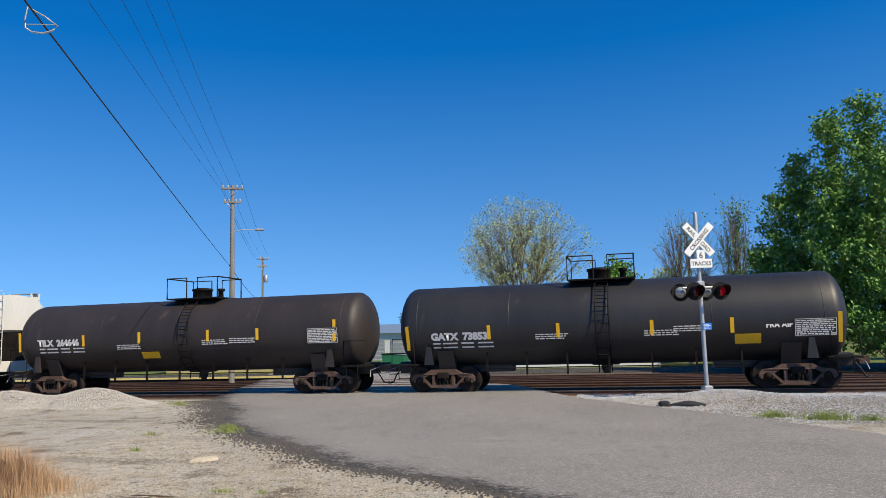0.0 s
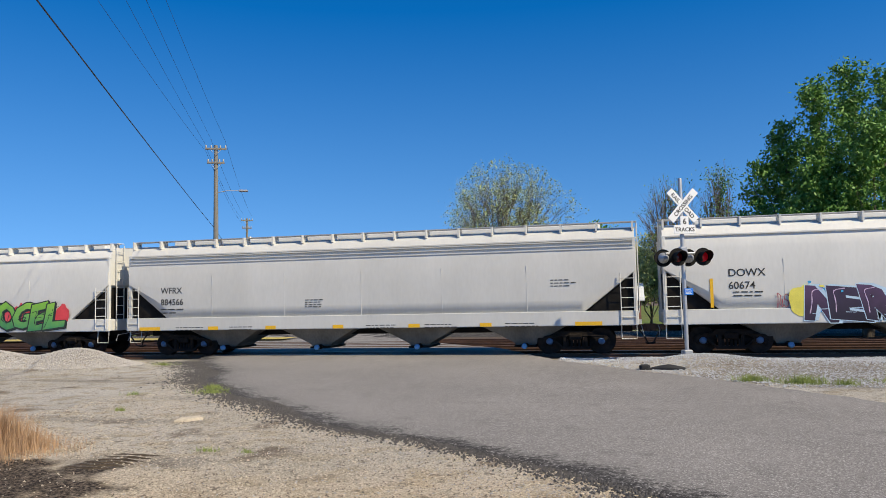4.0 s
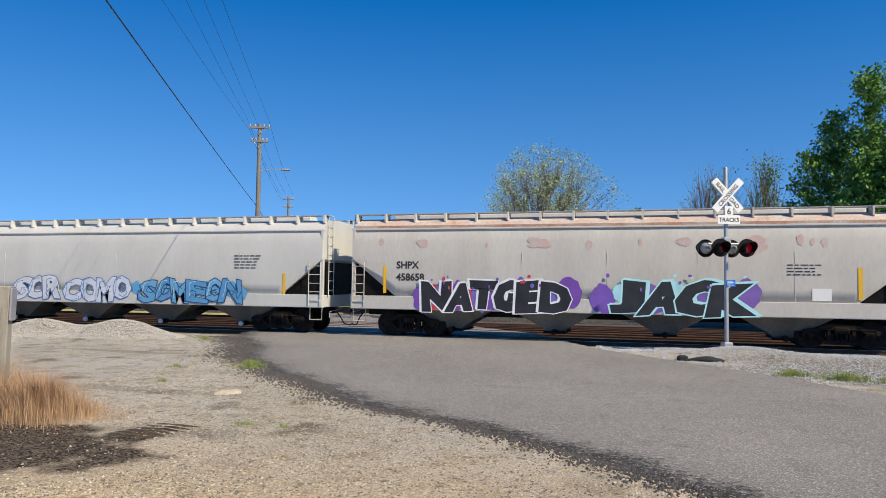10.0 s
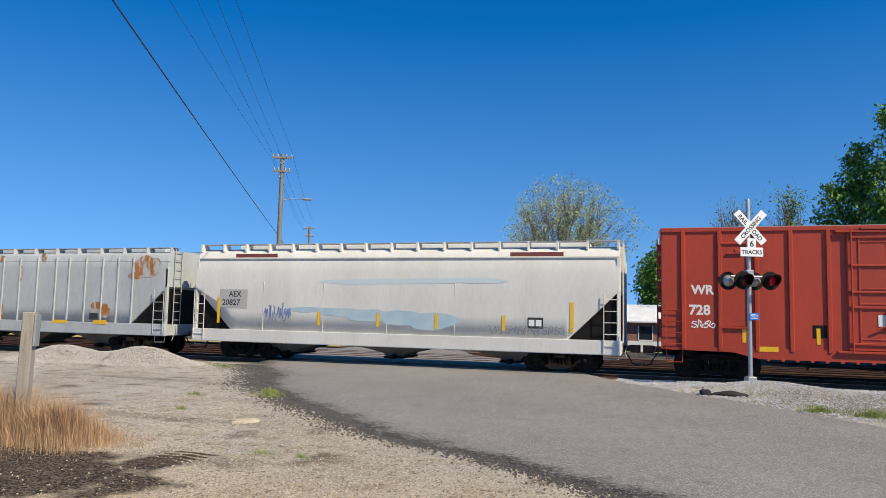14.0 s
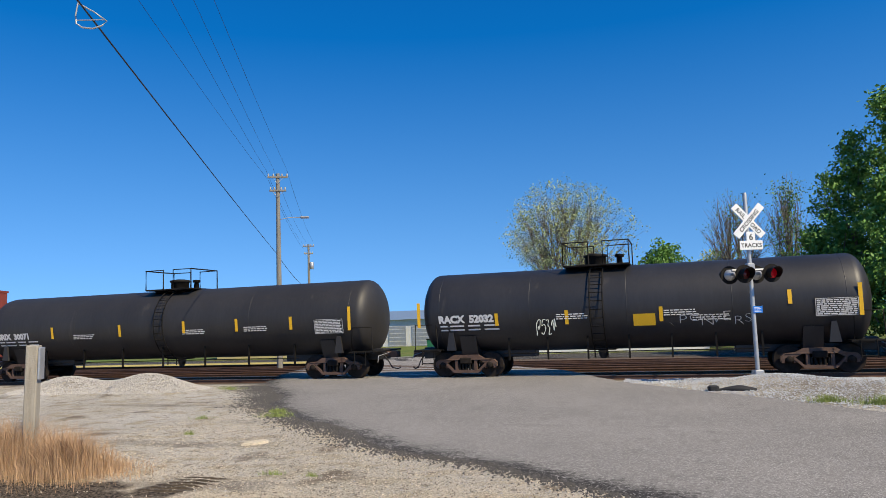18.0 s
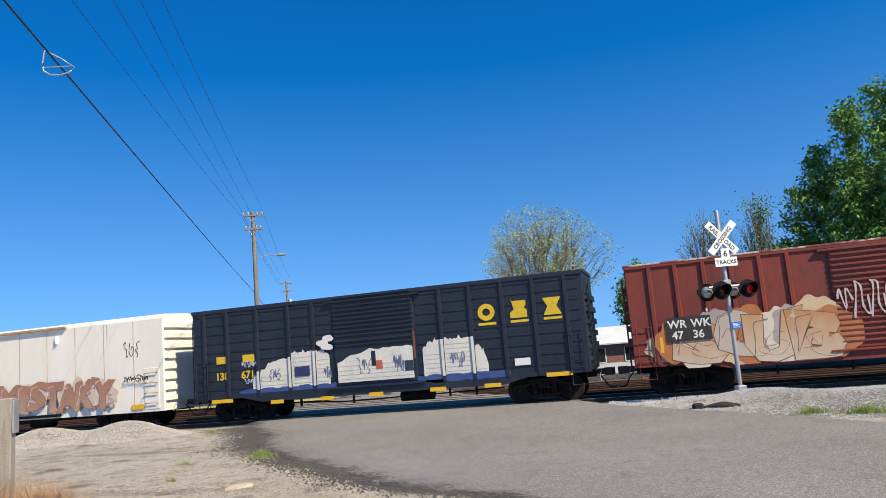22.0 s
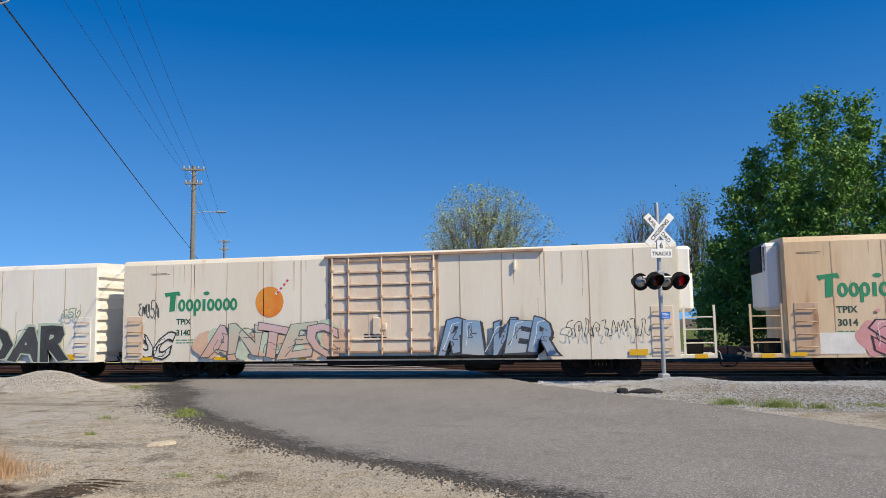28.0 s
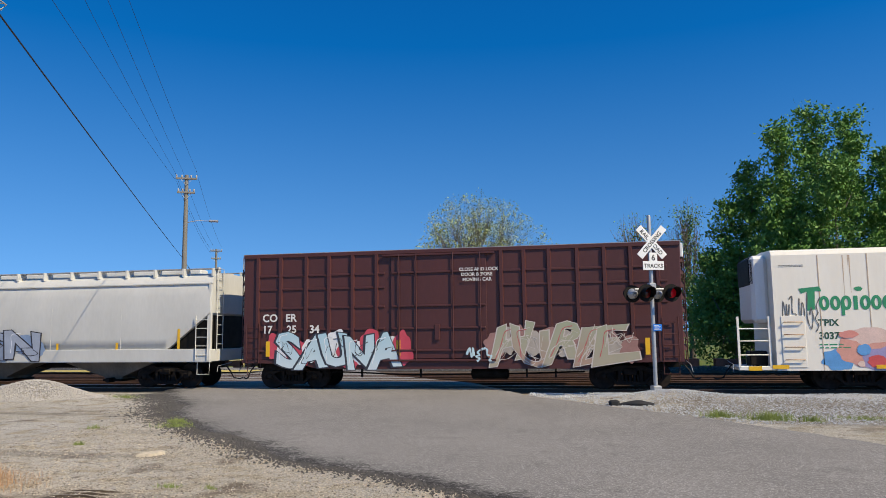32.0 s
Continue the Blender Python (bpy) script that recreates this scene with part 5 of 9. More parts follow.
def spray(name, c):
    return paint(name, c, 0.55, other=tuple(min(1, v * 1.15 + 0.01) for v in c), size=2.5, fine=0.08)


_SPRAY = {}


def tint(c):
    if c not in _SPRAY:
        _SPRAY[c] = spray("spray_paint", c)
    return _SPRAY[c]


def ring(shape, cx, cz, rx, rz, w, y, n=28, a0=0.0, a1=6.2832):
    """A flat ring, or a part of one."""
    v, f = [], []
    for k in range(n + 1):
        a = a0 + (a1 - a0) * k / n
        v += [(cx + rx * math.cos(a), y, cz + rz * math.sin(a)), (cx + (rx - w) * math.cos(a), y, cz + (rz - w) * math.sin(a))]
    f = [(2 * k, 2 * k + 1, 2 * k + 3, 2 * k + 2) for k in range(n)]
    shape.add(v, f)


_GLYPH = {}


def glyph(ch, fat):
    """A letter's flat outline, thickened by fat, as points and faces in its own unit box."""
    key = (ch, round(fat, 3))
    if key not in _GLYPH:
        cu = bpy.data.curves.new("glyph", 'FONT')
        cu.body, cu.size, cu.resolution_u, cu.offset = ch, 1.38, 2, fat
        ob = bpy.data.objects.new("glyph", cu)
        me = bpy.data.meshes.new_from_object(ob)
        bpy.data.objects.remove(ob)
        _GLYPH[key] = ([(v.co.x, v.co.y) for v in me.vertices], [tuple(p.vertices) for p in me.polygons])
        bpy.data.meshes.remove(me)
    return _GLYPH[key]


_GRADED = {}


def graded(low, high, z0, z1):
    """Spray paint that fades from one colour at z0 to another at z1, with soft overspray."""
    key = (low, high, z0, z1)
    if key not in _GRADED:
        m = bpy.data.materials.new("faded_spray_paint")
        m.use_nodes = True
        N, L = m.node_tree.nodes, m.node_tree.links
        tc, sp, tx, ad, mr, mx = (N.new(k) for k in ("ShaderNodeTexCoord", "ShaderNodeSeparateXYZ", "ShaderNodeTexNoise", "ShaderNodeMath", "ShaderNodeMapRange", "ShaderNodeMix"))
        L.new(tc.outputs["Object"], sp.inputs[0])
        L.new(tc.outputs["Object"], tx.inputs["Vector"])
        tx.inputs["Scale"].default_value, tx.inputs["Detail"].default_value = 2.6, 6
        ad.operation = 'ADD'
        L.new(sp.outputs[2], ad.inputs[0])
        L.new(tx.outputs["Fac"], ad.inputs[1])
        mr.inputs[1].default_value, mr.inputs[2].default_value = z0 + 0.35, z1 + 0.65
        L.new(ad.outputs[0], mr.inputs[0])
        mx.data_type = 'RGBA'
        mx.inputs[6].default_value, mx.inputs[7].default_value = (*low, 1), (*high, 1)
        L.new(mr.outputs[0], mx.inputs[0])
        L.new(mx.outputs[2], N["Principled BSDF"].inputs["Base Color"])
        N["Principled BSDF"].inputs["Roughness"].default_value = 0.55
        _GRADED[key] = m
    return _GRADED[key]


def graffiti(car, text, x0, x1, z0, z1, y, fills, rim, cloud=None, seed=1, fat=0.05, rimw=0.05, slant=0.0, wild=1.0, dots=0, label="graffiti lettering", shine=None, spread=1.0, drop=None, lap=1.14, detail=2):
    """A piece of fat overlapping letters with a rim, an optional dropped edge, and clouds behind. fills: colours, or (low, high) pairs that fade upward."""
    rng = random.Random(seed)
    n = len(text)
    step, hz = (x1 - x0) / n, z1 - z0
    y0 = y - 0.003
    if cloud:
        for k in range(2 * n + 1):
            c = cloud[k % len(cloud)]
            s = Shape()
            blob(x0 + k * step / 2 + rng.uniform(-0.15, 0.15) * step, z0 + hz * rng.uniform(0.4, 0.7), spread * step * rng.uniform(0.35, 0.6), spread * hz * rng.uniform(0.3, 0.5), y0 - 0.0004 * k, s, seed + k * 3, 40, z0 - 0.02)
            part("paint_patch", s, tint(c), car)
        y0 -= 0.0004 * (2 * n + 1) + 0.001
    for k, ch in enumerate(text):
        if ch == " ":
            continue
        base = glyph(ch, fat)[0]
        bx0, bx1 = min(p[0] for p in base), max(p[0] for p in base)
        bz0, bz1 = min(p[1] for p in base), max(p[1] for p in base)
        wide = step * lap * rng.uniform(0.92, 1.1)
        if ch in "I1!J":
            wide *= 0.75
        tall = hz * rng.uniform(0.86, 1.0)
        sx, sz = wide / (bx1 - bx0), tall / (bz1 - bz0)
        cx, lift = x0 + (k + 0.5) * step, z0 + (hz - tall) * rng.random()
        lean, flare, ph = slant + 0.14 * wild * rng.uniform(-1, 1), 0.22 * wild * rng.uniform(-1, 1), rng.uniform(0, 9)

        def placed(pts, dx=0.0, dz=0.0):
            out = []
            for px, pz in pts:
                u, w = (px - (bx0 + bx1) / 2) * sx, (pz - bz0) * sz
                h = w / tall - 0.5
                u = u * (1 + flare * h) + lean * w + 0.05 * wild * step * math.sin(4.2 * h + ph)
                w += 0.06 * wild * tall * math.sin(2.6 * u / wide + ph)
                out.append((cx + u + dx, lift + w + dz))
            return out
        yk = y0 - 0.003 * k
        edge_fat = fat + 2 * rimw / (sx + sz)
        outer, inner = Shape(), Shape()
        pts, fcs = glyph(ch, edge_fat)
        if drop:
            outer.add([(a, yk, max(b, z0 - 0.03)) for a, b in placed(pts, *drop)], fcs)
        outer.add([(a, yk - 0.001, max(b, z0 - 0.03)) for a, b in placed(pts)], fcs)
        pts, fcs = glyph(ch, fat)
        inner.add([(a, yk - 0.002, max(b, z0)) for a, b in placed(pts)], fcs)
        fill = fills[k % len(fills)]
        mat = graded(fill[0], fill[1], z0, z1) if isinstance(fill[0], tuple) else tint(fill)
        ob = part("graffiti_letter", outer, tint(rim), car, label)
        part("letter_fill", inner, mat, ob)
        for q in range(detail):
            sx0, sz0, sw, sh = rng.uniform(0.0, 0.5), rng.uniform(0.0, 0.45), rng.uniform(0.35, 0.7), rng.uniform(0.3, 0.6)
            hook = HOOKS[rng.randrange(len(HOOKS))][:4]
            st = Shape()
            ribbon([(a, max(b, z0)) for a, b in placed([(bx0 + (sx0 + sw * px) * (bx1 - bx0), bz0 + (sz0 + sh * pz) * (bz1 - bz0)) for px, pz in hook])], rimw * rng.uniform(0.5, 1.0), yk - 0.0022 - 0.0003 * q, st)
            part("letter_stroke", st, tint(rim), ob)
        if shine:
            hi = Shape()
            a, b = placed([(bx0 + 0.12 * (bx1 - bx0), bz0 + 0.2 * (bz1 - bz0))])[0], placed([(bx0 + 0.16 * (bx1 - bx0), bz0 + 0.86 * (bz1 - bz0))])[0]
            ribbon([a, ((a[0] + b[0]) / 2 + 0.05 * step, (a[1] + b[1]) / 2), b, (b[0] + 0.3 * wide, b[1] + 0.04 * hz)], 0.03, yk - 0.003, hi)
            part("letter_highlight", hi, tint(shine), ob)
    for k in range(dots):
        s = Shape()
        blob(rng.uniform(x0, x1), rng.uniform(z0 + hz * 0.75, z1 + 0.18), rng.uniform(0.03, 0.08), rng.uniform(0.03, 0.08), y0 - 0.003 * n - 0.0003 * k, s, k, 10)
        part("paint_dot", s, tint(cloud[k % len(cloud)] if cloud else rim), car)


def scrawl(car, x, z, w, h, y, c, seed, n=5, weight=0.05):
    """A thin one-line tag."""
    rng = random.Random(seed)
    s = Shape()
    for k in range(n):
        g = HOOKS[rng.randrange(len(HOOKS))]
        ribbon([(x + w * (k + 0.9 * px) / n + rng.uniform(-0.1, 0.1) * w / n, z + h * pz * rng.uniform(0.8, 1.15)) for px, pz in g], weight, y - 0.004 - 0.0004 * k, s)
    return part("scrawl", s, tint(c), car, "thin spray-can scrawl")


# -- covered hopper --
def hopper(L, label, body, bays=4, top=4.48, old=False, ribs=(), blue=False, step_in=1.8, sill=1.42, outlet=None, round_side=True):
    car = thing("covered_hopper_car", label, "railway car", group="cars of the freight train")
    h = L / 2
    half = [(1.18, sill), (1.595, sill + 0.02), (1.605, 1.9), (1.61, 2.6), (1.585, 3.5), (1.5, top - 0.55), (1.36, top - 0.28), (0.9, top - 0.12), (0.0, top - 0.06)] if round_side else \
        [(1.18, sill), (1.55, sill + 0.02), (1.56, 1.9), (1.56, 2.8), (1.56, 3.6), (1.55, top - 0.3), (1.45, top - 0.2), (0.9, top - 0.1), (0.0, top - 0.05)]

    def section(x, low):
        o = [(-a, max(b, low)) for a, b in half] + [(a, max(b, low)) for a, b in reversed(half[:-1])]
        return [(x, a, b) for a, b in o]
    st = [(-h + 0.05, 2.85), (-h + step_in, sill + 0.05), (-h + step_in + 0.03, sill)]
    st += [(float(x), sill) for x in np.linspace(-h + 2, h - 2, 5)] + [(h - step_in - 0.03, sill), (h - step_in, sill + 0.05), (h - 0.05, 2.85)]
    body_ob = part("body", Shape().loft([section(x, z) for x, z in st]), body, car)
    for p in body_ob.data.polygons:
        p.use_smooth = abs(p.normal.x) < 0.5
    part("roof_eave", Shape().box(-h, h, -1.56, -1.44, top - 0.56, top - 0.5, 0.01).box(-h, h, 1.44, 1.56, top - 0.56, top - 0.5, 0.01), body, car)
    for s in (-1, 1):
        part("side_sill", Shape().box(-h, h, s * 1.62 - 0.04, s * 1.62 + 0.04, sill - 0.40, sill + 0.08, 0.012).box(-h, h, s * 1.58 - 0.07, s * 1.58 + 0.07, sill - 0.41, sill - 0.38), body, car)
    part("centre_sill", Shape().box(-h + 0.2, h - 0.2, -0.25, 0.25, 0.75, sill), M_BLACK, car)
    for d in (-1, 1):
        part("end_sill", Shape().box(*sorted((d * h, d * (h - 0.2))), -1.58, 1.58, sill - 0.4, sill + 0.06, 0.02), body, car)
        part("end_panel", Shape().box(*sorted((d * (h - 0.12), d * (h - 0.16))), -1.1, 1.1, sill, 2.7), M_BLACK, car)
        for s in (-1, 1):
            part("corner_post", Shape().box(*sorted((d * (h - 0.02), d * (h - 0.14))), s * 1.5 - 0.06, s * 1.5 + 0.06, sill, top - 0.55, 0.012), body, car)
        # added black wedge fills the open end bay to paint in its deep shade
        part("end_bay_shade", Shape().prism([(d * (h - step_in + 0.06), sill + 0.09), (d * (h - 0.15), sill + 0.09), (d * (h - 0.13), 2.76)], -1.45, 1.45, "y"), M_BLACK, car, "solid black wedge standing in for the shade under the slope sheet")
        x = d * (h - 0.32)
        ladder(car, x - 0.24, x + 0.24, -1.69, sill - 0.3, 2.75, 5, body)
        part("end_ladder", Shape().tube([(d * (h + 0.04), -1.2, sill), (d * (h + 0.04), -1.2, top)], 0.02, 5).tube([(d * (h + 0.04), -0.75, sill), (d * (h + 0.04), -0.75, top)], 0.02, 5), body, car)
        for k in range(9):
            part("rung", Shape().tube([(d * (h + 0.04), -1.2, sill + 0.25 + 0.36 * k), (d * (h + 0.04), -0.75, sill + 0.25 + 0.36 * k)], 0.014, 5), body, car)
        stirrup(car, x, body)
        coupler(car, d * h, d)
        freight_truck(car, d * (h - 2.15), old, blue)
    plat = Shape()
    for s in (-1, 1):
        plat.box(-h - 0.05, h + 0.05, s * 1.08 - 0.14, s * 1.08 + 0.14, top + 0.03, top + 0.06)
        plat.tube([(-h, s * 1.25, top + 0.05), (h, s * 1.25, top + 0.05)], 0.02, 5)
    rb = part("running_board", plat, M_ALU, car)
    for x in np.linspace(-h + 0.1, h - 0.1, 17):
        for s in (-1, 1):
            part("running_board_bracket", Shape().box(x - 0.03, x + 0.03, *sorted((s * 1.4, s * 0.9)), top - 0.25, top + 0.06), body, rb)
    if not ribs:
        for x in np.linspace(-h * 0.62, h * 0.62, 5):
            part("weld_joint", Shape().box(x - 0.008, x + 0.008, -1.612 if round_side else -1.564, -1.55, sill + 0.05, 3.1, 0), body, car)
    part("hatch", Shape().box(-h + 1.2, h - 1.2, -0.3, 0.3, top - 0.08, top + 0.12, 0.05), body, car)
    gap = 0.8 * L / bays
    for k in range(bays):
        cx = gap * (k + 0.5 - bays / 2)
        bay = part("hopper_bay", Shape().loft([[(cx - a, -b, z), (cx + a, -b, z), (cx + a, b, z), (cx - a, b, z)] for a, b, z in ((gap * 0.44, 1.12, sill - 0.3), (0.42, 0.75, 0.42), (0.36, 0.7, 0.32))], False), M_BAY, car)
        part("outlet_gate", Shape().box(cx - 0.4, cx + 0.4, -0.85, 0.85, 0.24, 0.32, 0.02).lathe([(-1.12, 0.09), (-0.7, 0.1)], "y", (cx, 0, 0.3), 12), M_BLACK, bay)
        if outlet:
            part("outlet_cap", Shape().lathe([(-1.2, 0.06), (-1.18, 0.1), (-1.1, 0.1)], "y", (cx, 0, 0.3), 12), outlet, bay, "round outlet cap")
    if ribs:
        for x in ribs:
            part("side_post", Shape().box(x - 0.035, x + 0.035, -1.6, -1.53, sill, top - 0.35, 0.01), body, car)
            part("side_post", Shape().box(x - 0.035, x + 0.035, 1.53, 1.6, sill, top - 0.35, 0.01), body, car)
    return car


# -- boxcar --
def boxcar(L, label, body, top, posts, door, end_mat=None, beads=False, door_mat=None, sill=0.98):
    car = thing("boxcar", label, "railway car", group="cars of the freight train")
    h, w = L / 2, 1.56
    part("body", Shape().box(-h, h, -w, w, sill, top - 0.12, 0.03), body, car)
    part("roof", Shape().prism([(-w - 0.03, top - 0.14), (w + 0.03, top - 0.14), (w + 0.03, top - 0.06), (0.8, top - 0.01), (-0.8, top - 0.01), (-w - 0.03, top - 0.06)], -h - 0.03, h + 0.03, "x"), M_ALU if end_mat else body, car)
    part("top_chord", Shape().box(-h, h, -w - 0.05, -w + 0.02, top - 0.22, top - 0.08, 0.012), body, car)
    part("side_sill", Shape().prism([(-h, sill + 0.1), (-h, sill - 0.02), (-h + 2.2, sill - 0.05), (-h + 3.0, sill - 0.24), (h - 3.0, sill - 0.24), (h - 2.2, sill - 0.05), (h, sill - 0.02), (h, sill + 0.1)], -w - 0.045, -w - 0.005, "y"), body, car)
    part("side_sill", Shape().box(-h + 2.5, h - 2.5, w + 0.005, w + 0.045, sill - 0.24, sill + 0.1), body, car)
    part("centre_sill", Shape().box(-h, h, -0.3, 0.3, 0.72, sill + 0.02), M_BLACK, car)
    part("air_reservoir", Shape().lathe([(0.6, 0.1), (0.65, 0.2), (1.9, 0.2), (1.95, 0.1)], "x", (0, -0.8, 0.55), 12), M_BLACK, car)
    part("brake_gear", Shape().tube([(-4.6, -0.9, 0.62), (-1.5, -1.0, 0.5), (2.4, -0.9, 0.55), (4.6, -0.9, 0.6)], 0.03, 6), M_BLACK, car)
    for x in (-3.4, -1.2, 2.6, 3.6):
        part("pipe_hanger", Shape().box(x - 0.03, x + 0.03, -1.1, -1.0, 0.42, sill), M_BLACK, car)
    for x in posts:
        part("side_post", Shape().prism([(x - 0.085, -w + 0.01), (x - 0.05, -w - 0.075), (x + 0.05, -w - 0.075), (x + 0.085, -w + 0.01)], sill + 0.02, top - 0.2, "z"), body, car)
        part("side_post", Shape().box(x - 0.05, x + 0.05, w - 0.01, w + 0.07, sill, top - 0.2), body, car)
    for d in (-1, 1):
        for k in range(int((top - sill - 0.6) / 0.42)):
            z = sill + 0.45 + 0.42 * k
            part("end_rib", Shape().prism([(-w + 0.12, z - 0.1), (w - 0.12, z - 0.1), (w - 0.2, z + 0.1), (-w + 0.2, z + 0.1)], d * h, d * (h + 0.09), "x"), body, car)
        if end_mat:
            part("end_band", Shape().box(*sorted((d * h, d * (h + 0.1))), -w + 0.05, w - 0.05, top - 0.62, top - 0.14, 0.02), end_mat, car, "white upper end panel")
        x = d * (h - 0.42)
        ladder(car, x - 0.25, x + 0.25, -w - 0.09, sill - 0.02, sill + 1.45, 4, body)
        ladder(car, x - 0.25, x + 0.25, w + 0.09, sill - 0.02, sill + 1.45, 4, body)
        part("end_ladder", Shape().tube([(d * (h + 0.12), -1.4, sill), (d * (h + 0.12), -1.4, top - 0.5)], 0.02, 5).tube([(d * (h + 0.12), -0.95, sill), (d * (h + 0.12), -0.95, top - 0.5)], 0.02, 5), body, car)
        for k in range(6):
            part("rung", Shape().tube([(d * (h + 0.12), -1.4, sill + 0.3 + 0.4 * k), (d * (h + 0.12), -0.95, sill + 0.3 + 0.4 * k)], 0.014, 5), body, car)
        stirrup(car, x, body)
        coupler(car, d * (h + 0.1), d)
        freight_truck(car, d * (h - 1.75))
    for x0, x1, bar_x, bar_z in door:
        dr = part("door", Shape().box(x0, x1, -w - 0.06, -w + 0.01, sill + 0.12, top - 0.3, 0.012), door_mat or body, car)
        for z in bar_z:
            part("door_rib", Shape().box(x0 + 0.04, x1 - 0.04, -w - 0.11, -w - 0.055, z - 0.035, z + 0.035, 0.012), door_mat or body, dr)
        for x in bar_x:
            part("lock_rod", Shape().tube([(x, -w - 0.13, sill + 0.05), (x, -w - 0.13, top - 0.22)], 0.025, 6), door_mat or body, dr)
        for z in (sill + 0.06, top - 0.27):
            part("door_track", Shape().box(x0 - 0.3, x1 + 0.3, -w - 0.14, -w, z - 0.035, z + 0.035, 0.01), door_mat or body, dr)
        part("handle", Shape().box((x0 + x1) / 2 - 0.12, (x0 + x1) / 2 + 0.05, -w - 0.13, -w - 0.05, 1.75, 2.3, 0.01), door_mat or body, dr)
    return car


# -- mechanical refrigerator car --
def reefer(L, label, body, unit_end, top=4.58, sill=0.66, door_paint=None, shift=0.0, rusty=0):
    car = thing("refrigerator_car", label, "railway car", group="juice cars of the freight train")
    h, w = L / 2, 1.58
    o = [(-w, sill), (-w, top - 0.2), (-w + 0.05, top - 0.08), (-w + 0.16, top - 0.02), (0, top + 0.04), (w - 0.16, top - 0.02), (w - 0.05, top - 0.08), (w, top - 0.2), (w, sill)]
    part("body", Shape().prism(o, -h, h, "x"), body, car)
    for x in np.linspace(-h + 1.4, h - 1.4, 13):
        if not shift - 2.75 < x < shift + 1.55:
            part("panel_seam", Shape().box(x - 0.014, x + 0.014, -w - 0.008, -w + 0.002, sill, top - 0.22), M_SEAM, car)
    part("centre_sill", Shape().box(-h, h, -0.35, 0.35, 0.6, sill), M_BLACK, car)
    part("underframe", Shape().box(-h + 3.5, h - 3.5, -1.2, 1.2, 0.55, sill - 0.02), M_BLACK, car)
    # plug door with its frame, rods and bars
    o = shift
    leaf_mat = door_paint or body
    dr = part("door", Shape().box(o - 2.56, o + 1.36, -w - 0.05, -w, sill + 0.25, top - 0.22, 0.015), leaf_mat, car)
    for x in (-2.5, -1.87, -0.62, 0.46, 1.3):
        part("lock_rod", Shape().tube([(o + x, -w - 0.11, sill + 0.2), (o + x, -w - 0.11, top - 0.2)], 0.032, 6), M_RODS, dr)
        for z in (1.1, 1.76, 2.95, 3.9):
            part("rod_bracket", Shape().box(o + x - 0.055, o + x + 0.055, -w - 0.15, -w - 0.05, z - 0.05, z + 0.05, 0.012), M_BARC, dr)
    for z in (1.42, 2.42, 2.9, 3.4, 3.85):
        part("door_rib", Shape().box(o - 2.5, o + 1.3, -w - 0.1, -w - 0.05, z - 0.035, z + 0.035, 0.01), M_RODS, dr)
        part("rib_stain", Shape().box(o - 2.48, o + 1.28, -w - 0.056, -w - 0.05, z - 0.075, z - 0.036), M_BARC, dr)
    for z in (sill + 0.32, top - 0.32):
        part("door_rib", Shape().box(o - 2.55, o + 1.35, -w - 0.1, -w - 0.05, z - 0.04, z + 0.04, 0.01), M_BARC, dr)
    part("latch_box", Shape().box(o - 0.95, o - 0.66, -w - 0.14, -w - 0.05, 1.6, 2.2, 0.02).box(o - 0.6, o - 0.45, -w - 0.13, -w - 0.05, 1.75, 2.0, 0.02), leaf_mat, dr)
    part("latch_plate", Shape().box(o - 1.12, o - 0.3, -w - 0.06, -w - 0.05, 1.45, 2.32), leaf_mat, dr)
    part("door_track", Shape().box(o - 2.8, o + 5.2, -w - 0.13, -w, top - 0.2, top - 0.11, 0.01), M_BARC, dr)
    part("door_track", Shape().box(o - 2.7, o + 4.9, -w - 0.13, -w, sill + 0.06, sill + 0.17, 0.01), M_BLACK, dr)
    for x in (-2.62, 1.42):
        part("door_seal", Shape().box(o + x - 0.05, o + x + 0.05, -w - 0.035, -w, sill + 0.2, top - 0.2), M_BARC, dr)
    rng = random.Random(int(L * 100) + rusty)
    for k in range(rusty):
        x, z1 = rng.uniform(-h + 0.4, h - 0.4), rng.choice((top - 0.25, top - 0.25, rng.uniform(1.6, 3.2)))
        ln, wd = rng.uniform(0.3, 1.5), rng.uniform(0.015, 0.045)
        part("rust_streak", Shape().prism([(x - wd / 2, z1), (x + wd / 2, z1), (x + wd * 0.15, max(z1 - ln, sill + 0.1)), (x - wd * 0.15, max(z1 - ln, sill + 0.1))], -w - 0.003, -w + 0.002, "y"), M_SEAM, car)
    part("underframe_rail", Shape().box(-2.0, 4.8, -1.5, -1.4, sill - 0.16, sill - 0.02, 0.01), M_BLACK, car)
    part("air_reservoir", Shape().lathe([(3.0, 0.1), (3.05, 0.2), (4.2, 0.2), (4.25, 0.1)], "x", (0, -1.0, 0.48), 12), M_BLACK, car)
    part("brake_gear", Shape().tube([(-3.5, -1.1, 0.5), (-1.0, -1.15, 0.42), (2.6, -1.1, 0.48)], 0.03, 6), M_BLACK, car)
    part("door_stop", Shape().box(4.9, 4.98, -w - 0.1, -w, 3.75, 4.1, 0.01), body, car)
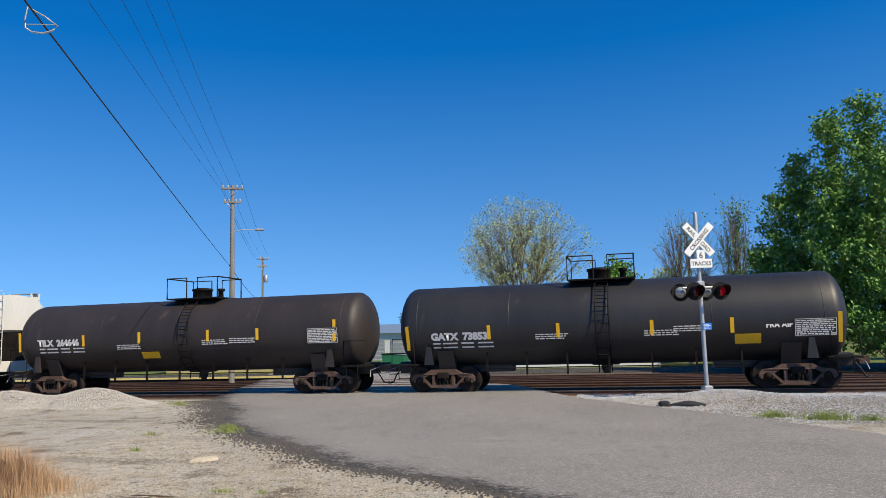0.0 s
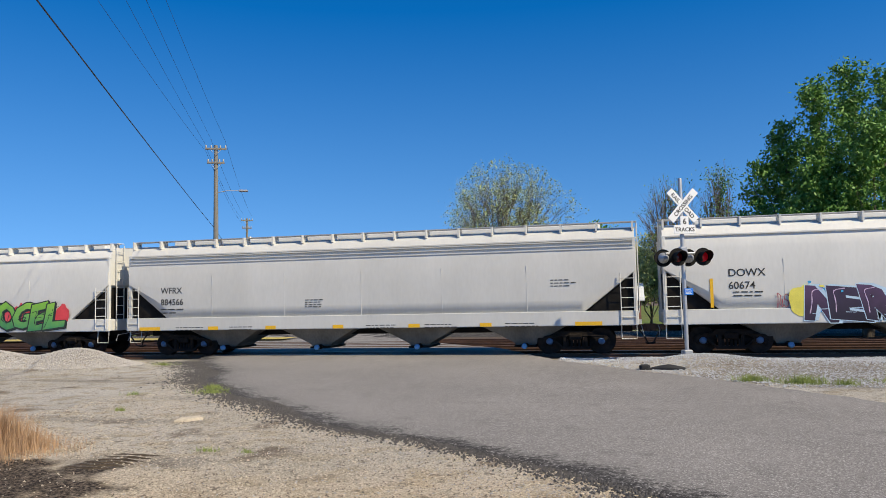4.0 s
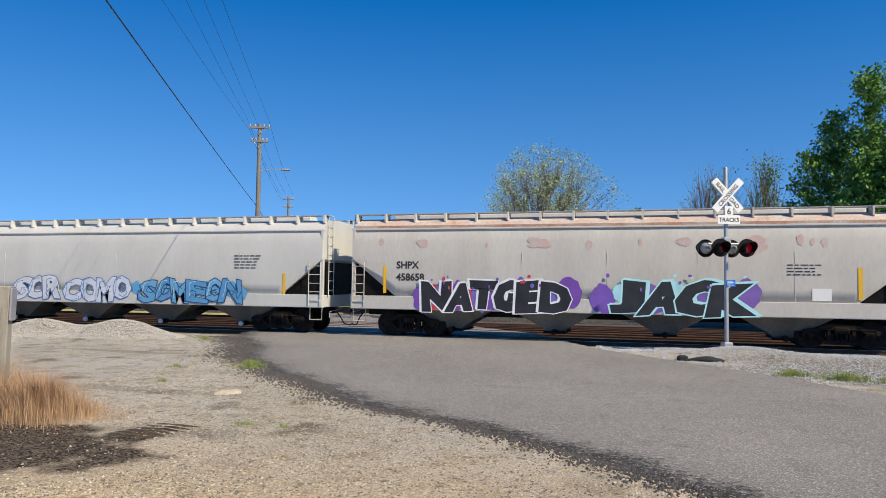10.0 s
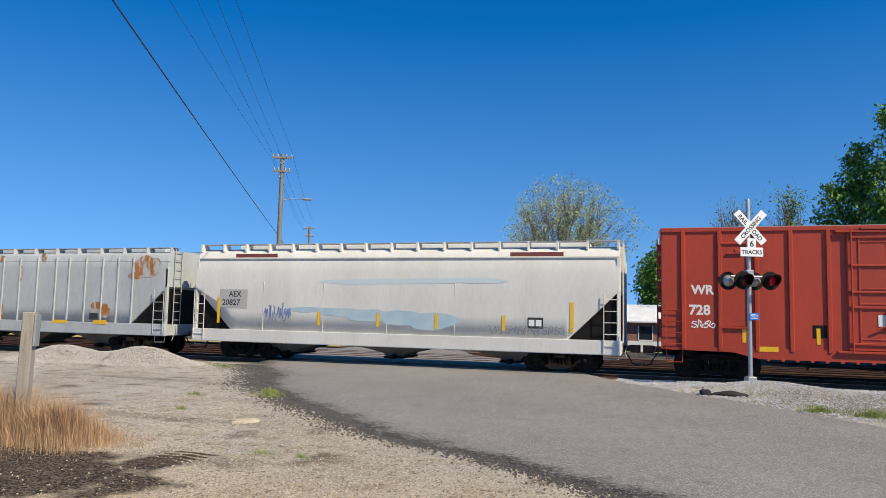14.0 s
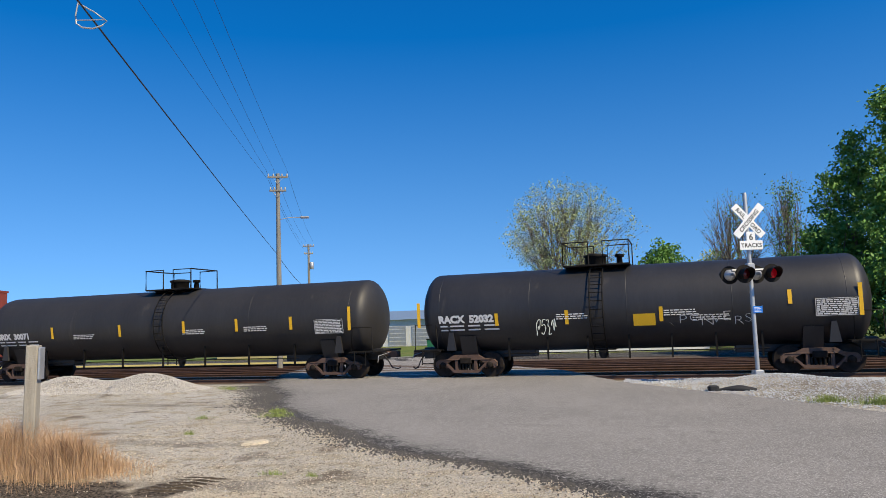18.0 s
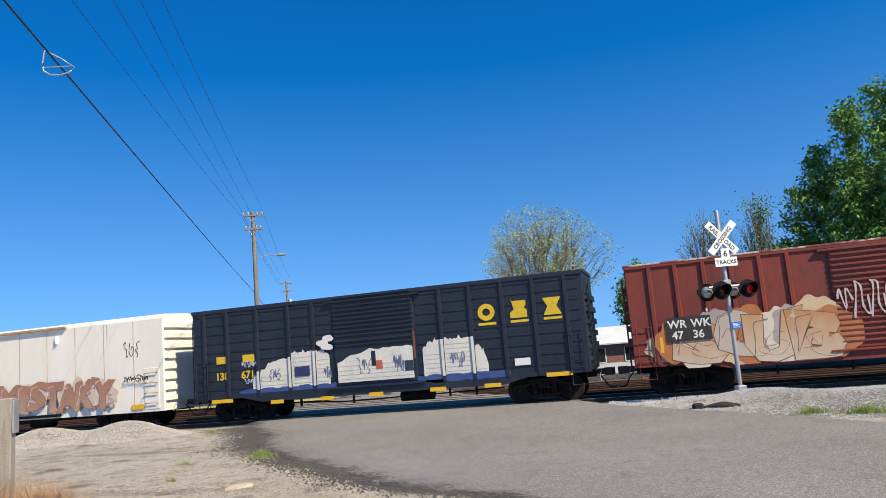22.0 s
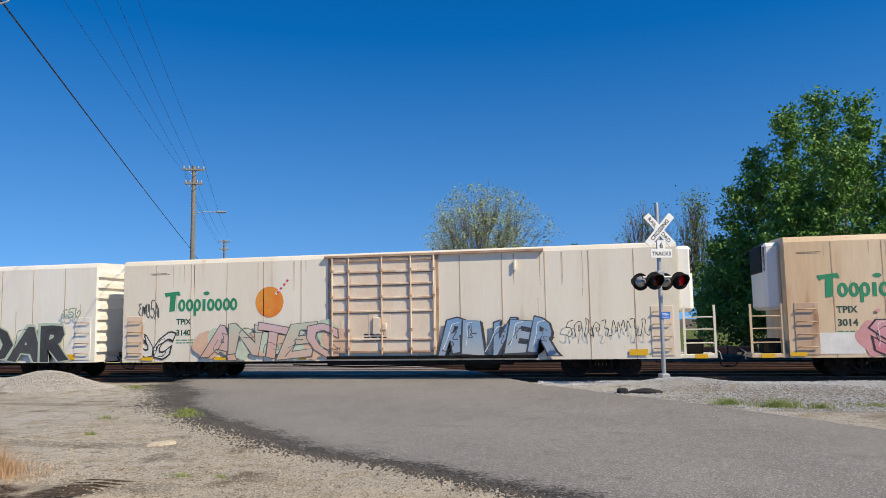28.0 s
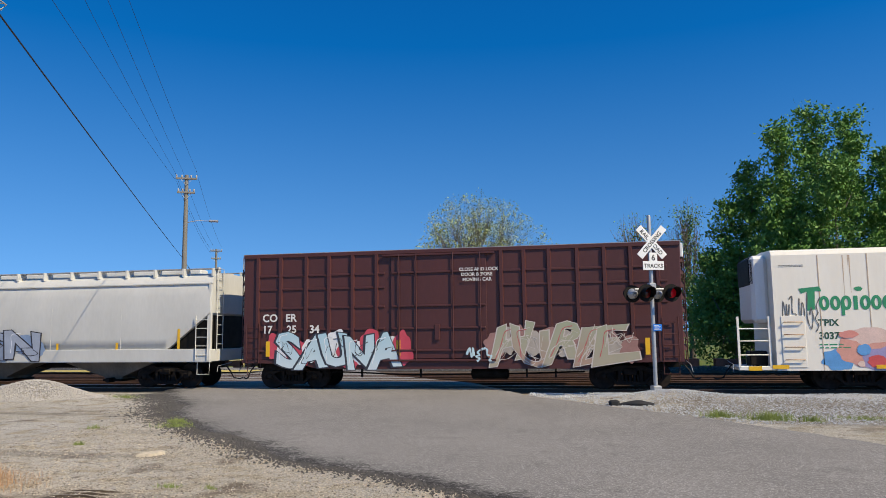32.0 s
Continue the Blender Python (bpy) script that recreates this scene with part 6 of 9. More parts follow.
    for d in (-1, 1):
        if d == unit_end:
            un = part("cooling_unit", Shape().box(*sorted((d * h, d * (h + 0.55))), -1.05, 1.05, 2.2, 4.45, 0.12), M_WHITE, car, "white and black end refrigeration unit")
            part("fan_grille", Shape().box(*sorted((d * (h + 0.1), d * (h + 0.58))), -1.0, 1.0, 3.4, 4.42, 0.1), M_BLACK, un)
            part("platform", Shape().box(*sorted((d * h, d * (h + 1.15))), -1.5, 1.5, sill, sill + 0.14, 0.02), body, car)
            for px in (0.12, 1.08):
                part("platform_post", Shape().box(*sorted((d * (h + px), d * (h + px + 0.07))), -1.5, -1.43, sill + 0.1, sill + 1.75), body, car)
            for pz in (0.5, 0.95, 1.35):
                part("platform_rail", Shape().tube([(d * (h + 0.1), -1.47, sill + pz), (d * (h + 1.12), -1.47, sill + pz)], 0.022, 5), body, car)
            part("fuel_box", Shape().box(*sorted((d * (h + 0.2), d * (h + 0.75))), -1.3, -0.6, sill + 0.14, sill + 0.62, 0.03), M_BLACK, car)
            part("platform_tag", Shape().box(*sorted((d * (h + 0.45), d * (h + 0.85))), -1.51, -1.5, sill + 0.0, sill + 0.14), M_YEL, car)
            end = d * (h + 1.15)
        else:
            for k in range(8):
                z = sill + 0.5 + 0.42 * k
                part("end_rib", Shape().prism([(-w + 0.1, z - 0.1), (w - 0.1, z - 0.1), (w - 0.16, z + 0.1), (-w + 0.16, z + 0.1)], d * h, d * (h + 0.1), "x"), body, car)
            end = d * (h + 0.1)
        x = d * (h - 0.55)
        panel = part("ladder_panel", Shape().box(x - 0.36, x + 0.36, -w - 0.02, -w + 0.002, sill + 0.1, sill + 1.75, 0.008), leaf_mat, car)
        for k in range(4):
            part("grab_iron", Shape().tube([(x - 0.28, -w - 0.02, sill + 0.35 + 0.4 * k), (x - 0.28, -w - 0.09, sill + 0.35 + 0.4 * k), (x + 0.28, -w - 0.09, sill + 0.35 + 0.4 * k), (x + 0.28, -w - 0.02, sill + 0.35 + 0.4 * k)], 0.018, 5), M_BARC, panel)
        stirrup(car, x, M_BLACK)
        coupler(car, end, d)
        freight_truck(car, d * (h - 2.6))
    return car


# -- tank car --
def tank_car(L, label, body, radius=1.47, rusty=True, ladder_x=0.0, dome="black"):
    car = thing("tank_car", label, "railway car", group="tank cars of the freight train")
    h, zc = L / 2, 2.36
    head = [(h - 0.62 + 0.62 * math.sin(a), radius * math.cos(a)) for a in np.linspace(0, 1.5, 9)]
    prof = [(-x, max(r, 0.02)) for x, r in reversed(head)]
    prof += [(float(x), radius) for x in np.linspace(-h + 1.2, h - 1.2, 6)]
    prof += [(x, max(r, 0.02)) for x, r in head]
    shell = part("shell", Shape().lathe(prof, "x", (0, 0, zc), 56), body, car)
    for x in np.linspace(-h + 0.9, h - 0.9, 5):
        part("weld_seam", Shape().lathe([(float(x) - 0.02, radius - 0.01), (float(x) - 0.008, radius + 0.005), (float(x) + 0.008, radius + 0.005), (float(x) + 0.02, radius - 0.01)], "x", (0, 0, zc), 56), body, shell)
    for d in (-1, 1):
        part("stub_sill", Shape().box(*sorted((d * (h - 4.2), d * (h + 0.1))), -0.35, 0.35, 0.68, 1.1, 0.02), body, car)
        part("cradle", Shape().prism([(-0.9, 0.7), (0.9, 0.7), (1.25, 1.5), (1.15, 1.5), (0.7, 1.0), (-0.7, 1.0), (-1.15, 1.5), (-1.25, 1.5)], d * (h - 1.9) - 0.3, d * (h - 1.9) + 0.3, "x"), body, car)
        part("end_platform", Shape().box(*sorted((d * (h - 0.9), d * (h + 0.12))), -1.45, 1.45, 0.98, 1.04, 0.01), M_BLACK, car)
        part("end_handrail", Shape().tube([(d * (h - 0.8), -1.4, 1.0), (d * (h - 0.75), -1.4, 1.95), (d * (h + 0.05), -1.4, 1.95), (d * (h + 0.08), -1.4, 1.0)], 0.02, 5), M_BLACK, car)
        part("shell_bracket", Shape().prism([(d * (h - 1.5), 1.0), (d * (h - 1.15), 1.0), (d * (h - 1.25), 1.65), (d * (h - 1.4), 1.65)], -1.42, -1.34, "y"), body, car)
        part("side_ladder", Shape().tube([(d * (h - 0.65), -1.46, 0.5), (d * (h - 0.65), -1.46, 1.05)], 0.018, 5).tube([(d * (h - 0.2), -1.46, 0.5), (d * (h - 0.2), -1.46, 1.05)], 0.018, 5).tube([(d * (h - 0.65), -1.46, 0.55), (d * (h - 0.2), -1.46, 0.55)], 0.018, 5), M_BLACK, car)
        coupler(car, d * (h + 0.1), d)
        freight_truck(car, d * (h - 1.75), rusty)
    s = Shape()
    for z in (0.84,):
        s.tube([(-h + 3.2, -1.1, z), (h - 3.2, -1.1, z)], 0.02, 5)
    part("brake_pipe", s, M_BLACK, car)
    for x in np.linspace(-h + 3.4, h - 3.4, 7):
        part("pipe_hanger", Shape().box(x - 0.03, x + 0.03, -1.13, -1.07, 0.6, 1.4), M_BLACK, car)
    part("bottom_valve", Shape().lathe([(0.55, 0.1), (0.7, 0.16), (1.15, 0.22)], "z", (ladder_x, 0, 0), 12).box(ladder_x - 0.5, ladder_x + 0.5, -0.3, 0.3, 0.85, 1.15, 0.05), body, car)
    # ladder up the side, following the shell
    lad = Shape()
    angs = np.linspace(-1.15, 1.25, 14)
    pts = [(-(radius + 0.12) * math.cos(a), zc + (radius + 0.12) * math.sin(a)) for a in angs]
    for dx in (-0.22, 0.22):
        lad.tube([(ladder_x + dx, pts[0][0], 0.62)] + [(ladder_x + dx, y, z) for y, z in pts], 0.024, 5)
    for y, z in pts[:-1]:
        lad.tube([(ladder_x - 0.22, y, z), (ladder_x + 0.22, y, z)], 0.016, 5)
    part("ladder", lad, M_BLACK, car)
    zt = zc + radius
    pl = part("platform", Shape().box(ladder_x - 1.15, ladder_x + 1.15, -0.95, 0.95, zt - 0.02, zt + 0.04, 0.01), M_BLACK, car)
    rail = Shape()
    for x0, x1 in ((-1.15, -0.25), (0.25, 1.15)):
        for y in (-0.92, 0.92):
            rail.tube([(ladder_x + x0, y, zt), (ladder_x + x0, y, zt + 0.85), (ladder_x + x1, y, zt + 0.85), (ladder_x + x1, y, zt)], 0.028, 6)
    for x in (-1.15, 1.15):
        rail.tube([(ladder_x + x, -0.92, zt + 0.85), (ladder_x + x, 0.92, zt + 0.85)], 0.028, 6)
    part("railing", rail, M_BLACK, pl)
    part("dome", Shape().lathe([(zt - 0.1, 0.38), (zt + 0.34, 0.38), (zt + 0.36, 0.43), (zt + 0.44, 0.42), (zt + 0.48, 0.2)], "z", (ladder_x - 0.1, 0, 0), 18), M_BLACK, car)
    part("relief_valve", Shape().lathe([(zt - 0.05, 0.12), (zt + 0.3, 0.1), (zt + 0.32, 0.17), (zt + 0.42, 0.16)], "z", (ladder_x + 0.75, 0, 0), 12), M_BLACK, car)
    return car, zc, radius


def on_shell(car, shape_mesh, x, z, zc, radius, name="lettering", label="", lift=0.006):
    """Lays a flat marking on the tank's side at height z, leaning with the shell."""
    a = math.asin(max(-1, min(1, (z - zc) / radius)))
    m = Matrix.Translation((x, -(radius + lift) * math.cos(a), zc + (radius + lift) * math.sin(a))) @ Matrix.Rotation(-a, 4, 'X')
    return part(name, shape_mesh, None, car, label, at=m)


def flat_mark(w, hgt, mat):
    return Shape().box(0, w, -0.006, 0, -hgt / 2, hgt / 2).mesh("mark", mat)


# ---- diesel locomotive ----
def locomotive(label):
    car = thing("locomotive", label, "locomotive")
    B = Shape
    # x: cab at the negative end; platform from -10.8 to 10.8
    part("frame", B().box(-9.9, 9.9, -1.45, 1.45, 1.25, 1.55, 0.03), M_LOCOU, car)
    part("frame_stripe", B().box(-9.95, 9.95, -1.53, -1.45, 1.55, 1.76, 0.01), M_LOCOO, car, "dirty orange-yellow sill stripe")
    part("walkway", B().box(-9.95, 9.95, -1.5, 1.5, 1.6, 1.72), M_LOCO, car)
    part("cab", B().prism([(-8.75, 1.72), (-8.75, 3.5), (-8.45, 4.3), (-8.25, 4.5), (-6.9, 4.56), (-6.75, 4.5), (-6.75, 1.72)], -1.47, 1.47, "y"), M_LOCO, car)
    part("cab_roof", B().prism([(-8.5, 4.36), (-8.2, 4.6), (-6.95, 4.66), (-6.5, 4.5)], -1.46, 1.46, "y"), M_WHITE, car, "dirty white cab roof")
    part("nose", B().prism([(-9.95, 1.72), (-9.95, 3.1), (-9.6, 3.45), (-8.75, 3.7), (-8.75, 1.72)], -1.4, 1.4, "y"), M_LOCO, car)
    part("side_window", B().box(-7.5, -6.9, -1.485, -1.45, 3.58, 4.12, 0.02), M_GLASSD, car)
    part("side_window", B().box(-8.2, -7.58, -1.485, -1.45, 3.58, 4.12, 0.02), M_GLASSD, car)
    for x0, x1 in ((-8.24, -7.56), (-7.54, -6.86)):
        part("window_frame", B().box(x0, x0 + 0.04, -1.5, -1.45, 3.54, 4.16).box(x1 - 0.04, x1, -1.5, -1.45, 3.54, 4.16).box(x0, x1, -1.5, -1.45, 4.12, 4.16).box(x0, x1, -1.5, -1.45, 3.54, 3.58), M_ALU, car)
    part("sun_awning", B().prism([(-1.46, 4.36), (-1.8, 4.16), (-1.8, 4.13), (-1.46, 4.31)], -8.4, -6.8, "x"), M_LOCO, car)
    part("hood_low", B().box(-6.75, -0.9, -1.45, 1.45, 1.72, 3.35, 0.03), M_LOCO, car)
    part("hood_blower", B().box(-6.75, -0.6, -1.4, 1.4, 3.3, 4.52, 0.05), M_LOCO, car)
    part("engine_hood", B().box(-0.9, 4.0, -0.95, 0.95, 1.72, 4.42, 0.06), M_LOCO, car)
    part("hood_side_wall", B().box(-2.6, 4.0, -1.05, -0.9, 1.78, 4.3, 0.02), M_LOCO, car)
    part("rear_hood", B().box(4.0, 9.3, -0.95, 0.95, 1.72, 3.9, 0.04), M_LOCO, car)
    part("rear_end", B().box(8.75, 9.34, -0.98, 0.98, 1.75, 4.05, 0.03), M_LOCOO, car, "yellow rear hood end")
    part("radiator", B().prism([(-1.5, 3.98), (-1.5, 4.4), (-1.35, 4.52), (1.35, 4.52), (1.5, 4.4), (1.5, 3.98), (0.9, 3.7), (-0.9, 3.7)], 3.6, 9.95, "x"), M_LOCO, car, "overhanging radiator housing")
    part("exhaust_stack", B().box(2.2, 3.4, -0.6, 0.6, 4.25, 4.62, 0.05), M_LOCO, car)
    part("roof_hatch", B().box(-6.4, -0.7, -0.9, 0.9, 4.5, 4.58, 0.03).box(2.3, 3.2, -0.3, 0.3, 4.55, 4.78, 0.04), M_LOCO, car)
    for x0, x1 in ((-5.3, -4.55), (-3.4, -2.65), (-1.35, -0.85)):
        lv = part("louvre_opening", B().box(x0, x1, -1.43, -1.39, 3.85, 4.4), M_BLACK, car)
        for k in range(7):
            part("slat", B().box(x0, x1, -1.46, -1.42, 3.88 + 0.075 * k, 3.91 + 0.075 * k), M_RUSTY, lv)
    for k, x in enumerate((4.55, 6.0, 6.5, 7.05)):
        g = part("side_grille", B().box(x, x + (0.42, 0.36, 0.42, 0.5)[k] + (0.5 if k == 0 else 0), -0.98, -0.94, 2.2, 3.3), M_BLACK, car)
        for j in range(6):
            part("slat", B().box(x + 0.02 + j * 0.07, x + 0.04 + j * 0.07, -1.0, -0.97, 2.22, 3.28), M_LOCO, g)
    for k in range(7):
        x = -0.85 + 0.7 * k
        part("hood_door", B().box(x, x + 0.66, -1.085, -1.04, 1.85, 4.15, 0.012), M_LOCO, car)
    for x in (-6.0, -5.0, -3.9):
        part("hood_door", B().box(x, x + 0.9, -1.475, -1.44, 1.8, 2.6, 0.012), M_LOCO, car)
    part("cab_door", B().box(-8.6, -6.85, -1.485, -1.46, 2.05, 2.7, 0.01), M_LOCO, car)
    part("vent", B().box(-7.5, -7.0, -1.5, -1.48, 2.05, 2.55), M_BLACK, car)
    # handrails
    hr = B().tube([(-1.3, -1.5, 2.78), (9.4, -1.5, 2.78), (9.75, -1.5, 2.75), (9.95, -1.5, 1.8)], 0.025, 6)
    part("handrail", hr, M_BLACK, car)
    for x in np.arange(-0.6, 9.5, 1.25):
        part("stanchion", B().tube([(x, -1.5, 1.72), (x, -1.5, 2.78)], 0.022, 5), M_BLACK, car)
    part("hood_rail", B().tube([(-6.6, -1.5, 3.62), (-2.45, -1.5, 3.72)], 0.02, 5), M_BLACK, car)
    part("hood_rail", B().tube([(-2.45, -1.5, 3.72), (-1.2, -1.5, 2.85), (-1.2, -1.5, 2.6)], 0.024, 5), M_ALU, car)
    part("hood_rail", B().tube([(-6.6, -1.5, 4.1), (-1.2, -1.5, 4.1)], 0.022, 5), M_BLACK, car)
    lad = B()
    for k in range(6):
        lad.tube([(1.75, -1.12, 1.9 + 0.4 * k), (2.2, -1.12, 1.9 + 0.4 * k)], 0.02, 5)
    part("hood_ladder", lad, M_BLACK, car)
    # steps, pilots, tank
    for d in (-1, 1):
        part("pilot", B().box(*sorted((d * 10.0, d * 10.85)), -1.35, 1.35, 0.35, 1.7, 0.04), M_LOCOU, car)
        st = part("step_well", B().prism([(d * 9.9, 1.55), (d * 10.0, 0.42), (d * 10.14, 0.38), (d * 10.08, 1.55)], -1.52, -1.1, "y").prism([(d * 10.74, 1.7), (d * 10.72, 0.45), (d * 10.8, 0.45), (d * 10.82, 1.7)], -1.52, -1.1, "y"), M_LOCOU, car)
        for k in range(5):
            part("step", B().box(*sorted((d * 10.05, d * 10.75)), -1.5, -1.15, 0.45 + 0.27 * k, 0.48 + 0.27 * k), M_TRUCK, st)
            part("step_edge", B().box(*sorted((d * 10.05, d * 10.75)), -1.525, -1.5, 0.45 + 0.27 * k, 0.48 + 0.27 * k), M_BARC, st)
        part("step_rail", B().tube([(d * 10.75, -1.5, 0.5), (d * 10.7, -1.5, 1.7), (d * 10.55, -1.5, 2.7)], 0.025, 6), M_LOCOO, car, "yellow grab rail")
        part("end_rail", B().tube([(d * 10.75, -1.2, 1.7), (d * 10.75, -1.2, 2.75), (d * 10.75, 1.2, 2.75), (d * 10.75, 1.2, 1.7)], 0.025, 6), M_LOCOO, car)
        coupler(car, d * 10.75, d)
        # three-axle truck
        x = d * 6.9
        o = [(-2.7, 0.5), (-2.6, 0.8), (-2.0, 0.95), (-1.2, 0.78), (-0.6, 0.98), (0.6, 0.98), (1.2, 0.78), (2.0, 0.95), (2.6, 0.8), (2.7, 0.5), (2.2, 0.3), (1.7, 0.35), (1.3, 0.55), (0.6, 0.5), (0.35, 0.28), (-0.35, 0.28), (-0.6, 0.5), (-1.3, 0.55), (-1.7, 0.35), (-2.2, 0.3)]
        for s in (-1, 1):
            part("side_frame", B().prism([(x + a, b) for a, b in o], s * 1.15 - 0.1, s * 1.15 + 0.1, "y"), M_LOCOU, car)
        for dx in (-1.95, 0, 1.95):
            ax = part("axle", AXLE, None, car, at=(x + dx, 0, 0.54))
            AXLES.append((ax, 0.54))
            for s in (-1, 1):
                part("wheel", WHEEL_L, None, ax, at=Matrix.Translation((0, s * 0.755, 0)) @ Matrix.Rotation(0 if s < 0 else math.pi, 4, 'Z'))
                part("bearing_cap", CAP, None, ax, at=Matrix.Translation((0, s * 1.27, 0)) @ Matrix.Rotation(0 if s < 0 else math.pi, 4, 'Z') @ Matrix.Scale(1.05, 4))
            part("pedestal", B().prism([(x + dx - 0.42, 0.28), (x + dx - 0.28, 0.72), (x + dx + 0.28, 0.72), (x + dx + 0.42, 0.28), (x + dx + 0.3, 0.24), (x + dx - 0.3, 0.24)], -1.3, -1.2, "y"), M_LOCOU, car)
        for dx in (-1.5, 1.3):
            part("brake_cylinder", B().lathe([(x + dx - 0.3, 0.03), (x + dx - 0.25, 0.04), (x + dx - 0.2, 0.13), (x + dx + 0.2, 0.13)], "x", (0, -1.25, 1.08), 12), M_LOCOU, car)
        part("truck_frame", B().box(x - 2.7, x + 2.7, -0.95, 0.95, 0.7, 1.3, 0.03).box(x - 2.9, x - 2.75, -1.1, 1.1, 0.5, 0.95).box(x + 2.75, x + 2.9, -1.1, 1.1, 0.5, 0.95), M_BLACK, car)
        for dx in (-2.3, -1.0, 0.9, 2.2):
            part("suspension_spring", B().lathe([(0.62, 0.1), (0.65, 0.14), (0.92, 0.14), (0.95, 0.1)], "z", (x + dx, -1.28, 0), 10), M_TRUCK, car)
            part("equipment_box", B().box(x + dx - 0.18, x + dx + 0.2, -1.34, -1.1, 0.98, 1.14, 0.03), M_LOCOU, car)
        part("brake_rod", B().tube([(x - 2.2, -1.3, 0.42), (x - 0.9, -1.33, 0.36), (x + 0.9, -1.33, 0.36), (x + 2.2, -1.3, 0.42)], 0.03, 6), M_TRUCK, car)
        part("truck_rib", B().box(x - 1.5, x - 0.6, -1.3, -1.25, 0.62, 0.7, 0.01).box(x + 0.6, x + 1.5, -1.3, -1.25, 0.62, 0.7, 0.01), M_LOCOU, car)
        part("sand_pipe", B().tube([(x - d * 2.8, -1.2, 1.3), (x - d * 2.7, -1.2, 0.7), (x - d * 2.55, -1.1, 0.3)], 0.02, 5), M_BLACK, car)
    part("fuel_tank", B().prism([(-1.4, 1.22), (-1.42, 0.75), (-1.05, 0.32), (1.05, 0.32), (1.42, 0.75), (1.4, 1.22)], -4.15, 3.65, "x"), M_LOCOU, car, "dusty brown fuel tank")
    part("tank_gauge", B().box(-1.35, -1.2, -1.45, -1.4, 0.85, 1.15), M_BLACK, car)
    part("cable_run", B().tube([(4.4, -1.42, 1.2), (5.0, -1.42, 1.05), (5.8, -1.42, 1.15), (6.6, -1.42, 1.02), (7.4, -1.42, 1.18), (8.2, -1.42, 1.1)], 0.022, 5), M_BLACK, car)
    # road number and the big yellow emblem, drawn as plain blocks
    words(car, "5295", -8.33, 2.86, 0.43, -1.4885, M_LOCOY, 0.014, 1.2)
    em = B()
    ring(em, 0.22, 3.15, 0.66, 0.78, 0.33, -1.094)
    part("emblem_ring", em, M_LOCOY, car, "yellow painted emblem ring")
    em = B().prism([(0.95, 2.38), (2.0, 2.38), (2.17, 2.55), (2.17, 3.12), (1.95, 3.25), (2.12, 3.38), (2.12, 3.9), (1.12, 3.9), (0.93, 3.7), (0.93, 3.2), (1.15, 3.05), (0.95, 2.9)], -1.1, -1.094, "y")
    part("emblem_slab", em, M_LOCOY, car, "yellow painted emblem slab")
    em = B().prism([(2.28, 2.38), (3.42, 2.38), (3.4, 2.68), (3.14, 2.8), (3.02, 3.12), (3.14, 3.48), (3.4, 3.6), (3.42, 3.9), (2.3, 3.9), (2.32, 3.6), (2.54, 3.48), (2.66, 3.12), (2.54, 2.8), (2.28, 2.68)], -1.11, -1.104, "y")
    part("emblem_waist", em, M_LOCOY, car, "yellow painted waisted emblem block")
    for x in (-6.7, -4.9, -3.0, -0.95):
        part("panel_seam", B().box(x - 0.012, x + 0.012, -1.462, -1.44, 1.75, 3.4), M_BLACK, car)
    part("panel_seam", B().box(-6.7, -0.95, -1.462, -1.44, 3.33, 3.355), M_BLACK, car)
    for k in range(4):
        part("grab_hinge", B().box(-5.75 + 1.1 * k, -5.55 + 1.1 * k, -1.49, -1.46, 2.42, 2.46).box(-5.75 + 1.1 * k, -5.55 + 1.1 * k, -1.49, -1.46, 1.98, 2.02), M_STENCIL if k % 2 else M_BLACK, car)
    for x, z in ((-4.3, 3.7), (-2.4, 3.72), (-4.5, 4.42), (1.15, 3.3), (5.2, 3.5), (-0.45, 3.05), (2.9, 3.55)):
        part("notice_decal", B().box(x, x + 0.16, -1.47 if x < -0.6 else -1.115, -1.4 if x < -0.6 else -1.05, z, z + 0.07), M_STENCIL, car)
    part("door_latch_rod", B().tube([(-0.75, -1.47, 1.9), (-0.75, -1.47, 3.3)], 0.02, 5), M_RUSTY, car)
    for k in range(9):
        part("ladder_rung", B().box(-1.5, -1.2, -1.49, -1.455, 2.0 + 0.16 * k, 2.03 + 0.16 * k), M_BLACK, car)
    for x in (-8.75, -6.7, -5.6, -4.6, -3.55, -2.55, -1.45):
        part("panel_seam", B().box(x - 0.009, x + 0.009, -1.478, -1.44, 1.78, 3.3 if x > -6.8 else 3.5), M_BLACK, car)
    for x in np.arange(-0.5, 3.9, 0.62):
        part("door_seam", B().box(x - 0.01, x + 0.01, -1.1, -1.08, 1.85, 4.2), M_BLACK, car)
    for k in range(6):
        part("hood_step", B().tube([(1.55, -1.1, 2.0 + 0.38 * k), (1.55, -1.24, 1.98 + 0.38 * k), (2.05, -1.24, 1.98 + 0.38 * k), (2.05, -1.1, 2.0 + 0.38 * k)], 0.016, 5), M_BLACK, car)
    part("roof_antenna", B().box(-7.9, -6.9, -0.5, 0.5, 4.64, 4.7, 0.02).tube([(-8.0, -0.6, 4.68), (-8.0, -0.6, 4.74), (-6.8, -0.6, 4.74), (-6.8, -0.6, 4.68)], 0.015, 5), M_WHITE, car)
    part("nose_top_rail", B().tube([(-9.6, -1.2, 3.5), (-9.5, -1.2, 3.62), (-8.9, -1.2, 3.82)], 0.02, 5), M_BLACK, car)
    part("door_outline", B().box(-8.55, -6.9, -1.492, -1.48, 2.66, 2.7), M_BLACK, car)
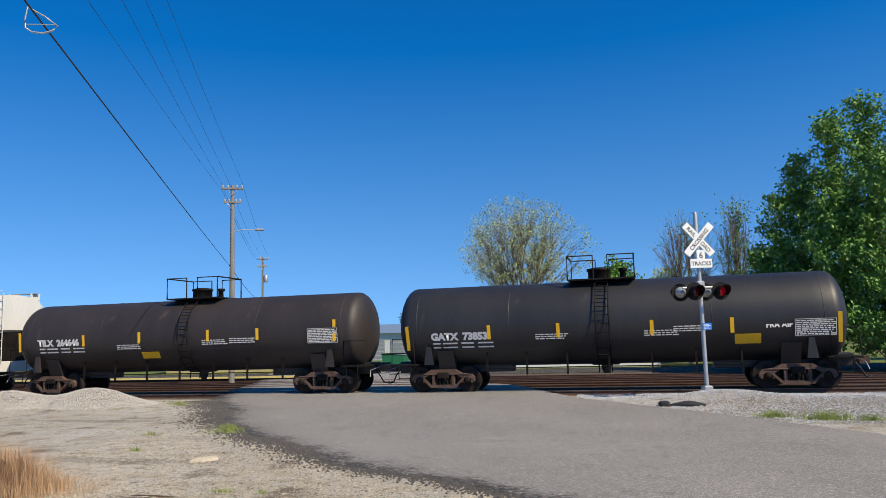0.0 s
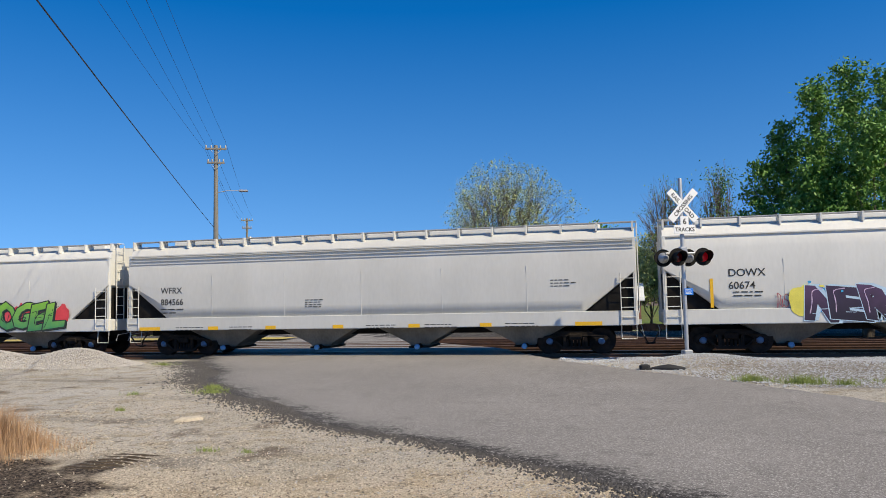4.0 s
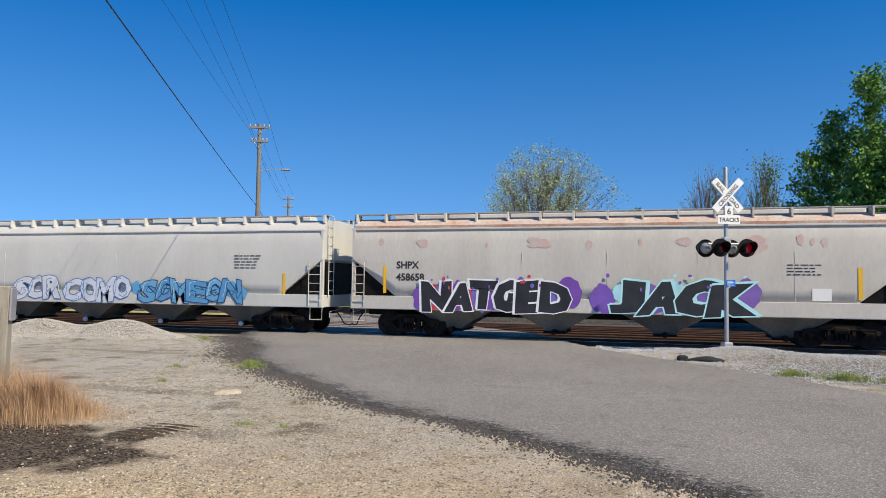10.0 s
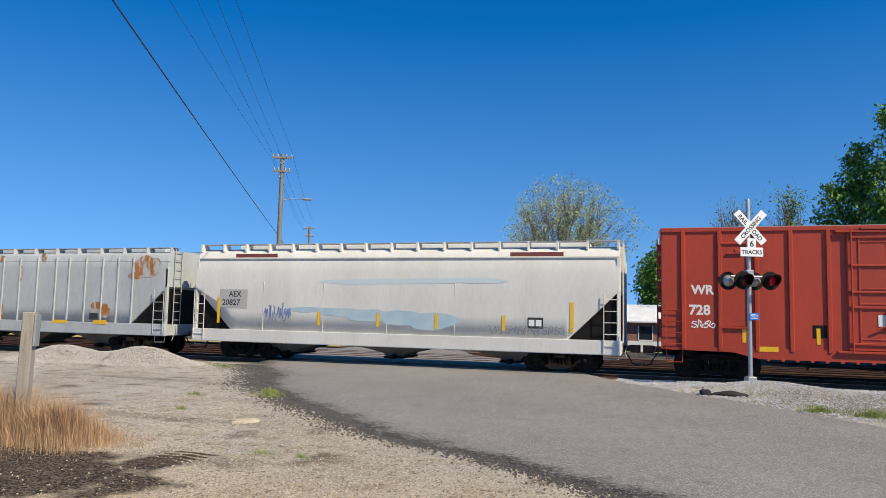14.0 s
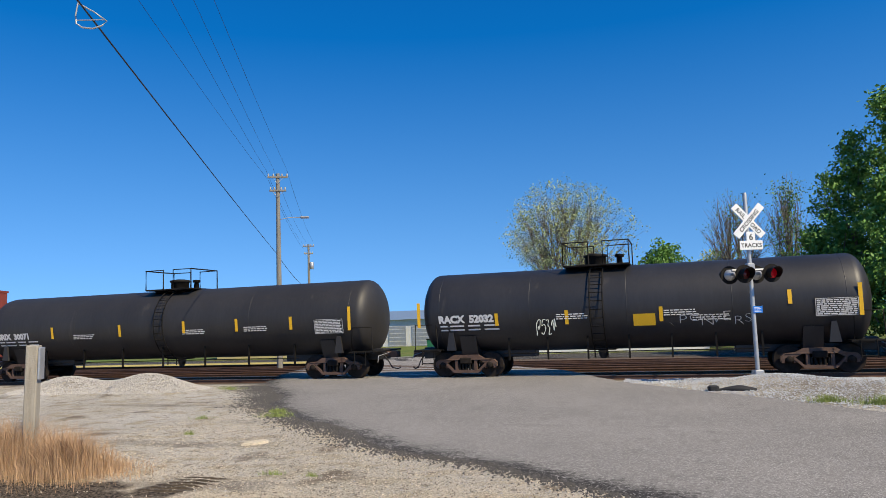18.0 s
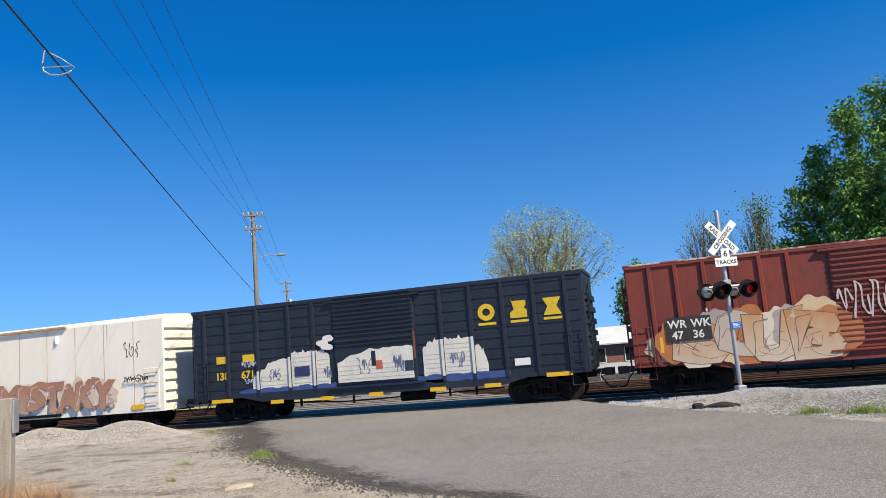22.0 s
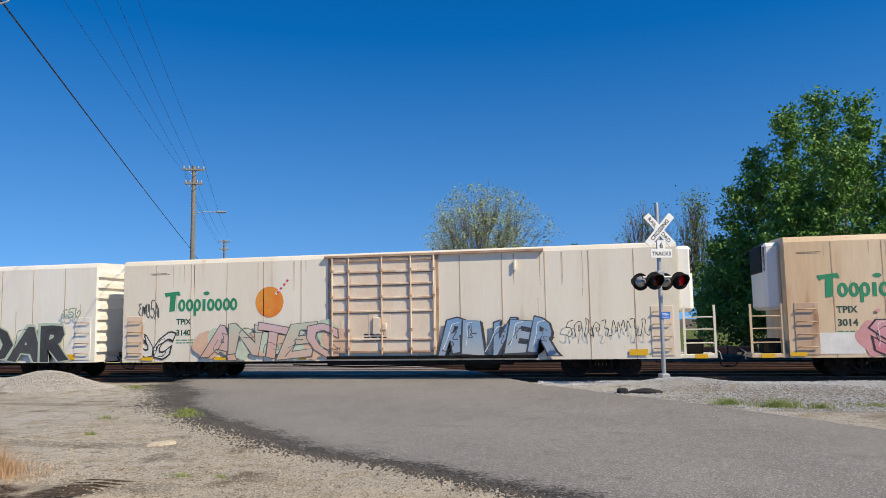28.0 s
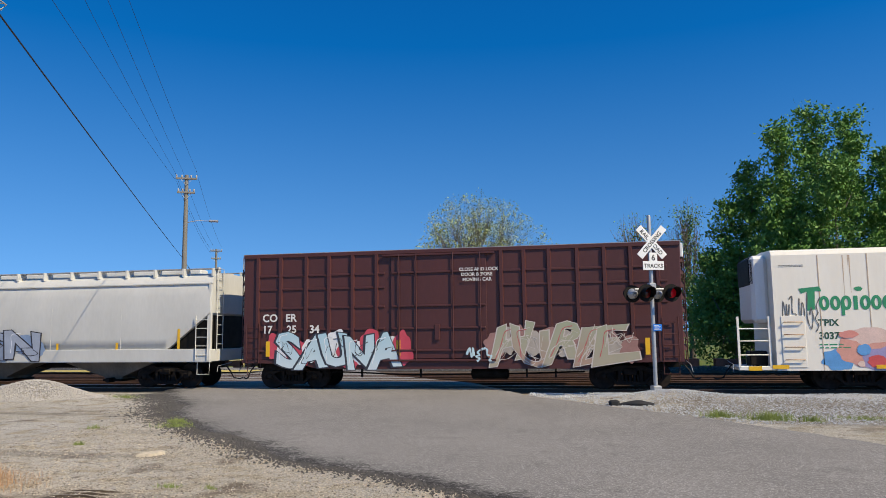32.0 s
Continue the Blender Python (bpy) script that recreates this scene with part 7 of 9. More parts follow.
    part("toolbox_ledge", B().box(-5.9, -3.9, -1.5, -1.46, 2.7, 2.74, 0.01).box(-5.7, -4.0, -1.49, -1.46, 2.02, 2.05, 0.01), M_BLACK, car)
    for x in (-5.4, -4.5):
        part("toolbox_latch", B().box(x, x + 0.07, -1.51, -1.46, 2.42, 2.62, 0.01), M_BLACK, car)
    part("end_number_board", B().box(-9.85, -9.7, -1.42, -1.4, 3.05, 3.2), M_STENCIL, car)
    part("horn", B().lathe([(-0.3, 0.03), (0.0, 0.04), (0.25, 0.09)], "x", (-0.2, 0.2, 4.68), 10).box(-0.3, 0.0, 0.1, 0.3, 4.5, 4.66), M_BLACK, car)
    part("cooling_fan", B().lathe([(-1.02, 0.3), (-0.99, 0.32), (-0.94, 0.32)], "y", (7.85, 0, 2.95), 18), M_BLACK, car)
    part("fan_guard", B().box(7.5, 8.2, -1.01, -0.94, 2.2, 2.62), M_BLACK, car)
    part("hood_end_door", B().box(8.3, 8.95, -1.0, -0.96, 1.95, 3.35, 0.012), M_LOCO, car)
    part("sill_bracket", B().box(-7.6, -7.2, -1.54, -1.45, 1.4, 1.7, 0.02).box(5.2, 5.6, -1.54, -1.45, 1.42, 1.6, 0.02), M_LOCOU, car)
    part("sill_skirt", B().box(-9.4, -6.8, -1.47, -1.4, 1.36, 1.56, 0.01).box(-6.7, -3.0, -1.47, -1.4, 1.38, 1.56, 0.01), M_LOCOU, car)
    part("flag_decal", B().box(-7.05, -6.9, -1.476, -1.472, 2.72, 2.82), M_WHITE, car)
    return car


# ---- the train, from its head end ----
# seconds and metres run since the start
ROLL = ((0, -0.08), (1, 11.87), (2, 23.89), (3, 35.84), (4, 47.99), (7, 83.45), (8, 95.50), (9, 107.12), (10, 119.04), (11, 130.95), (12, 143.15), (13, 155.02), (14, 166.56), (15, 178.40), (18, 214.23), (19, 226.00), (20, 237.74), (21, 249.72), (22, 261.40), (23, 272.65), (24, 284.40), (27, 319.40), (28, 330.80), (29, 342.56), (30, 353.94), (31, 365.00), (32, 376.25))
TRAIN = []


def consist(car, middle):
    TRAIN.append((car, middle))
    return car


M_OUTB, M_OUTW = paint("blue_outlet_cap", (0.10, 0.30, 0.55), 0.5, fine=0.1), paint("white_outlet_cap", (0.7, 0.7, 0.68), 0.5, fine=0.05)


def tank_marks(car, zc, r, L, mark, seed, strips, tx, px, tz, panel=True):
    h = L / 2
    on_shell(car, letters(mark, 0.26, M_STENCIL, 0.022), tx, tz, zc, r)
    for k in range(2):
        tagged(on_shell(car, Shape().box(0, 0.28, -0.004, 0, 0, 0.055).box(0.36, 0.9, -0.004, 0, 0, 0.055).box(1.05, 1.5, -0.004, 0, 0, 0.055).box(1.65, 2.2, -0.004, 0, 0, 0.055).mesh("stencil_lines", M_STENCIL), tx + 0.05, tz - 0.15 - 0.14 * k, zc, r, "stencil_row"), kind="stuff")
    for k, (x, z, hh) in enumerate(strips):
        on_shell(car, flat_mark(0.12, hh, M_YEL), x, z, zc, r, "reflective_strip", lift=0.004)
    if panel:
        pn = on_shell(car, flat_mark(1.25, 0.62, M_INK), px, tz + 0.1, zc, r, "data_panel")
        rng = random.Random(seed)
        s = Shape().box(0.02, 1.23, -0.011, -0.007, 0.26, 0.275).box(0.02, 1.23, -0.011, -0.007, -0.275, -0.26).box(0.02, 0.035, -0.011, -0.007, -0.27, 0.27).box(1.215, 1.23, -0.011, -0.007, -0.27, 0.27)
        for j in range(8):
            a = 0.06
            while a < 1.12:
                b = a + rng.uniform(0.05, 0.22)
                s.box(a, min(b, 1.2), -0.011, -0.007, -0.24 + 0.062 * j, -0.24 + 0.062 * j + 0.036)
                a = b + 0.03
        tagged(part("data_lines", s, M_STENCIL, pn), kind="stuff")
    rng = random.Random(seed)
    for x in (-h + 5.2, 1.2, h - 5.5):
        s = Shape()
        for j in range(3):
            a = 0
            while a < 1.0:
                b = a + rng.uniform(0.06, 0.2)
                s.box(a, b, -0.004, 0, -0.075 * j, -0.075 * j + 0.034)
                a = b + 0.035
        tagged(on_shell(car, s.mesh("stencil_lines", M_STENCIL), x, zc - 0.3 + rng.uniform(-0.1, 0.1), zc, r, "stencil_lines"), kind="stuff")


# black tank cars
c, zc, r = tank_car(15.3, "black tank car with white stencilling and yellow strips", M_TANK, 1.48, True, -0.15)
tank_marks(c, zc, r, 15.3, "GATX  73853", 1, ((-7.15, zc - 0.4, 0.9), (-4.15, zc - 0.25, 0.5), (-1.72, zc - 0.25, 0.5), (1.4, zc - 0.25, 0.5), (3.92, zc - 0.25, 0.5), (7.12, zc - 0.4, 1.0)), -6.21, 5.84, zc - 0.48)
on_shell(c, flat_mark(0.8, 0.36, M_YEL), 4.05, zc - 0.7, zc, r, "yellow_placard")
words(c, "FRA AIP", 5.0, 2.0, 0.17, -1.455, M_STENCIL, 0.008)
consist(c, -0.9)
c, zc, r = tank_car(15.8, "brown-black tank car with white stencilling and yellow strips", M_TANK2, 1.46, True, 0.4)
tank_marks(c, zc, r, 15.8, "TILX  264646", 2, ((-7.5, zc - 0.1, 0.8), (-4.35, zc - 0.1, 0.45), (-1.7, zc - 0.05, 0.45), (1.4, zc - 0.05, 0.45), (3.55, zc - 0.05, 0.45), (6.73, zc + 0.0, 0.8)), -6.52, 5.69, zc - 0.28)
on_shell(c, flat_mark(0.8, 0.3, M_YEL), -1.6, zc - 0.75, zc, r, "yellow_placard")
consist(c, -17.65)

# grey covered hoppers
c = hopper(19.8, "off-white covered hopper with blue and black graffiti", M_HOP2, 4, 4.48, blue=True, outlet=M_OUTB)
Y = -1.617
words(c, "60674", -7.84, 2.15, 0.24, Y, M_INK, 0.003)
words(c, "DOWX", -7.84, 2.56, 0.25, Y, M_INK, 0.003)
bars(c, -7.7, 2.06, 0.9, 2, 0.07, Y, M_INK, 3)
bars(c, 5.4, 3.0, 0.9, 5, 0.06, Y + 0.02, M_INK, 4)
for x in (-8.41, 2.72, 5.55, 8.15):
    plate("reflective_strip", c, x, x + 0.1, 1.55, 2.15 + (0.35 if abs(x) > 8 else 0), M_YEL, Y - 0.002)
graffiti(c, "NERC", -5.6, -2.05, 1.02, 2.14, -1.668, (((0.012, 0.012, 0.02), (0.10, 0.05, 0.12)), ((0.012, 0.012, 0.02), (0.05, 0.03, 0.07))), (0.45, 0.60, 0.72), ((0.70, 0.62, 0.10), (0.03, 0.30, 0.58), (0.04, 0.36, 0.62)), 5, 0.10, 0.022, 0.08, 1.2, 5, "black graffiti with thin pale rim, blue cloud and yellow overspray", (0.55, 0.42, 0.58), 0.95, (0.10, 0.03), 1.3, 1)
graffiti(c, "COM!", -1.95, 1.8, 1.02, 2.17, -1.668, (((0.012, 0.012, 0.02), (0.10, 0.05, 0.12)), ((0.012, 0.012, 0.02), (0.05, 0.03, 0.07))), (0.45, 0.60, 0.72), ((0.70, 0.62, 0.10), (0.03, 0.30, 0.58), (0.04, 0.36, 0.62)), 6, 0.10, 0.022, 0.08, 1.2, 5, "black graffiti with thin pale rim, blue cloud and yellow overspray", (0.55, 0.42, 0.58), 0.95, (0.10, 0.03), 1.3, 1)
scrawl(c, -6.4, 1.5, 1.0, 0.5, -1.636, (0.30, 0.08, 0.10), 7, 5, 0.03)
scrawl(c, 1.9, 1.55, 0.6, 0.5, -1.636, (0.08, 0.08, 0.10), 8, 3, 0.03)
scrawl(c, -1.6, 1.6, 0.7, 0.4, -1.7, (0.55, 0.22, 0.08), 9, 3, 0.04)
consist(c, -36.7)
c = hopper(19.6, "clean pale grey covered hopper with black stencils", M_HOP, 4, 4.48, blue=True, outlet=M_OUTB)
words(c, "WFRX", -8.3, 2.45, 0.24, Y, M_INK, 0.003)
words(c, "884566", -8.3, 2.0, 0.24, Y, M_INK, 0.004)
bars(c, -8.3, 1.85, 0.9, 2, 0.08, Y, M_INK, 5)
bars(c, -2.2, 2.1, 0.7, 4, 0.05, Y, M_INK, 6)
bars(c, 6.9, 2.6, 0.7, 3, 0.06, Y, M_INK, 7)
for k, x in enumerate((-9.2, -6.2, -3.8, -1.1, 1.8, 4.4, 7.7)):
    plate("reflective_strip", c, x, x + (0.9 if k in (0, 6) else 0.42), 1.02, 1.15, M_YEL, -1.664)
for k, x in enumerate((-7.6, -5.3, 0.2, 2.4, 5.3)):
    bars(c, x, 1.13, 1.2, 2, 0.055, -1.661, M_INK, 10 + k)
for z in (3.62, 3.75, 3.88):
    part("roof_bead", Shape().box(-9.7, 9.7, -1.6, -1.5, z - 0.015, z + 0.015), M_HOP, c)
consist(c, -57.2)
c = hopper(20.0, "off-white covered hopper covered in multicoloured graffiti", M_HOP2, 4, 4.48, blue=True, outlet=M_OUTB)
words(c, "60282", -8.15, 2.2, 0.22, Y, M_INK, 0.003)
words(c, "DOWX", -8.15, 2.6, 0.25, Y, M_INK, 0.003)
scrawl(c, -9.6, 2.55, 1.2, 0.8, Y, (0.02, 0.02, 0.03), 21, 5, 0.04)
graffiti(c, "APIES", -8.5, -3.9, 1.04, 2.28, -1.668, (((0.30, 0.13, 0.05), (0.25, 0.27, 0.17)), ((0.36, 0.15, 0.05), (0.20, 0.21, 0.12))), (0.025, 0.025, 0.03), ((0.05, 0.30, 0.65), (0.10, 0.42, 0.75), (0.32, 0.14, 0.05)), 22, 0.05, 0.06, 0.08, 1.0, 0, "olive and brown graffiti lettering with blue cloud", (0.72, 0.72, 0.66), 1.1, (0.06, -0.05))
graffiti(c, "LAME", -3.75, 0.0, 1.05, 2.45, -1.668, ((0.60, 0.62, 0.28), ((0.72, 0.40, 0.20), (0.72, 0.50, 0.26)), (0.36, 0.40, 0.20), (0.55, 0.60, 0.30)), (0.62, 0.62, 0.36), ((0.62, 0.64, 0.40), (0.60, 0.20, 0.14)), 23, 0.05, 0.05, 0.0, 1.3, 10, "pale green and orange graffiti lettering", (0.08, 0.07, 0.22), 0.7)
graffiti(c, "LAKOTA", -0.1, 3.9, 1.05, 2.25, -1.668, (((0.02, 0.36, 0.58), (0.50, 0.62, 0.04)), ((0.02, 0.42, 0.60), (0.60, 0.66, 0.06))), (0.015, 0.025, 0.03), ((0.62, 0.05, 0.07), (0.05, 0.40, 0.55), (0.58, 0.62, 0.08), (0.66, 0.08, 0.10)), 24, 0.06, 0.05, 0.06, 1.1, 0, "teal and lime graffiti lettering with red cloud", None, 0.95, (0.05, -0.04), 1.25)
graffiti(c, "VOGEL", 4.0, 7.9, 1.05, 2.2, -1.668, (((0.02, 0.24, 0.12), (0.30, 0.58, 0.06)), ((0.02, 0.20, 0.11), (0.24, 0.52, 0.05))), (0.015, 0.025, 0.02), ((0.62, 0.05, 0.06), (0.66, 0.07, 0.09)), 25, 0.07, 0.05, 0.1, 1.2, 0, "green graffiti lettering with red cloud", None, 0.9, (0.05, -0.04), 1.2)
consist(c, -77.85)

c = locomotive("dark blue diesel locomotive with yellow emblem and orange sill stripe")
consist(c, -99.5)

c = hopper(18.8, "weathered grey hopper with pink rust patches and black graffiti", M_HOPOLD, 4, 4.5, old=False)
words(c, "SHPX", -7.59, 2.52, 0.26, Y, M_INK, 0.01)
words(c, "458658", -7.59, 2.08, 0.26, Y, M_INK, 0.01)
for x in (-8.1, 7.62):
    plate("reflective_strip", c, x, x + 0.12, 1.6, 2.6, M_YEL, Y - 0.002)
graffiti(c, "NATGED", -6.45, -1.35, 0.95, 2.1, -1.668, ((0.015, 0.015, 0.02),), (0.74, 0.75, 0.77), ((0.16, 0.06, 0.35), (0.55, 0.04, 0.06), (0.15, 0.12, 0.42)), 31, 0.115, 0.035, 0.04, 0.7, 14, "black graffiti with white rim and purple cloud", None, 0.9, (-0.05, 0.03), 1.22, 0)
graffiti(c, "JACK", 0.0, 4.5, 0.95, 2.15, -1.668, ((0.015, 0.018, 0.022),), (0.42, 0.74, 0.78), ((0.17, 0.08, 0.40), (0.36, 0.66, 0.72), (0.18, 0.10, 0.38)), 32, 0.13, 0.045, 0.1, 0.8, 8, "black graffiti with aqua rim and purple cloud", None, 0.85, (0.07, 0.04), 1.28, 0)
rng = random.Random(7)
M_PRIMER = paint("faded_pink_primer", (0.60, 0.43, 0.38), 0.6, other=(0.58, 0.47, 0.43), spread=0.9, size=3)
for k, (px, pz, pa, pb) in enumerate(((-6.5, 3.44, 0.3, 0.16), (-2.3, 3.45, 0.42, 0.2), (-0.6, 3.34, 0.1, 0.18), (2.5, 3.47, 0.22, 0.17), (4.5, 3.33, 0.5, 0.28), (6.0, 3.5, 0.1, 0.18), (6.35, 3.42, 0.07, 0.12), (6.7, 3.4, 0.1, 0.15), (-8.2, 3.5, 0.1, 0.14), (3.4, 3.3, 0.06, 0.12), (-4.2, 3.35, 0.05, 0.1), (1.1, 3.42, 0.06, 0.13))):
    rp = Shape()
    for j in range(6 if pa > 0.2 else 1):
        jx, jz, js = (rng.uniform(-0.6, 0.6) * pa, rng.uniform(-0.6, 0.6) * pb, rng.uniform(0.4, 0.75)) if pa > 0.2 else (0, 0, 1)
        blob(px + jx, pz + jz, pa * js, pb * js, -1.597 - 0.0008 * j, rp, k + 7 * j, 30)
    part("primer_patch", rp, M_PRIMER, c, "faded pink primer patch")
bars(c, 5.6, 2.7, 1.0, 4, 0.06, Y, M_INK, 33)
plate("placard", c, 6.32, 6.87, 1.56, 1.94, M_WHITE, Y)
part("rusty_roof_slope", Shape().prism([(-1.512, 3.97), (-1.372, 4.235), (-0.92, 4.395), (-0.9, 4.37), (-1.36, 4.21), (-1.5, 3.94)], -9.2, 9.2, "x"), paint("peach_rust_roof", (0.58, 0.42, 0.33), 0.7, other=(0.60, 0.52, 0.45), size=0.7, grime=(0.40, 0.17, 0.08), grime_at=0.6, fine=0.12), c, "peach rusted roof slope")
part("roof_rust", Shape().box(-9.3, 9.3, -1.535, -1.5, 3.98, 4.1), paint("rusty_roof_edge", (0.42, 0.2, 0.12), 0.7, other=(0.5, 0.45, 0.4), size=1.2, fine=0.2), c, "rusty band under the roof edge")
consist(c, -120.75)

c = hopper(18.9, "light grey covered hopper with blue graffiti along the side", M_HOP, 4, 4.5, outlet=M_OUTW)
plate("placard", c, -7.62, -6.7, 2.62, 2.88, M_WHITE, Y)
plate("placard", c, -7.66, -6.6, 2.16, 2.42, M_WHITE, Y)
words(c, "AEX", -7.5, 2.66, 0.19, Y - 0.006, M_INK, 0.003)
words(c, "24434", -7.6, 2.2, 0.19, Y - 0.006, M_INK, 0.004)
for x in (-8.1, 7.75):
    plate("reflective_strip", c, x, x + 0.12, 1.5, 2.3, M_YEL, Y - 0.002)
graffiti(c, "SOR", -5.4, -2.7, 1.08, 2.12, -1.668, ((0.58, 0.60, 0.62),), (0.05, 0.14, 0.40), None, 41, 0.07, 0.035, 0.1, 1.2, 0, "pale graffiti with blue outline", (0.05, 0.14, 0.40))
graffiti(c, "COMO", -2.5, 0.75, 1.05, 2.1, -1.668, ((0.56, 0.60, 0.66),), (0.06, 0.17, 0.45), None, 42, 0.08, 0.035, 0.0, 1.0, 0, "pale graffiti with blue outline", (0.06, 0.17, 0.45))
graffiti(c, "SOMEON", 1.2, 5.9, 1.08, 2.05, -1.668, (((0.10, 0.33, 0.58), (0.16, 0.42, 0.66)), (0.08, 0.28, 0.52)), (0.02, 0.05, 0.14), ((0.10, 0.34, 0.60),), 43, 0.06, 0.04, 0.18, 1.4, 0, "solid blue graffiti lettering", (0.40, 0.60, 0.72), 0.7)
bars(c, 5.6, 3.0, 1.1, 5, 0.07, Y, M_INK, 44)
consist(c, -140.75)

# red double-door boxcar
c = boxcar(15.7, "oxide red double-door boxcar with white lettering and graffiti", M_REDBOX, 5.05, (-7.15, -6.02, -4.91, -3.9, -2.82, 2.58, 3.61, 4.76, 5.84, 7.04),
           ((-2.33, -0.03, (-2.2, -0.95), (1.3, 2.42, 2.89, 3.72, 4.6)), (0.04, 2.37, (0.62, 1.9, 2.28), (1.3, 2.42, 2.89, 3.72, 4.6))), M_WHITE)
Y = -1.566
words(c, "WR", -6.89, 2.79, 0.3, Y, M_STENCIL, 0.015)
words(c, "WK", -5.76, 2.79, 0.3, Y, M_STENCIL, 0.015)
words(c, "728", -6.97, 2.12, 0.32, Y, M_STENCIL, 0.015)
words(c, "376", -5.86, 2.12, 0.32, Y, M_STENCIL, 0.015)
em = Shape()
ring(em, 3.11, 3.63, 0.27, 0.28, 0.15, Y - 0.002)
part("emblem_block", em, M_STENCIL, c, "white ring of a painted company mark")
for o in ([(3.93, 3.36), (4.51, 3.36), (4.32, 3.9), (4.12, 3.9)], [(5.3, 3.36), (5.49, 3.36), (5.64, 3.9), (5.15, 3.9)], [(6.26, 3.36), (6.84, 3.36), (6.66, 3.63), (6.84, 3.9), (6.26, 3.9), (6.44, 3.63)]):
    part("emblem_block", Shape().prism(o, Y - 0.004, Y, "y"), M_STENCIL, c, "white block of a painted company mark")
for x0, x1, z1 in ((-6.0, -5.2, 4.4), (4.85, 5.9, 4.4)):
    hatch = part("loading_hatch", Shape().box(x0, x1, -1.6, -1.555, 1.75, z1, 0.012), M_REDBOX, c, "framed side hatch panel")
    part("hatch_frame", Shape().box(x0 - 0.07, x0, -1.64, -1.55, 1.7, z1 + 0.07, 0.012).box(x1, x1 + 0.07, -1.64, -1.55, 1.7, z1 + 0.07, 0.012).box(x0, x1, -1.64, -1.55, z1, z1 + 0.07, 0.012).box(x0, x1, -1.64, -1.55, 1.68, 1.75, 0.012), M_REDBOX, hatch)
    part("hatch_hinge", Shape().box(x0 + 0.2, x1 - 0.1, -1.66, -1.59, z1 - 0.32, z1 - 0.26, 0.01).box(x0 + 0.45, x0 + 0.62, -1.67, -1.59, z1 - 0.3, z1 - 0.15, 0.02), M_REDBOX, hatch)
for x0, x1 in ((-2.33, -0.03), (0.04, 2.37)):
    for z in (1.45, 2.53, 3.0, 4.45):
        part("door_panel_edge", Shape().box(x0 + 0.35, x1 - 0.35, -1.64, -1.61, z - 0.025, z + 0.025, 0.008), M_REDBOX, c)
    for x in (x0 + 0.35, (x0 + x1) / 2, x1 - 0.35):
        part("door_panel_edge", Shape().box(x - 0.025, x + 0.025, -1.645, -1.61, 1.3, 4.6, 0.008), M_REDBOX, c)
    part("lock_arm", Shape().tube([((x0 + x1) / 2 - 0.4, -1.72, 1.75), ((x0 + x1) / 2 + 0.1, -1.72, 1.95), ((x0 + x1) / 2 + 0.45, -1.72, 1.72)], 0.03, 6), M_REDBOX, c)
    part("door_top_hanger", Shape().box(x0 + 0.4, x1 - 0.4, -1.72, -1.58, 4.83, 4.9, 0.012), M_REDBOX, c)
for x in np.arange(-4.6, 4.7, 0.42):
    part("sill_tab", Shape().box(x - 0.05, x + 0.05, -1.64, -1.6, 0.68, 0.76, 0.01), M_REDBOX, c)
for x in (-5.35, -3.2, 4.25, 6.4):
    plate("reflective_strip", c, x, x + 0.11, 1.25, 1.75, M_YEL, Y - 0.002)
for x in (-4.9, 2.0, 4.75):
    plate("yellow_tag", c, x, x + 0.6, 0.98, 1.14, M_YEL, -1.61)
graffiti(c, "COEK", 2.65, 5.35, 0.95, 2.2, -1.645, ((0.34, 0.048, 0.022),), (0.72, 0.68, 0.69), None, 51, 0.07, 0.05, 0.08, 1.4, 0, "white outline graffiti", (0.72, 0.68, 0.69), 1.0, None, 1.2)
scrawl(c, 5.2, 2.1, 0.9, 0.25, -1.645, (0.75, 0.75, 0.75), 52, 5, 0.04)
scrawl(c, -6.9, 1.68, 0.75, 0.25, Y, (0.75, 0.75, 0.75), 53, 4, 0.04)
scrawl(c, -5.8, 1.68, 0.6, 0.25, Y, (0.75, 0.75, 0.75), 54, 4, 0.04)
plate("data_panel", c, -3.3, -2.75, 1.45, 1.85, M_BLACK, Y)
plate("data_panel", c, 5.6, 6.25, 1.65, 2.0, M_WHITE, Y)
for k, (x, z) in enumerate(((0.9, 4.6), (4.4, 2.9), (5.8, 2.9), (-1.2, 2.15), (1.2, 2.15))):
    bars(c, x, z, 0.5, 4, 0.07, Y if k in (1, 2) else -1.63, M_STENCIL, 55 + k)
for x in (-1.15, 1.3):
    plate("yellow_tag", c, x + 0.15, x + 0.4, 1.8, 2.1, M_YEL, -1.63)
    plate("placard", c, x - 0.35, x - 0.12, 1.85, 2.2, M_WHITE, -1.63)
consist(c, -159.35)

Y = -1.617
c = hopper(17.0, "cream-white covered hopper with faded blue paint and rust patches", M_HOPCREAM, 3, 4.55, sill=1.1)
plate("placard", c, -7.27, -5.99, 2.04, 2.77, paint("grey_number_panel", (0.42, 0.42, 0.4), 0.6), Y)
words(c, "AEX", -6.85, 2.48, 0.22, Y - 0.006, M_INK, 0.006)
words(c, "20827", -7.15, 2.14, 0.24, Y - 0.006, M_INK, 0.006)
for x in (-7.36, -2.87, -0.41, 1.89, 4.4, 6.8):
    plate("reflective_strip", c, x, x + 0.12, 1.42, 1.95 + (0.5 if abs(x) > 6 else 0), M_YEL, Y - 0.003)
fb = Shape()
for k in range(5):
    blob(-3.2 + 1.25 * k, 2.02 - 0.08 * k, 1.0, 0.1 + 0.06 * k, -1.612 - 0.0006 * k, fb, k)
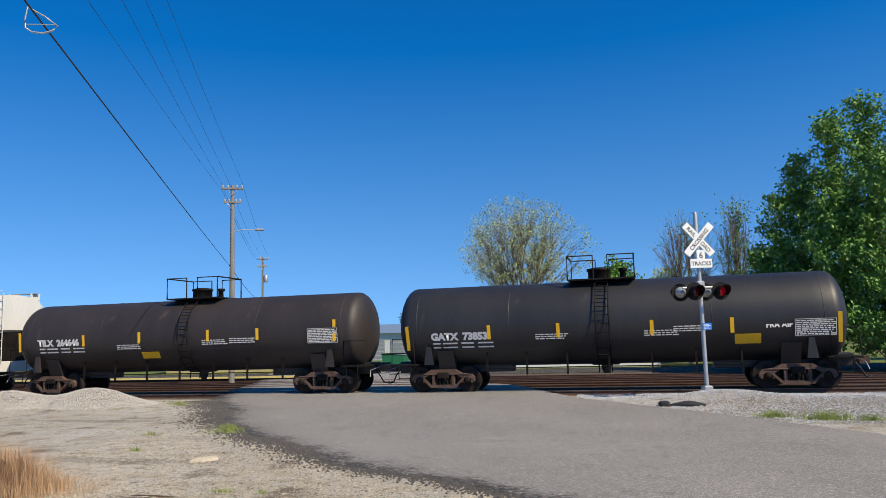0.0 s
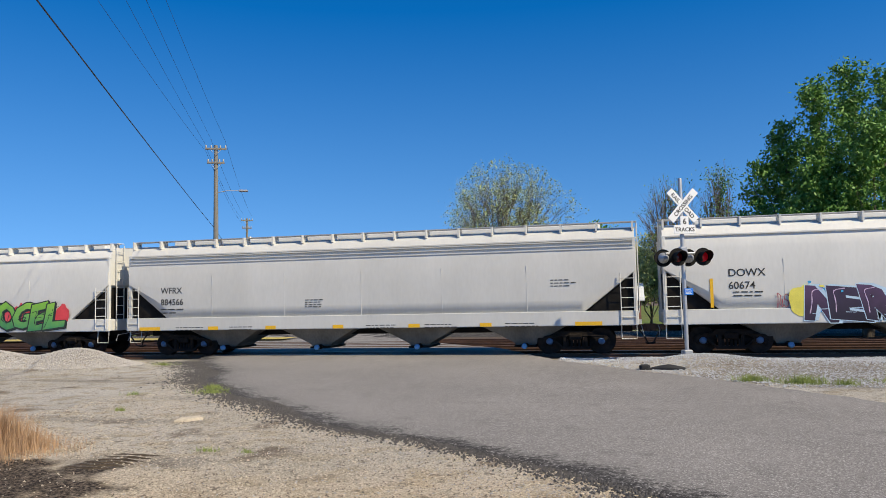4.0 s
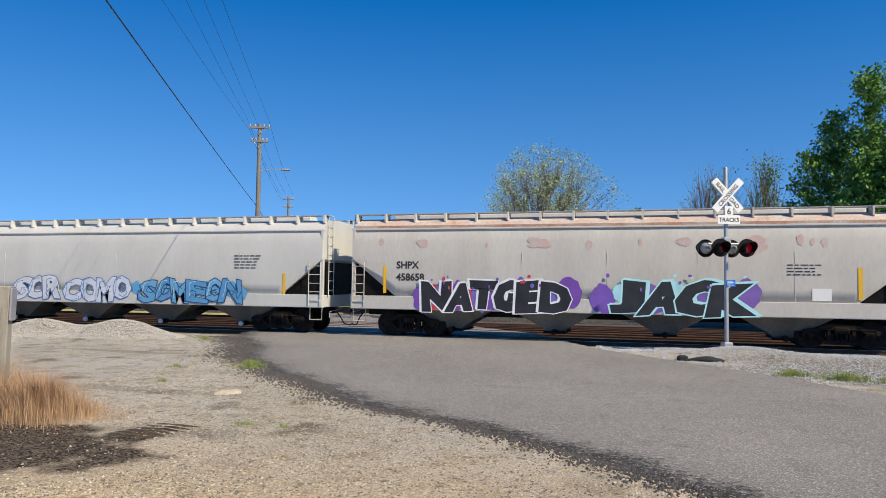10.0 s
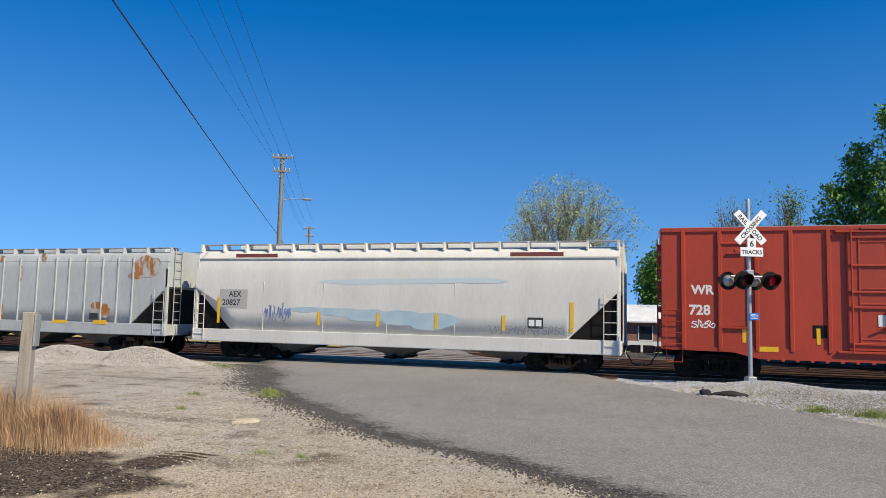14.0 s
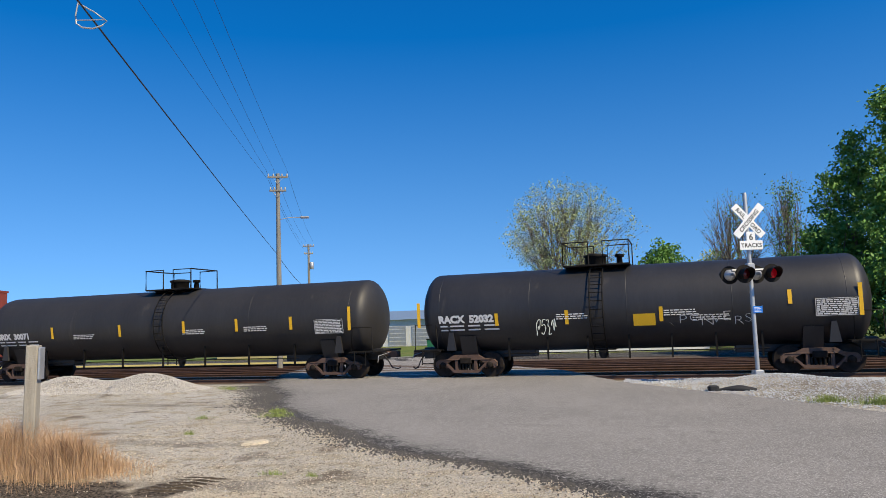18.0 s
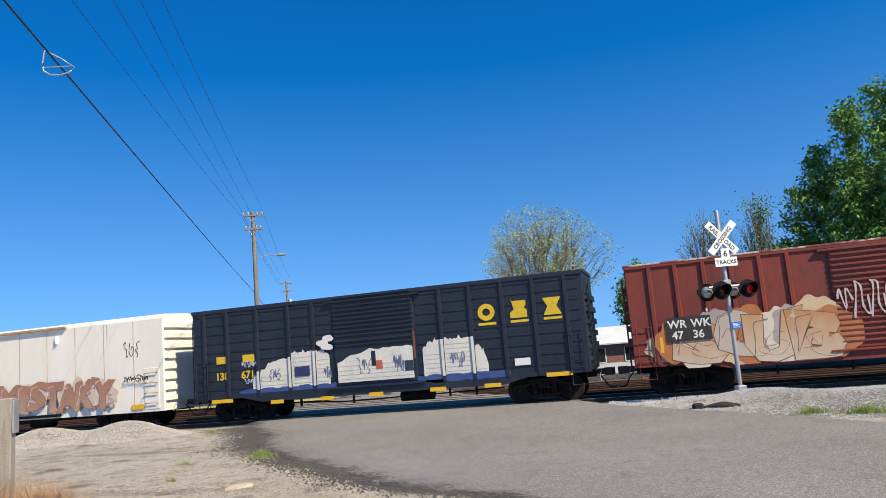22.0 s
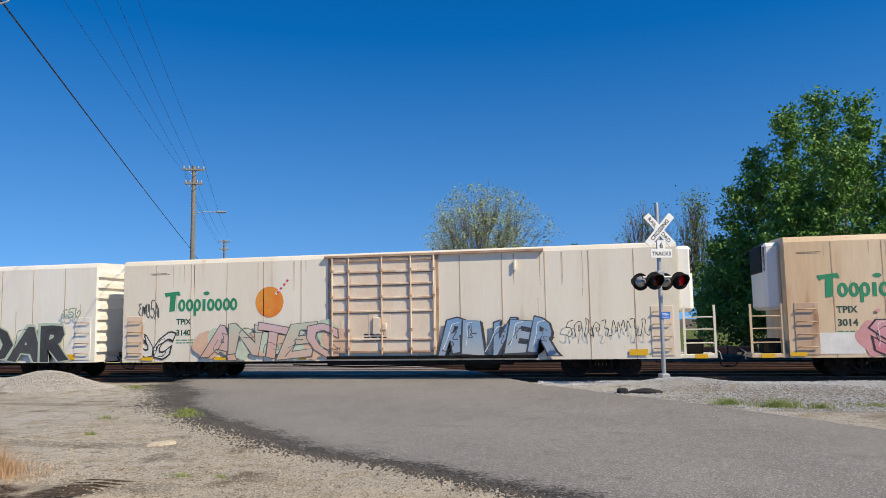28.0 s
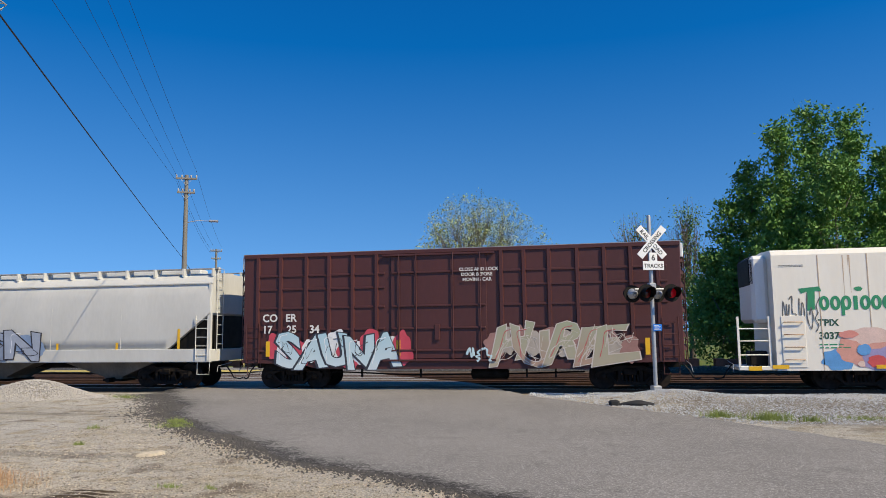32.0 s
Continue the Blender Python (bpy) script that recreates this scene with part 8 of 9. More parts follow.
part("faded_blue_band", fb, paint("faded_blue_paint", (0.34, 0.48, 0.55), 0.6, other=(0.45, 0.55, 0.58), size=2), c, "faded blue painted swoosh")
fb = Shape()
for k in range(4):
    blob(-1.4 + 1.6 * k, 3.1 + 0.03 * k, 1.3, 0.1, -1.603 - 0.0006 * k, fb, 9 + k)
part("faded_blue_band", fb, paint("pale_blue_paint", (0.55, 0.64, 0.66), 0.6, size=2), c)
for x in (-6.65, 4.65):
    plate("rust_patch", c, x, x + 1.9, 4.02, 4.2, paint("dark_red_primer", (0.18, 0.05, 0.035), 0.7, size=3), -1.535)
scrawl(c, -5.2, 1.5, 1.2, 0.7, Y, (0.12, 0.18, 0.4), 61, 6, 0.03)
scrawl(c, 3.9, 1.3, 3.0, 0.3, Y, (0.2, 0.2, 0.2), 62, 14, 0.02)
plate("data_panel", c, 5.32, 5.87, 1.52, 1.9, M_INK, Y - 0.002)
for x in (5.36, 5.61):
    plate("panel_window", c, x, x + 0.2, 1.6, 1.82, M_WHITE, Y - 0.008)
consist(c, -177.0)

c = hopper(19.7, "old blue-grey ribbed covered hopper with orange rust stains", M_HOPGREY, 4, 4.45, old=False, ribs=(-7.62, -5.96, -5.06, -4.43, -3.31, -2.3, -1.3, -0.15, 0.89, 1.87, 2.88, 3.92, 4.65, 5.56, 6.47, 7.28, 8.06), round_side=False, sill=1.22)
Y = -1.572
for x, w in ((-8.27, 0.59), (-7.49, 0.41)):
    plate("placard", c, x, x + w, 1.76, 2.0, M_WHITE, Y)
    plate("placard", c, x, x + w, 2.06, 2.26, M_WHITE, Y)
words(c, "AEX", -8.22, 2.09, 0.15, Y - 0.007, M_INK, 0.004)
words(c, "138", -8.22, 1.79, 0.18, Y - 0.007, M_INK, 0.004)
words(c, "64", -7.44, 1.79, 0.18, Y - 0.007, M_INK, 0.004)
M_RUST = paint("bright_orange_rust", (0.40, 0.17, 0.05), 0.8, other=(0.45, 0.45, 0.42), spread=0.9, size=3.2, stretch=(1, 1, 0.4), grime=(0.30, 0.11, 0.03), grime_at=0.5, fine=0.2)
rp = Shape()
for k, (x, z, a, b) in enumerate(((8.75, 3.68, 0.55, 0.34), (8.2, 3.3, 0.3, 0.12), (-8.2, 3.6, 0.2, 0.6), (-4.5, 3.15, 0.22, 0.35), (-5.5, 3.1, 0.12, 0.2), (-7.2, 3.75, 0.1, 0.3), (-4.7, 4.0, 0.25, 0.1), (0.92, 1.55, 0.09, 0.45), (-6.75, 1.65, 0.14, 0.4), (1.93, 3.4, 0.07, 0.3), (0.76, 4.05, 0.14, 0.12), (-0.3, 4.1, 0.2, 0.08), (6.7, 1.8, 0.18, 0.25), (-5.6, 4.1, 0.1, 0.2), (3.2, 4.1, 0.1, 0.15), (-9.6, 2.0, 0.1, 0.5), (6.2, 2.0, 0.2, 0.15), (-2.9, 4.1, 0.1, 0.1))):
    rp = Shape()
    blob(x, z, a * 1.3, b * 1.2, -1.568 - 0.0004 * k, rp, k + 50, 40)
    part("rust_stain", rp, M_RUST, c, "orange rust stain on grey paint")

plate("data_panel", c, 5.88, 6.33, 1.4, 1.68, M_INK, Y)
plate("placard", c, 5.9, 6.25, 1.7, 1.88, M_CONC, Y)
plate("yellow_tag", c, 4.0, 4.8, 1.22, 1.36, M_YEL, -1.664)
plate("yellow_tag", c, 6.2, 6.9, 1.22, 1.4, M_YEL, -1.664)
consist(c, -196.7)

c, zc, r = tank_car(15.2, "black tank car with white stencils and a white scrawl", M_TANK, 1.48, True, -1.0)
tank_marks(c, zc, r, 15.2, "RACX  52032", 5, ((-7.54, zc - 0.05, 0.9), (-4.6, zc - 0.3, 0.45), (-2.1, zc - 0.3, 0.5), (1.05, zc - 0.3, 0.5), (5.0, zc + 0.1, 0.45), (7.0, zc - 0.05, 1.0)), -6.72, 5.76, zc - 0.36)
on_shell(c, flat_mark(0.72, 0.42, M_YEL), 0.2, zc - 0.47, zc, r, "yellow_placard")
for k, ch in enumerate("XPONVERS"):
    on_shell(c, letters(ch, (0.2, 0.34, 0.3, 0.36, 0.34, 0.36, 0.34, 0.32)[k], M_STENCIL, -0.012, 1.25), 1.3 + 0.34 * k, zc - 0.72 + 0.07 * (k % 3), zc, r, "scrawled_letter")
scrawl(c, -3.1, zc - 0.9, 0.7, 0.6, -r + 0.0, (0.55, 0.58, 0.5), 72, 4, 0.03)
consist(c, -216.1)
c, zc, r = tank_car(19.3, "long charcoal tank car with white stencils and yellow strips", M_TANK3, 1.47, True, 0.1)
tank_marks(c, zc, r, 19.3, "SRIX  30071", 6, ((-9.02, zc - 0.1, 0.7), (-5.67, zc - 0.2, 0.5), (-2.02, zc - 0.2, 0.5), (1.23, zc - 0.15, 0.5), (3.76, zc - 0.15, 0.5), (6.23, zc - 0.15, 0.5), (8.75, zc - 0.05, 0.9)), -8.74, 7.3, zc - 0.42)
consist(c, -235.23)

c = boxcar(15.6, "faded red ribbed boxcar with weathered graffiti mural", M_REDOLD, 4.45, (-7.01, -6.17, -5.28, -4.44, -3.56, -2.72, 1.73, 2.55, 3.48, 4.41, 5.31, 6.04, 6.87), ((-1.55, 1.38, (), tuple(np.arange(1.3, 4.3, 0.17))),), None)
Y = -1.566
plate("number_panel", c, -6.65, -5.25, 1.72, 2.5, M_INK, -1.69, "black patch behind the number")
words(c, "WR", -6.6, 2.16, 0.26, -1.698, M_STENCIL, 0.008)
words(c, "WK", -5.87, 2.16, 0.26, -1.698, M_STENCIL, 0.008)
words(c, "47", -6.5, 1.8, 0.26, -1.698, M_STENCIL, 0.008)
words(c, "36", -5.85, 1.8, 0.26, -1.698, M_STENCIL, 0.008)
graffiti(c, "SCUB", -6.4, -1.6, 0.85, 2.5, -1.65, (((0.60, 0.50, 0.38), (0.48, 0.20, 0.06)), ((0.56, 0.46, 0.36), (0.50, 0.42, 0.36)), ((0.62, 0.54, 0.42), (0.52, 0.27, 0.10))), (0.17, 0.07, 0.04), ((0.42, 0.15, 0.05), (0.62, 0.55, 0.44), (0.36, 0.31, 0.31), (0.56, 0.42, 0.26)), 81, 0.11, 0.022, 0.1, 1.5, 4, "tan, orange and cream weathered graffiti mural", (0.15, 0.13, 0.14), 1.15, None, 1.35, 3)
graffiti(c, "KWAV", 0.95, 5.2, 0.95, 2.45, -1.65, (((0.25, 0.17, 0.18), (0.42, 0.36, 0.37)), ((0.30, 0.20, 0.21), (0.36, 0.30, 0.31))), (0.52, 0.46, 0.46), None, 82, 0.06, 0.03, 0.25, 1.6, 0, "silver pointed graffiti lettering", (0.20, 0.12, 0.16), 1.0, None, 1.25)
scrawl(c, -1.5, 2.0, 2.3, 1.3, -1.69, (0.5, 0.42, 0.4), 83, 5, 0.06)
for x in (-6.9, 3.3, 5.6, 7.2):
    plate("reflective_strip", c, x, x + 0.1, 1.4, 1.9, M_YEL, -1.65)
for k in range(4):
    mb = Shape()
    blob(-6.4 + 1.3 * k, 1.6, 0.95, 0.62, -1.568 - 0.0006 * k, mb, 300 + k, 40)
    part("paint_patch", mb, tint((0.52, 0.40, 0.27)), c)
part("roof_edge", Shape().box(-7.7, 7.7, -1.62, -1.56, 4.33, 4.39, 0.01), paint("peeling_pale_roof_edge", (0.55, 0.45, 0.40), 0.6, other=(0.25, 0.06, 0.04), spread=0.9, size=2.2), c, "pale peeling roof edge")
consist(c, -254.7)

c = boxcar(15.6, "dark blue boxcar with yellow lettering and white-blue graffiti band", M_BLUEBOX, 4.52, (-7.25, -6.22, -4.89, -3.52, -2.48, 2.61, 3.74, 4.92, 6.04, 7.17), ((-1.61, 1.6, (), tuple(np.arange(2.95, 4.4, 0.16))),), None)
for z in np.arange(1.3, 4.5, 0.36):
    for x0, x1 in ((-7.6, -1.75), (1.7, 7.6)):
        part("panel_bead", Shape().box(x0, x1, -1.585, -1.55, z, z + 0.07), M_BLUEBOX, c)
Y = -1.59
words(c, "138", -6.8, 1.68, 0.29, Y, M_LOCOY, 0.012)
words(c, "671", -5.65, 1.68, 0.29, Y, M_LOCOY, 0.012)
plate("mark_bar", c, -6.73, -6.2, 2.3, 2.58, M_LOCOY, Y + 0.002)
plate("mark_bar", c, -5.56, -5.04, 2.3, 2.58, M_LOCOY, Y + 0.002)
for k, x in enumerate((4.02, 5.19, 6.36)):
    em = Shape()
    if k == 0:
        ring(em, x + 0.31, 3.30, 0.31, 0.3, 0.17, Y + 0.0)
    elif k == 1:
        em.prism([(x, 3.00), (x + 0.6, 3.00), (x + 0.6, 3.26), (x + 0.5, 3.34), (x + 0.58, 3.42), (x + 0.58, 3.60), (x + 0.05, 3.60), (x + 0.05, 3.7), (x + 0.14, 3.30), (x, 3.20)], Y - 0.003, Y + 0.002, "y")
    else:
        em.prism([(x, 3.00), (x + 0.64, 3.00), (x + 0.48, 3.30), (x + 0.64, 3.60), (x, 3.60), (x + 0.16, 3.30)], Y - 0.003, Y + 0.002, "y")
    part("emblem_block", em, M_LOCOY, c, "yellow block of a painted emblem")
    plate("emblem_bar", c, x, x + 0.64, 2.84, 2.93, M_LOCOY, Y + 0.002)
M_BAND = paint("dirty_white_spray_band", (0.74, 0.70, 0.60), 0.6, other=(0.60, 0.60, 0.56), size=1.3, fine=0.1)
M_BANDLINE = paint("grey_rib_line", (0.36, 0.36, 0.37), 0.6, other=(0.5, 0.48, 0.44), size=3)


def sprayed_panel(x0, x1, z0, z1, y, seed, drop0=0.0, drop1=0.0):
    """A flat sprayed area of one bay with a ragged top, crossed by the car's ribs."""
    n = 16
    top = [(x0 + (x1 - x0) * k / n, z1 - drop0 * (1 - k / n) ** 3 - drop1 * (k / n) ** 3 + 0.16 * noise.noise((k * 0.5, seed, 0)) + 0.05 * noise.noise((k * 1.7, seed, 4))) for k in range(n + 1)]
    sh = Shape().add([(x0, y, z0), (x1, y, z0)] + [(a, y, b) for a, b in reversed(top)], [tuple(range(n + 3))])
    band = part("painted_band", sh, M_BAND, c, "dirty white sprayed band")
    lines, z = Shape(), z0 + 0.1
    while z < z1 - max(drop0, drop1) - 0.15:
        lines.box(x0 + 0.06, x1 - 0.06, y - 0.004, y - 0.0005, z, z + 0.022)
        z += 0.16
    tagged(part("rib_line", lines, M_BANDLINE, band), kind="stuff")


for k, (x0, x1, z1, d0, d1) in enumerate(((-5.15, -4.95, 1.75, 0.2, 0.0), (-4.83, -3.58, 2.3, 0.5, 0.0), (-3.46, -2.54, 2.5, 0.0, 0.0), (-2.42, -1.85, 2.5, 0.0, 0.2), (1.85, 2.55, 2.5, 0.3, 0.0), (2.67, 3.68, 2.5, 0.0, 0.0), (3.80, 4.25, 2.2, 0.0, 0.7))):
    sprayed_panel(x0, x1, 1.22, z1, -1.592, k, d0, d1)
for x, z in ((-4.89, 1.9), (-3.52, 2.35), (-2.48, 2.5), (2.61, 2.5), (3.74, 2.5)):
    plate("painted_post", c, x - 0.05, x + 0.05, 1.2, z, M_BAND, -1.637)
sprayed_panel(-1.5, 1.5, 1.22, 2.45, -1.678, 77, 0.5, 0.1)
for k, (x, z, w, hh) in enumerate(((-4.4, 1.5, 0.5, 0.5), (-2.1, 1.45, 0.35, 0.45), (-0.7, 1.5, 0.6, 0.6), (0.75, 1.45, 0.4, 0.7), (2.9, 1.45, 0.55, 0.6))):
    scrawl(c, x, z, w, hh, -1.60 if abs(x) > 1.6 else -1.684, (0.10, 0.13, 0.24), 60 + k, 3, 0.03)
for z in np.arange(2.58, 2.9, 0.16):
    part("door_rib", Shape().box(-1.55, 1.55, -1.67, -1.61, z - 0.03, z + 0.03, 0.01), M_BLUEBOX, c)
for k in range(14):
    bd = Shape()
    blob(-5.2 + 0.75 * k, 1.12, 0.5, 0.14, -1.60 - 0.0005 * k, bd, k + 40)
    part("painted_band", bd, tint((0.035, 0.07, 0.22)), c, "blue sprayed lower band")
plate("painted_square", c, -3.31, -2.69, 1.58, 1.95, tint((0.02, 0.03, 0.10)), -1.61)
plate("painted_square", c, 0.05, 0.3, 1.63, 1.94, tint((0.42, 0.10, 0.06)), -1.685)
plate("painted_square", c, 1.17, 1.5, 1.48, 1.85, tint((0.02, 0.03, 0.06)), -1.685)
plate("painted_square", c, 1.52, 1.6, 1.9, 2.9, tint((0.20, 0.05, 0.03)), -1.64)
for k, (px, pz) in enumerate(((-2.1, 2.75), (-1.85, 2.9), (-1.9, 2.6))):
    bd = Shape()
    blob(px, pz, 0.25, 0.12, -1.645 - 0.0006 * k, bd, 500 + k, 20)
    part("painted_patch", bd, M_STENCIL, c)
scrawl(c, -5.6, 2.1, 0.7, 0.22, -1.6, (0.55, 0.62, 0.68), 504, 6, 0.03)
scrawl(c, -5.5, 1.45, 0.8, 0.22, -1.6, (0.45, 0.55, 0.65), 505, 6, 0.03)
for x, w, z in ((-7.0, 0.95, 0.86), (-4.4, 0.55, 0.7), (-2.3, 0.55, 0.7), (-0.33, 0.55, 0.72), (2.03, 0.6, 0.74), (4.04, 0.6, 0.74), (6.26, 0.9, 0.96)):
    plate("yellow_tag", c, x, x + w, z - 0.07, z + 0.07, M_YEL, -1.612)
plate("data_panel", c, 5.2, 5.75, 1.35, 1.6, M_WHITE, -1.6)
consist(c, -271.72)


# juice refrigerator cars
def juice(car, number, x, fruit, tone):
    y = -1.586
    green, dark = tint((0.02, 0.24, 0.11)), tint((0.02, 0.075, 0.045))
    s = Shape().prism([(x - 0.05, 3.12), (x - 0.12, 3.28), (x + 0.5, 3.34), (x + 0.56, 3.18), (x + 0.36, 3.2), (x + 0.33, 2.6), (x + 0.1, 2.57), (x + 0.13, 3.18)], y - 0.005, y, "y")
    part("emblem_block", s, green, car, "green block of a painted brand emblem")
    for k, px in enumerate((0.62, 0.95, 1.27, 1.55, 1.83, 2.15, 2.48, 2.77)):
        s = Shape()
        if k == 3:
            s.box(x + px - 0.06, x + px + 0.06, y - 0.004, y, 2.58, 3.02)
            blob(x + px + 0.1, 3.24, 0.13, 0.07, y - 0.002, s, 3, 12)
        else:
            ring(s, x + px, 2.8, 0.155, 0.23, 0.1, y - 0.003)
            if k == 2:
                s.box(x + px - 0.15, x + px - 0.05, y - 0.005, y - 0.001, 2.4, 2.8)
        part("emblem_block", s, green, car, "green block of a painted brand emblem")
    words(car, "TPIX", x + 0.4, 2.08, 0.21, y, dark, 0.009)
    words(car, number, x + 0.4, 1.66, 0.22, y, dark, 0.009)
    bars(car, x + 0.4, 1.5, 0.9, 2, 0.06, y, green, int(number))
    bars(car, -0.55, 1.62, 0.8, 3, 0.07, y - 0.055, M_INK, int(number) + 5)
    bars(car, x - 0.7, 4.05, 0.8, 2, 0.025, y, M_INK, int(number) + 9)
    if fruit:
        f = Shape()
        ring(f, x + 4.22, 2.85, 0.56, 0.57, 0.559, y - 0.002, 36)
        fr = part("fruit_picture", f, paint("orange_fruit_paint", (0.76, 0.20, 0.025), 0.5, other=(0.80, 0.34, 0.05), size=1.5, fine=0.05), car, "painted orange with a drinking straw")
        part("straw", Shape().prism([(x + 4.42, 3.15), (x + 4.5, 3.11), (x + 5.02, 3.7), (x + 4.94, 3.74)], y - 0.006, y - 0.003, "y"), M_WHITE, fr)
        st = Shape()
        for k in range(4):
            a, b = x + 4.49 + 0.125 * k, 3.18 + 0.142 * k
            st.prism([(a, b), (a + 0.08, b - 0.03), (a + 0.13, b + 0.04), (a + 0.05, b + 0.07)], y - 0.009, y - 0.0065, "y")
        part("straw_stripes", st, tint((0.6, 0.03, 0.05)), fr)
    for dx in (0.15, 3.2, 6.4):
        plate("yellow_tag", car, x + dx - 1.2, x + dx - 0.7, 0.72, 0.84, M_YEL, y - 0.03)
    plate("yellow_tag", car, 8.7, 9.3, 0.78, 0.98, M_YEL, y - 0.03)


c = reefer(20.45, "white refrigerator car with green emblem and brown graffiti", M_REEFW, -1, shift=0.25, rusty=6)
juice(c, "3042", -9.09, False, 0)
graffiti(c, "CAPA", -9.9, -3.0, 0.72, 1.95, -1.59, ((0.74, 0.74, 0.71),), (0.03, 0.035, 0.04), None, 91, 0.04, 0.045, 0.25, 2.2, 6, "white graffiti with black outline", (0.12, 0.40, 0.32), 1.0, (0.1, 0.05), 1.0)
graffiti(c, "XUREM", -2.4, 1.7, 0.85, 1.65, -1.64, ((0.20, 0.03, 0.045), (0.26, 0.05, 0.06)), (0.11, 0.018, 0.025), None, 92, 0.05, 0.04, 0.15, 1.8, 0, "dark red graffiti lettering", (0.50, 0.30, 0.30), 1.0, None, 1.3)
graffiti(c, "MISTAKY", 1.8, 7.7, 0.9, 2.2, -1.69, (((0.42, 0.25, 0.17), (0.40, 0.17, 0.10)), ((0.48, 0.32, 0.22), (0.36, 0.15, 0.09))), (0.26, 0.17, 0.14), ((0.58, 0.46, 0.38),), 93, 0.06, 0.035, 0.05, 1.4, 0, "faded brown graffiti lettering", (0.66, 0.58, 0.50), 0.8, None, 1.25)
scrawl(c, -3.8, 2.2, 1.1, 0.9, -1.586, (0.03, 0.03, 0.03), 94, 5, 0.04)
scrawl(c, 8.3, 2.9, 0.9, 0.7, -1.586, (0.03, 0.03, 0.03), 95, 3, 0.035)
scrawl(c, 8.4, 1.9, 1.2, 0.25, -1.69, (0.03, 0.03, 0.03), 96, 6, 0.05)
consist(c, -291.17)
c = reefer(20.6, "tan-soiled refrigerator car with green emblem and pink graffiti", M_REEFTAN, -1, door_paint=paint("brown_rusted_door_paint", (0.52, 0.36, 0.24), 0.55, other=(0.66, 0.52, 0.38), size=1.1, stretch=(1, 1, 0.3), grime=(0.34, 0.17, 0.09), grime_at=0.58, fine=0.05), shift=0.02, rusty=26)
juice(c, "3014", -9.25, True, 0)
graffiti(c, "SANER", -7.85, -2.45, 0.68, 2.0, -1.59, (((0.60, 0.16, 0.22), (0.70, 0.42, 0.44)), ((0.45, 0.15, 0.08), (0.50, 0.22, 0.10)), ((0.62, 0.30, 0.36), (0.72, 0.46, 0.48))), (0.05, 0.03, 0.035), ((0.62, 0.30, 0.30), (0.22, 0.30, 0.30)), 101, 0.07, 0.05, 0.03, 1.2, 10, "pink and red graffiti lettering on tan", (0.74, 0.62, 0.60), 0.8, (0.05, -0.04), 1.2)
graffiti(c, "ALMD", 1.7, 8.6, 0.68, 2.1, -1.69, (((0.42, 0.05, 0.10), (0.50, 0.22, 0.24)), ((0.24, 0.26, 0.22), (0.46, 0.10, 0.14)), ((0.40, 0.05, 0.09), (0.45, 0.28, 0.26))), (0.05, 0.03, 0.03), None, 102, 0.05, 0.04, 0.05, 1.8, 0, "red and grey graffiti lettering", (0.55, 0.40, 0.38), 1.0, (0.05, -0.03), 1.05)
plate("repaint_patch", c, -9.7, -8.1, 0.78, 1.45, tint((0.72, 0.70, 0.66)), -1.586, "white repainted patch")
consist(c, -314.5)
c = reefer(20.7, "cream refrigerator car with rust streaks and pale graffiti", M_REEF, 1, door_paint=M_REEFDOOR, shift=0.75, rusty=22)
juice(c, "3140", -8.46, True, 0)
graffiti(c, "ANTEC", -6.8, -1.6, 0.72, 2.0, -1.64, (((0.66, 0.40, 0.26), (0.64, 0.48, 0.52)), ((0.66, 0.44, 0.34), (0.54, 0.58, 0.46))), (0.10, 0.11, 0.12), ((0.66, 0.44, 0.30), (0.52, 0.58, 0.44)), 111, 0.05, 0.035, 0.1, 1.6, 0, "peach and pink graffiti with black outline", None, 1.0, None, 1.2)
graffiti(c, "RIVER", 2.25, 6.2, 0.8, 2.05, -1.69, (((0.34, 0.40, 0.46), (0.16, 0.32, 0.55)), ((0.45, 0.48, 0.48), (0.20, 0.36, 0.56))), (0.05, 0.05, 0.06), None, 112, 0.06, 0.045, 0.22, 1.6, 0, "blue and grey graffiti with black outline", (0.66, 0.68, 0.68), 1.0, (0.05, -0.03), 1.15)
graffiti(c, "OC", -9.7, -8.3, 0.75, 1.7, -1.59, ((0.70, 0.68, 0.62),), (0.03, 0.03, 0.03), None, 113, 0.06, 0.06, 0.0, 2.0, 0, "black outline tag", (0.03, 0.03, 0.03))
scrawl(c, 6.6, 1.4, 2.8, 0.6, -1.69, (0.06, 0.06, 0.06), 114, 9, 0.03)
scrawl(c, -9.7, 2.3, 0.9, 0.7, -1.586, (0.05, 0.05, 0.05), 115, 5, 0.035)
consist(c, -338.5)
c = reefer(20.3, "cream refrigerator car with large black graffiti letters", M_REEFW, -1, rusty=8)
juice(c, "3037", -9.25, True, 0)
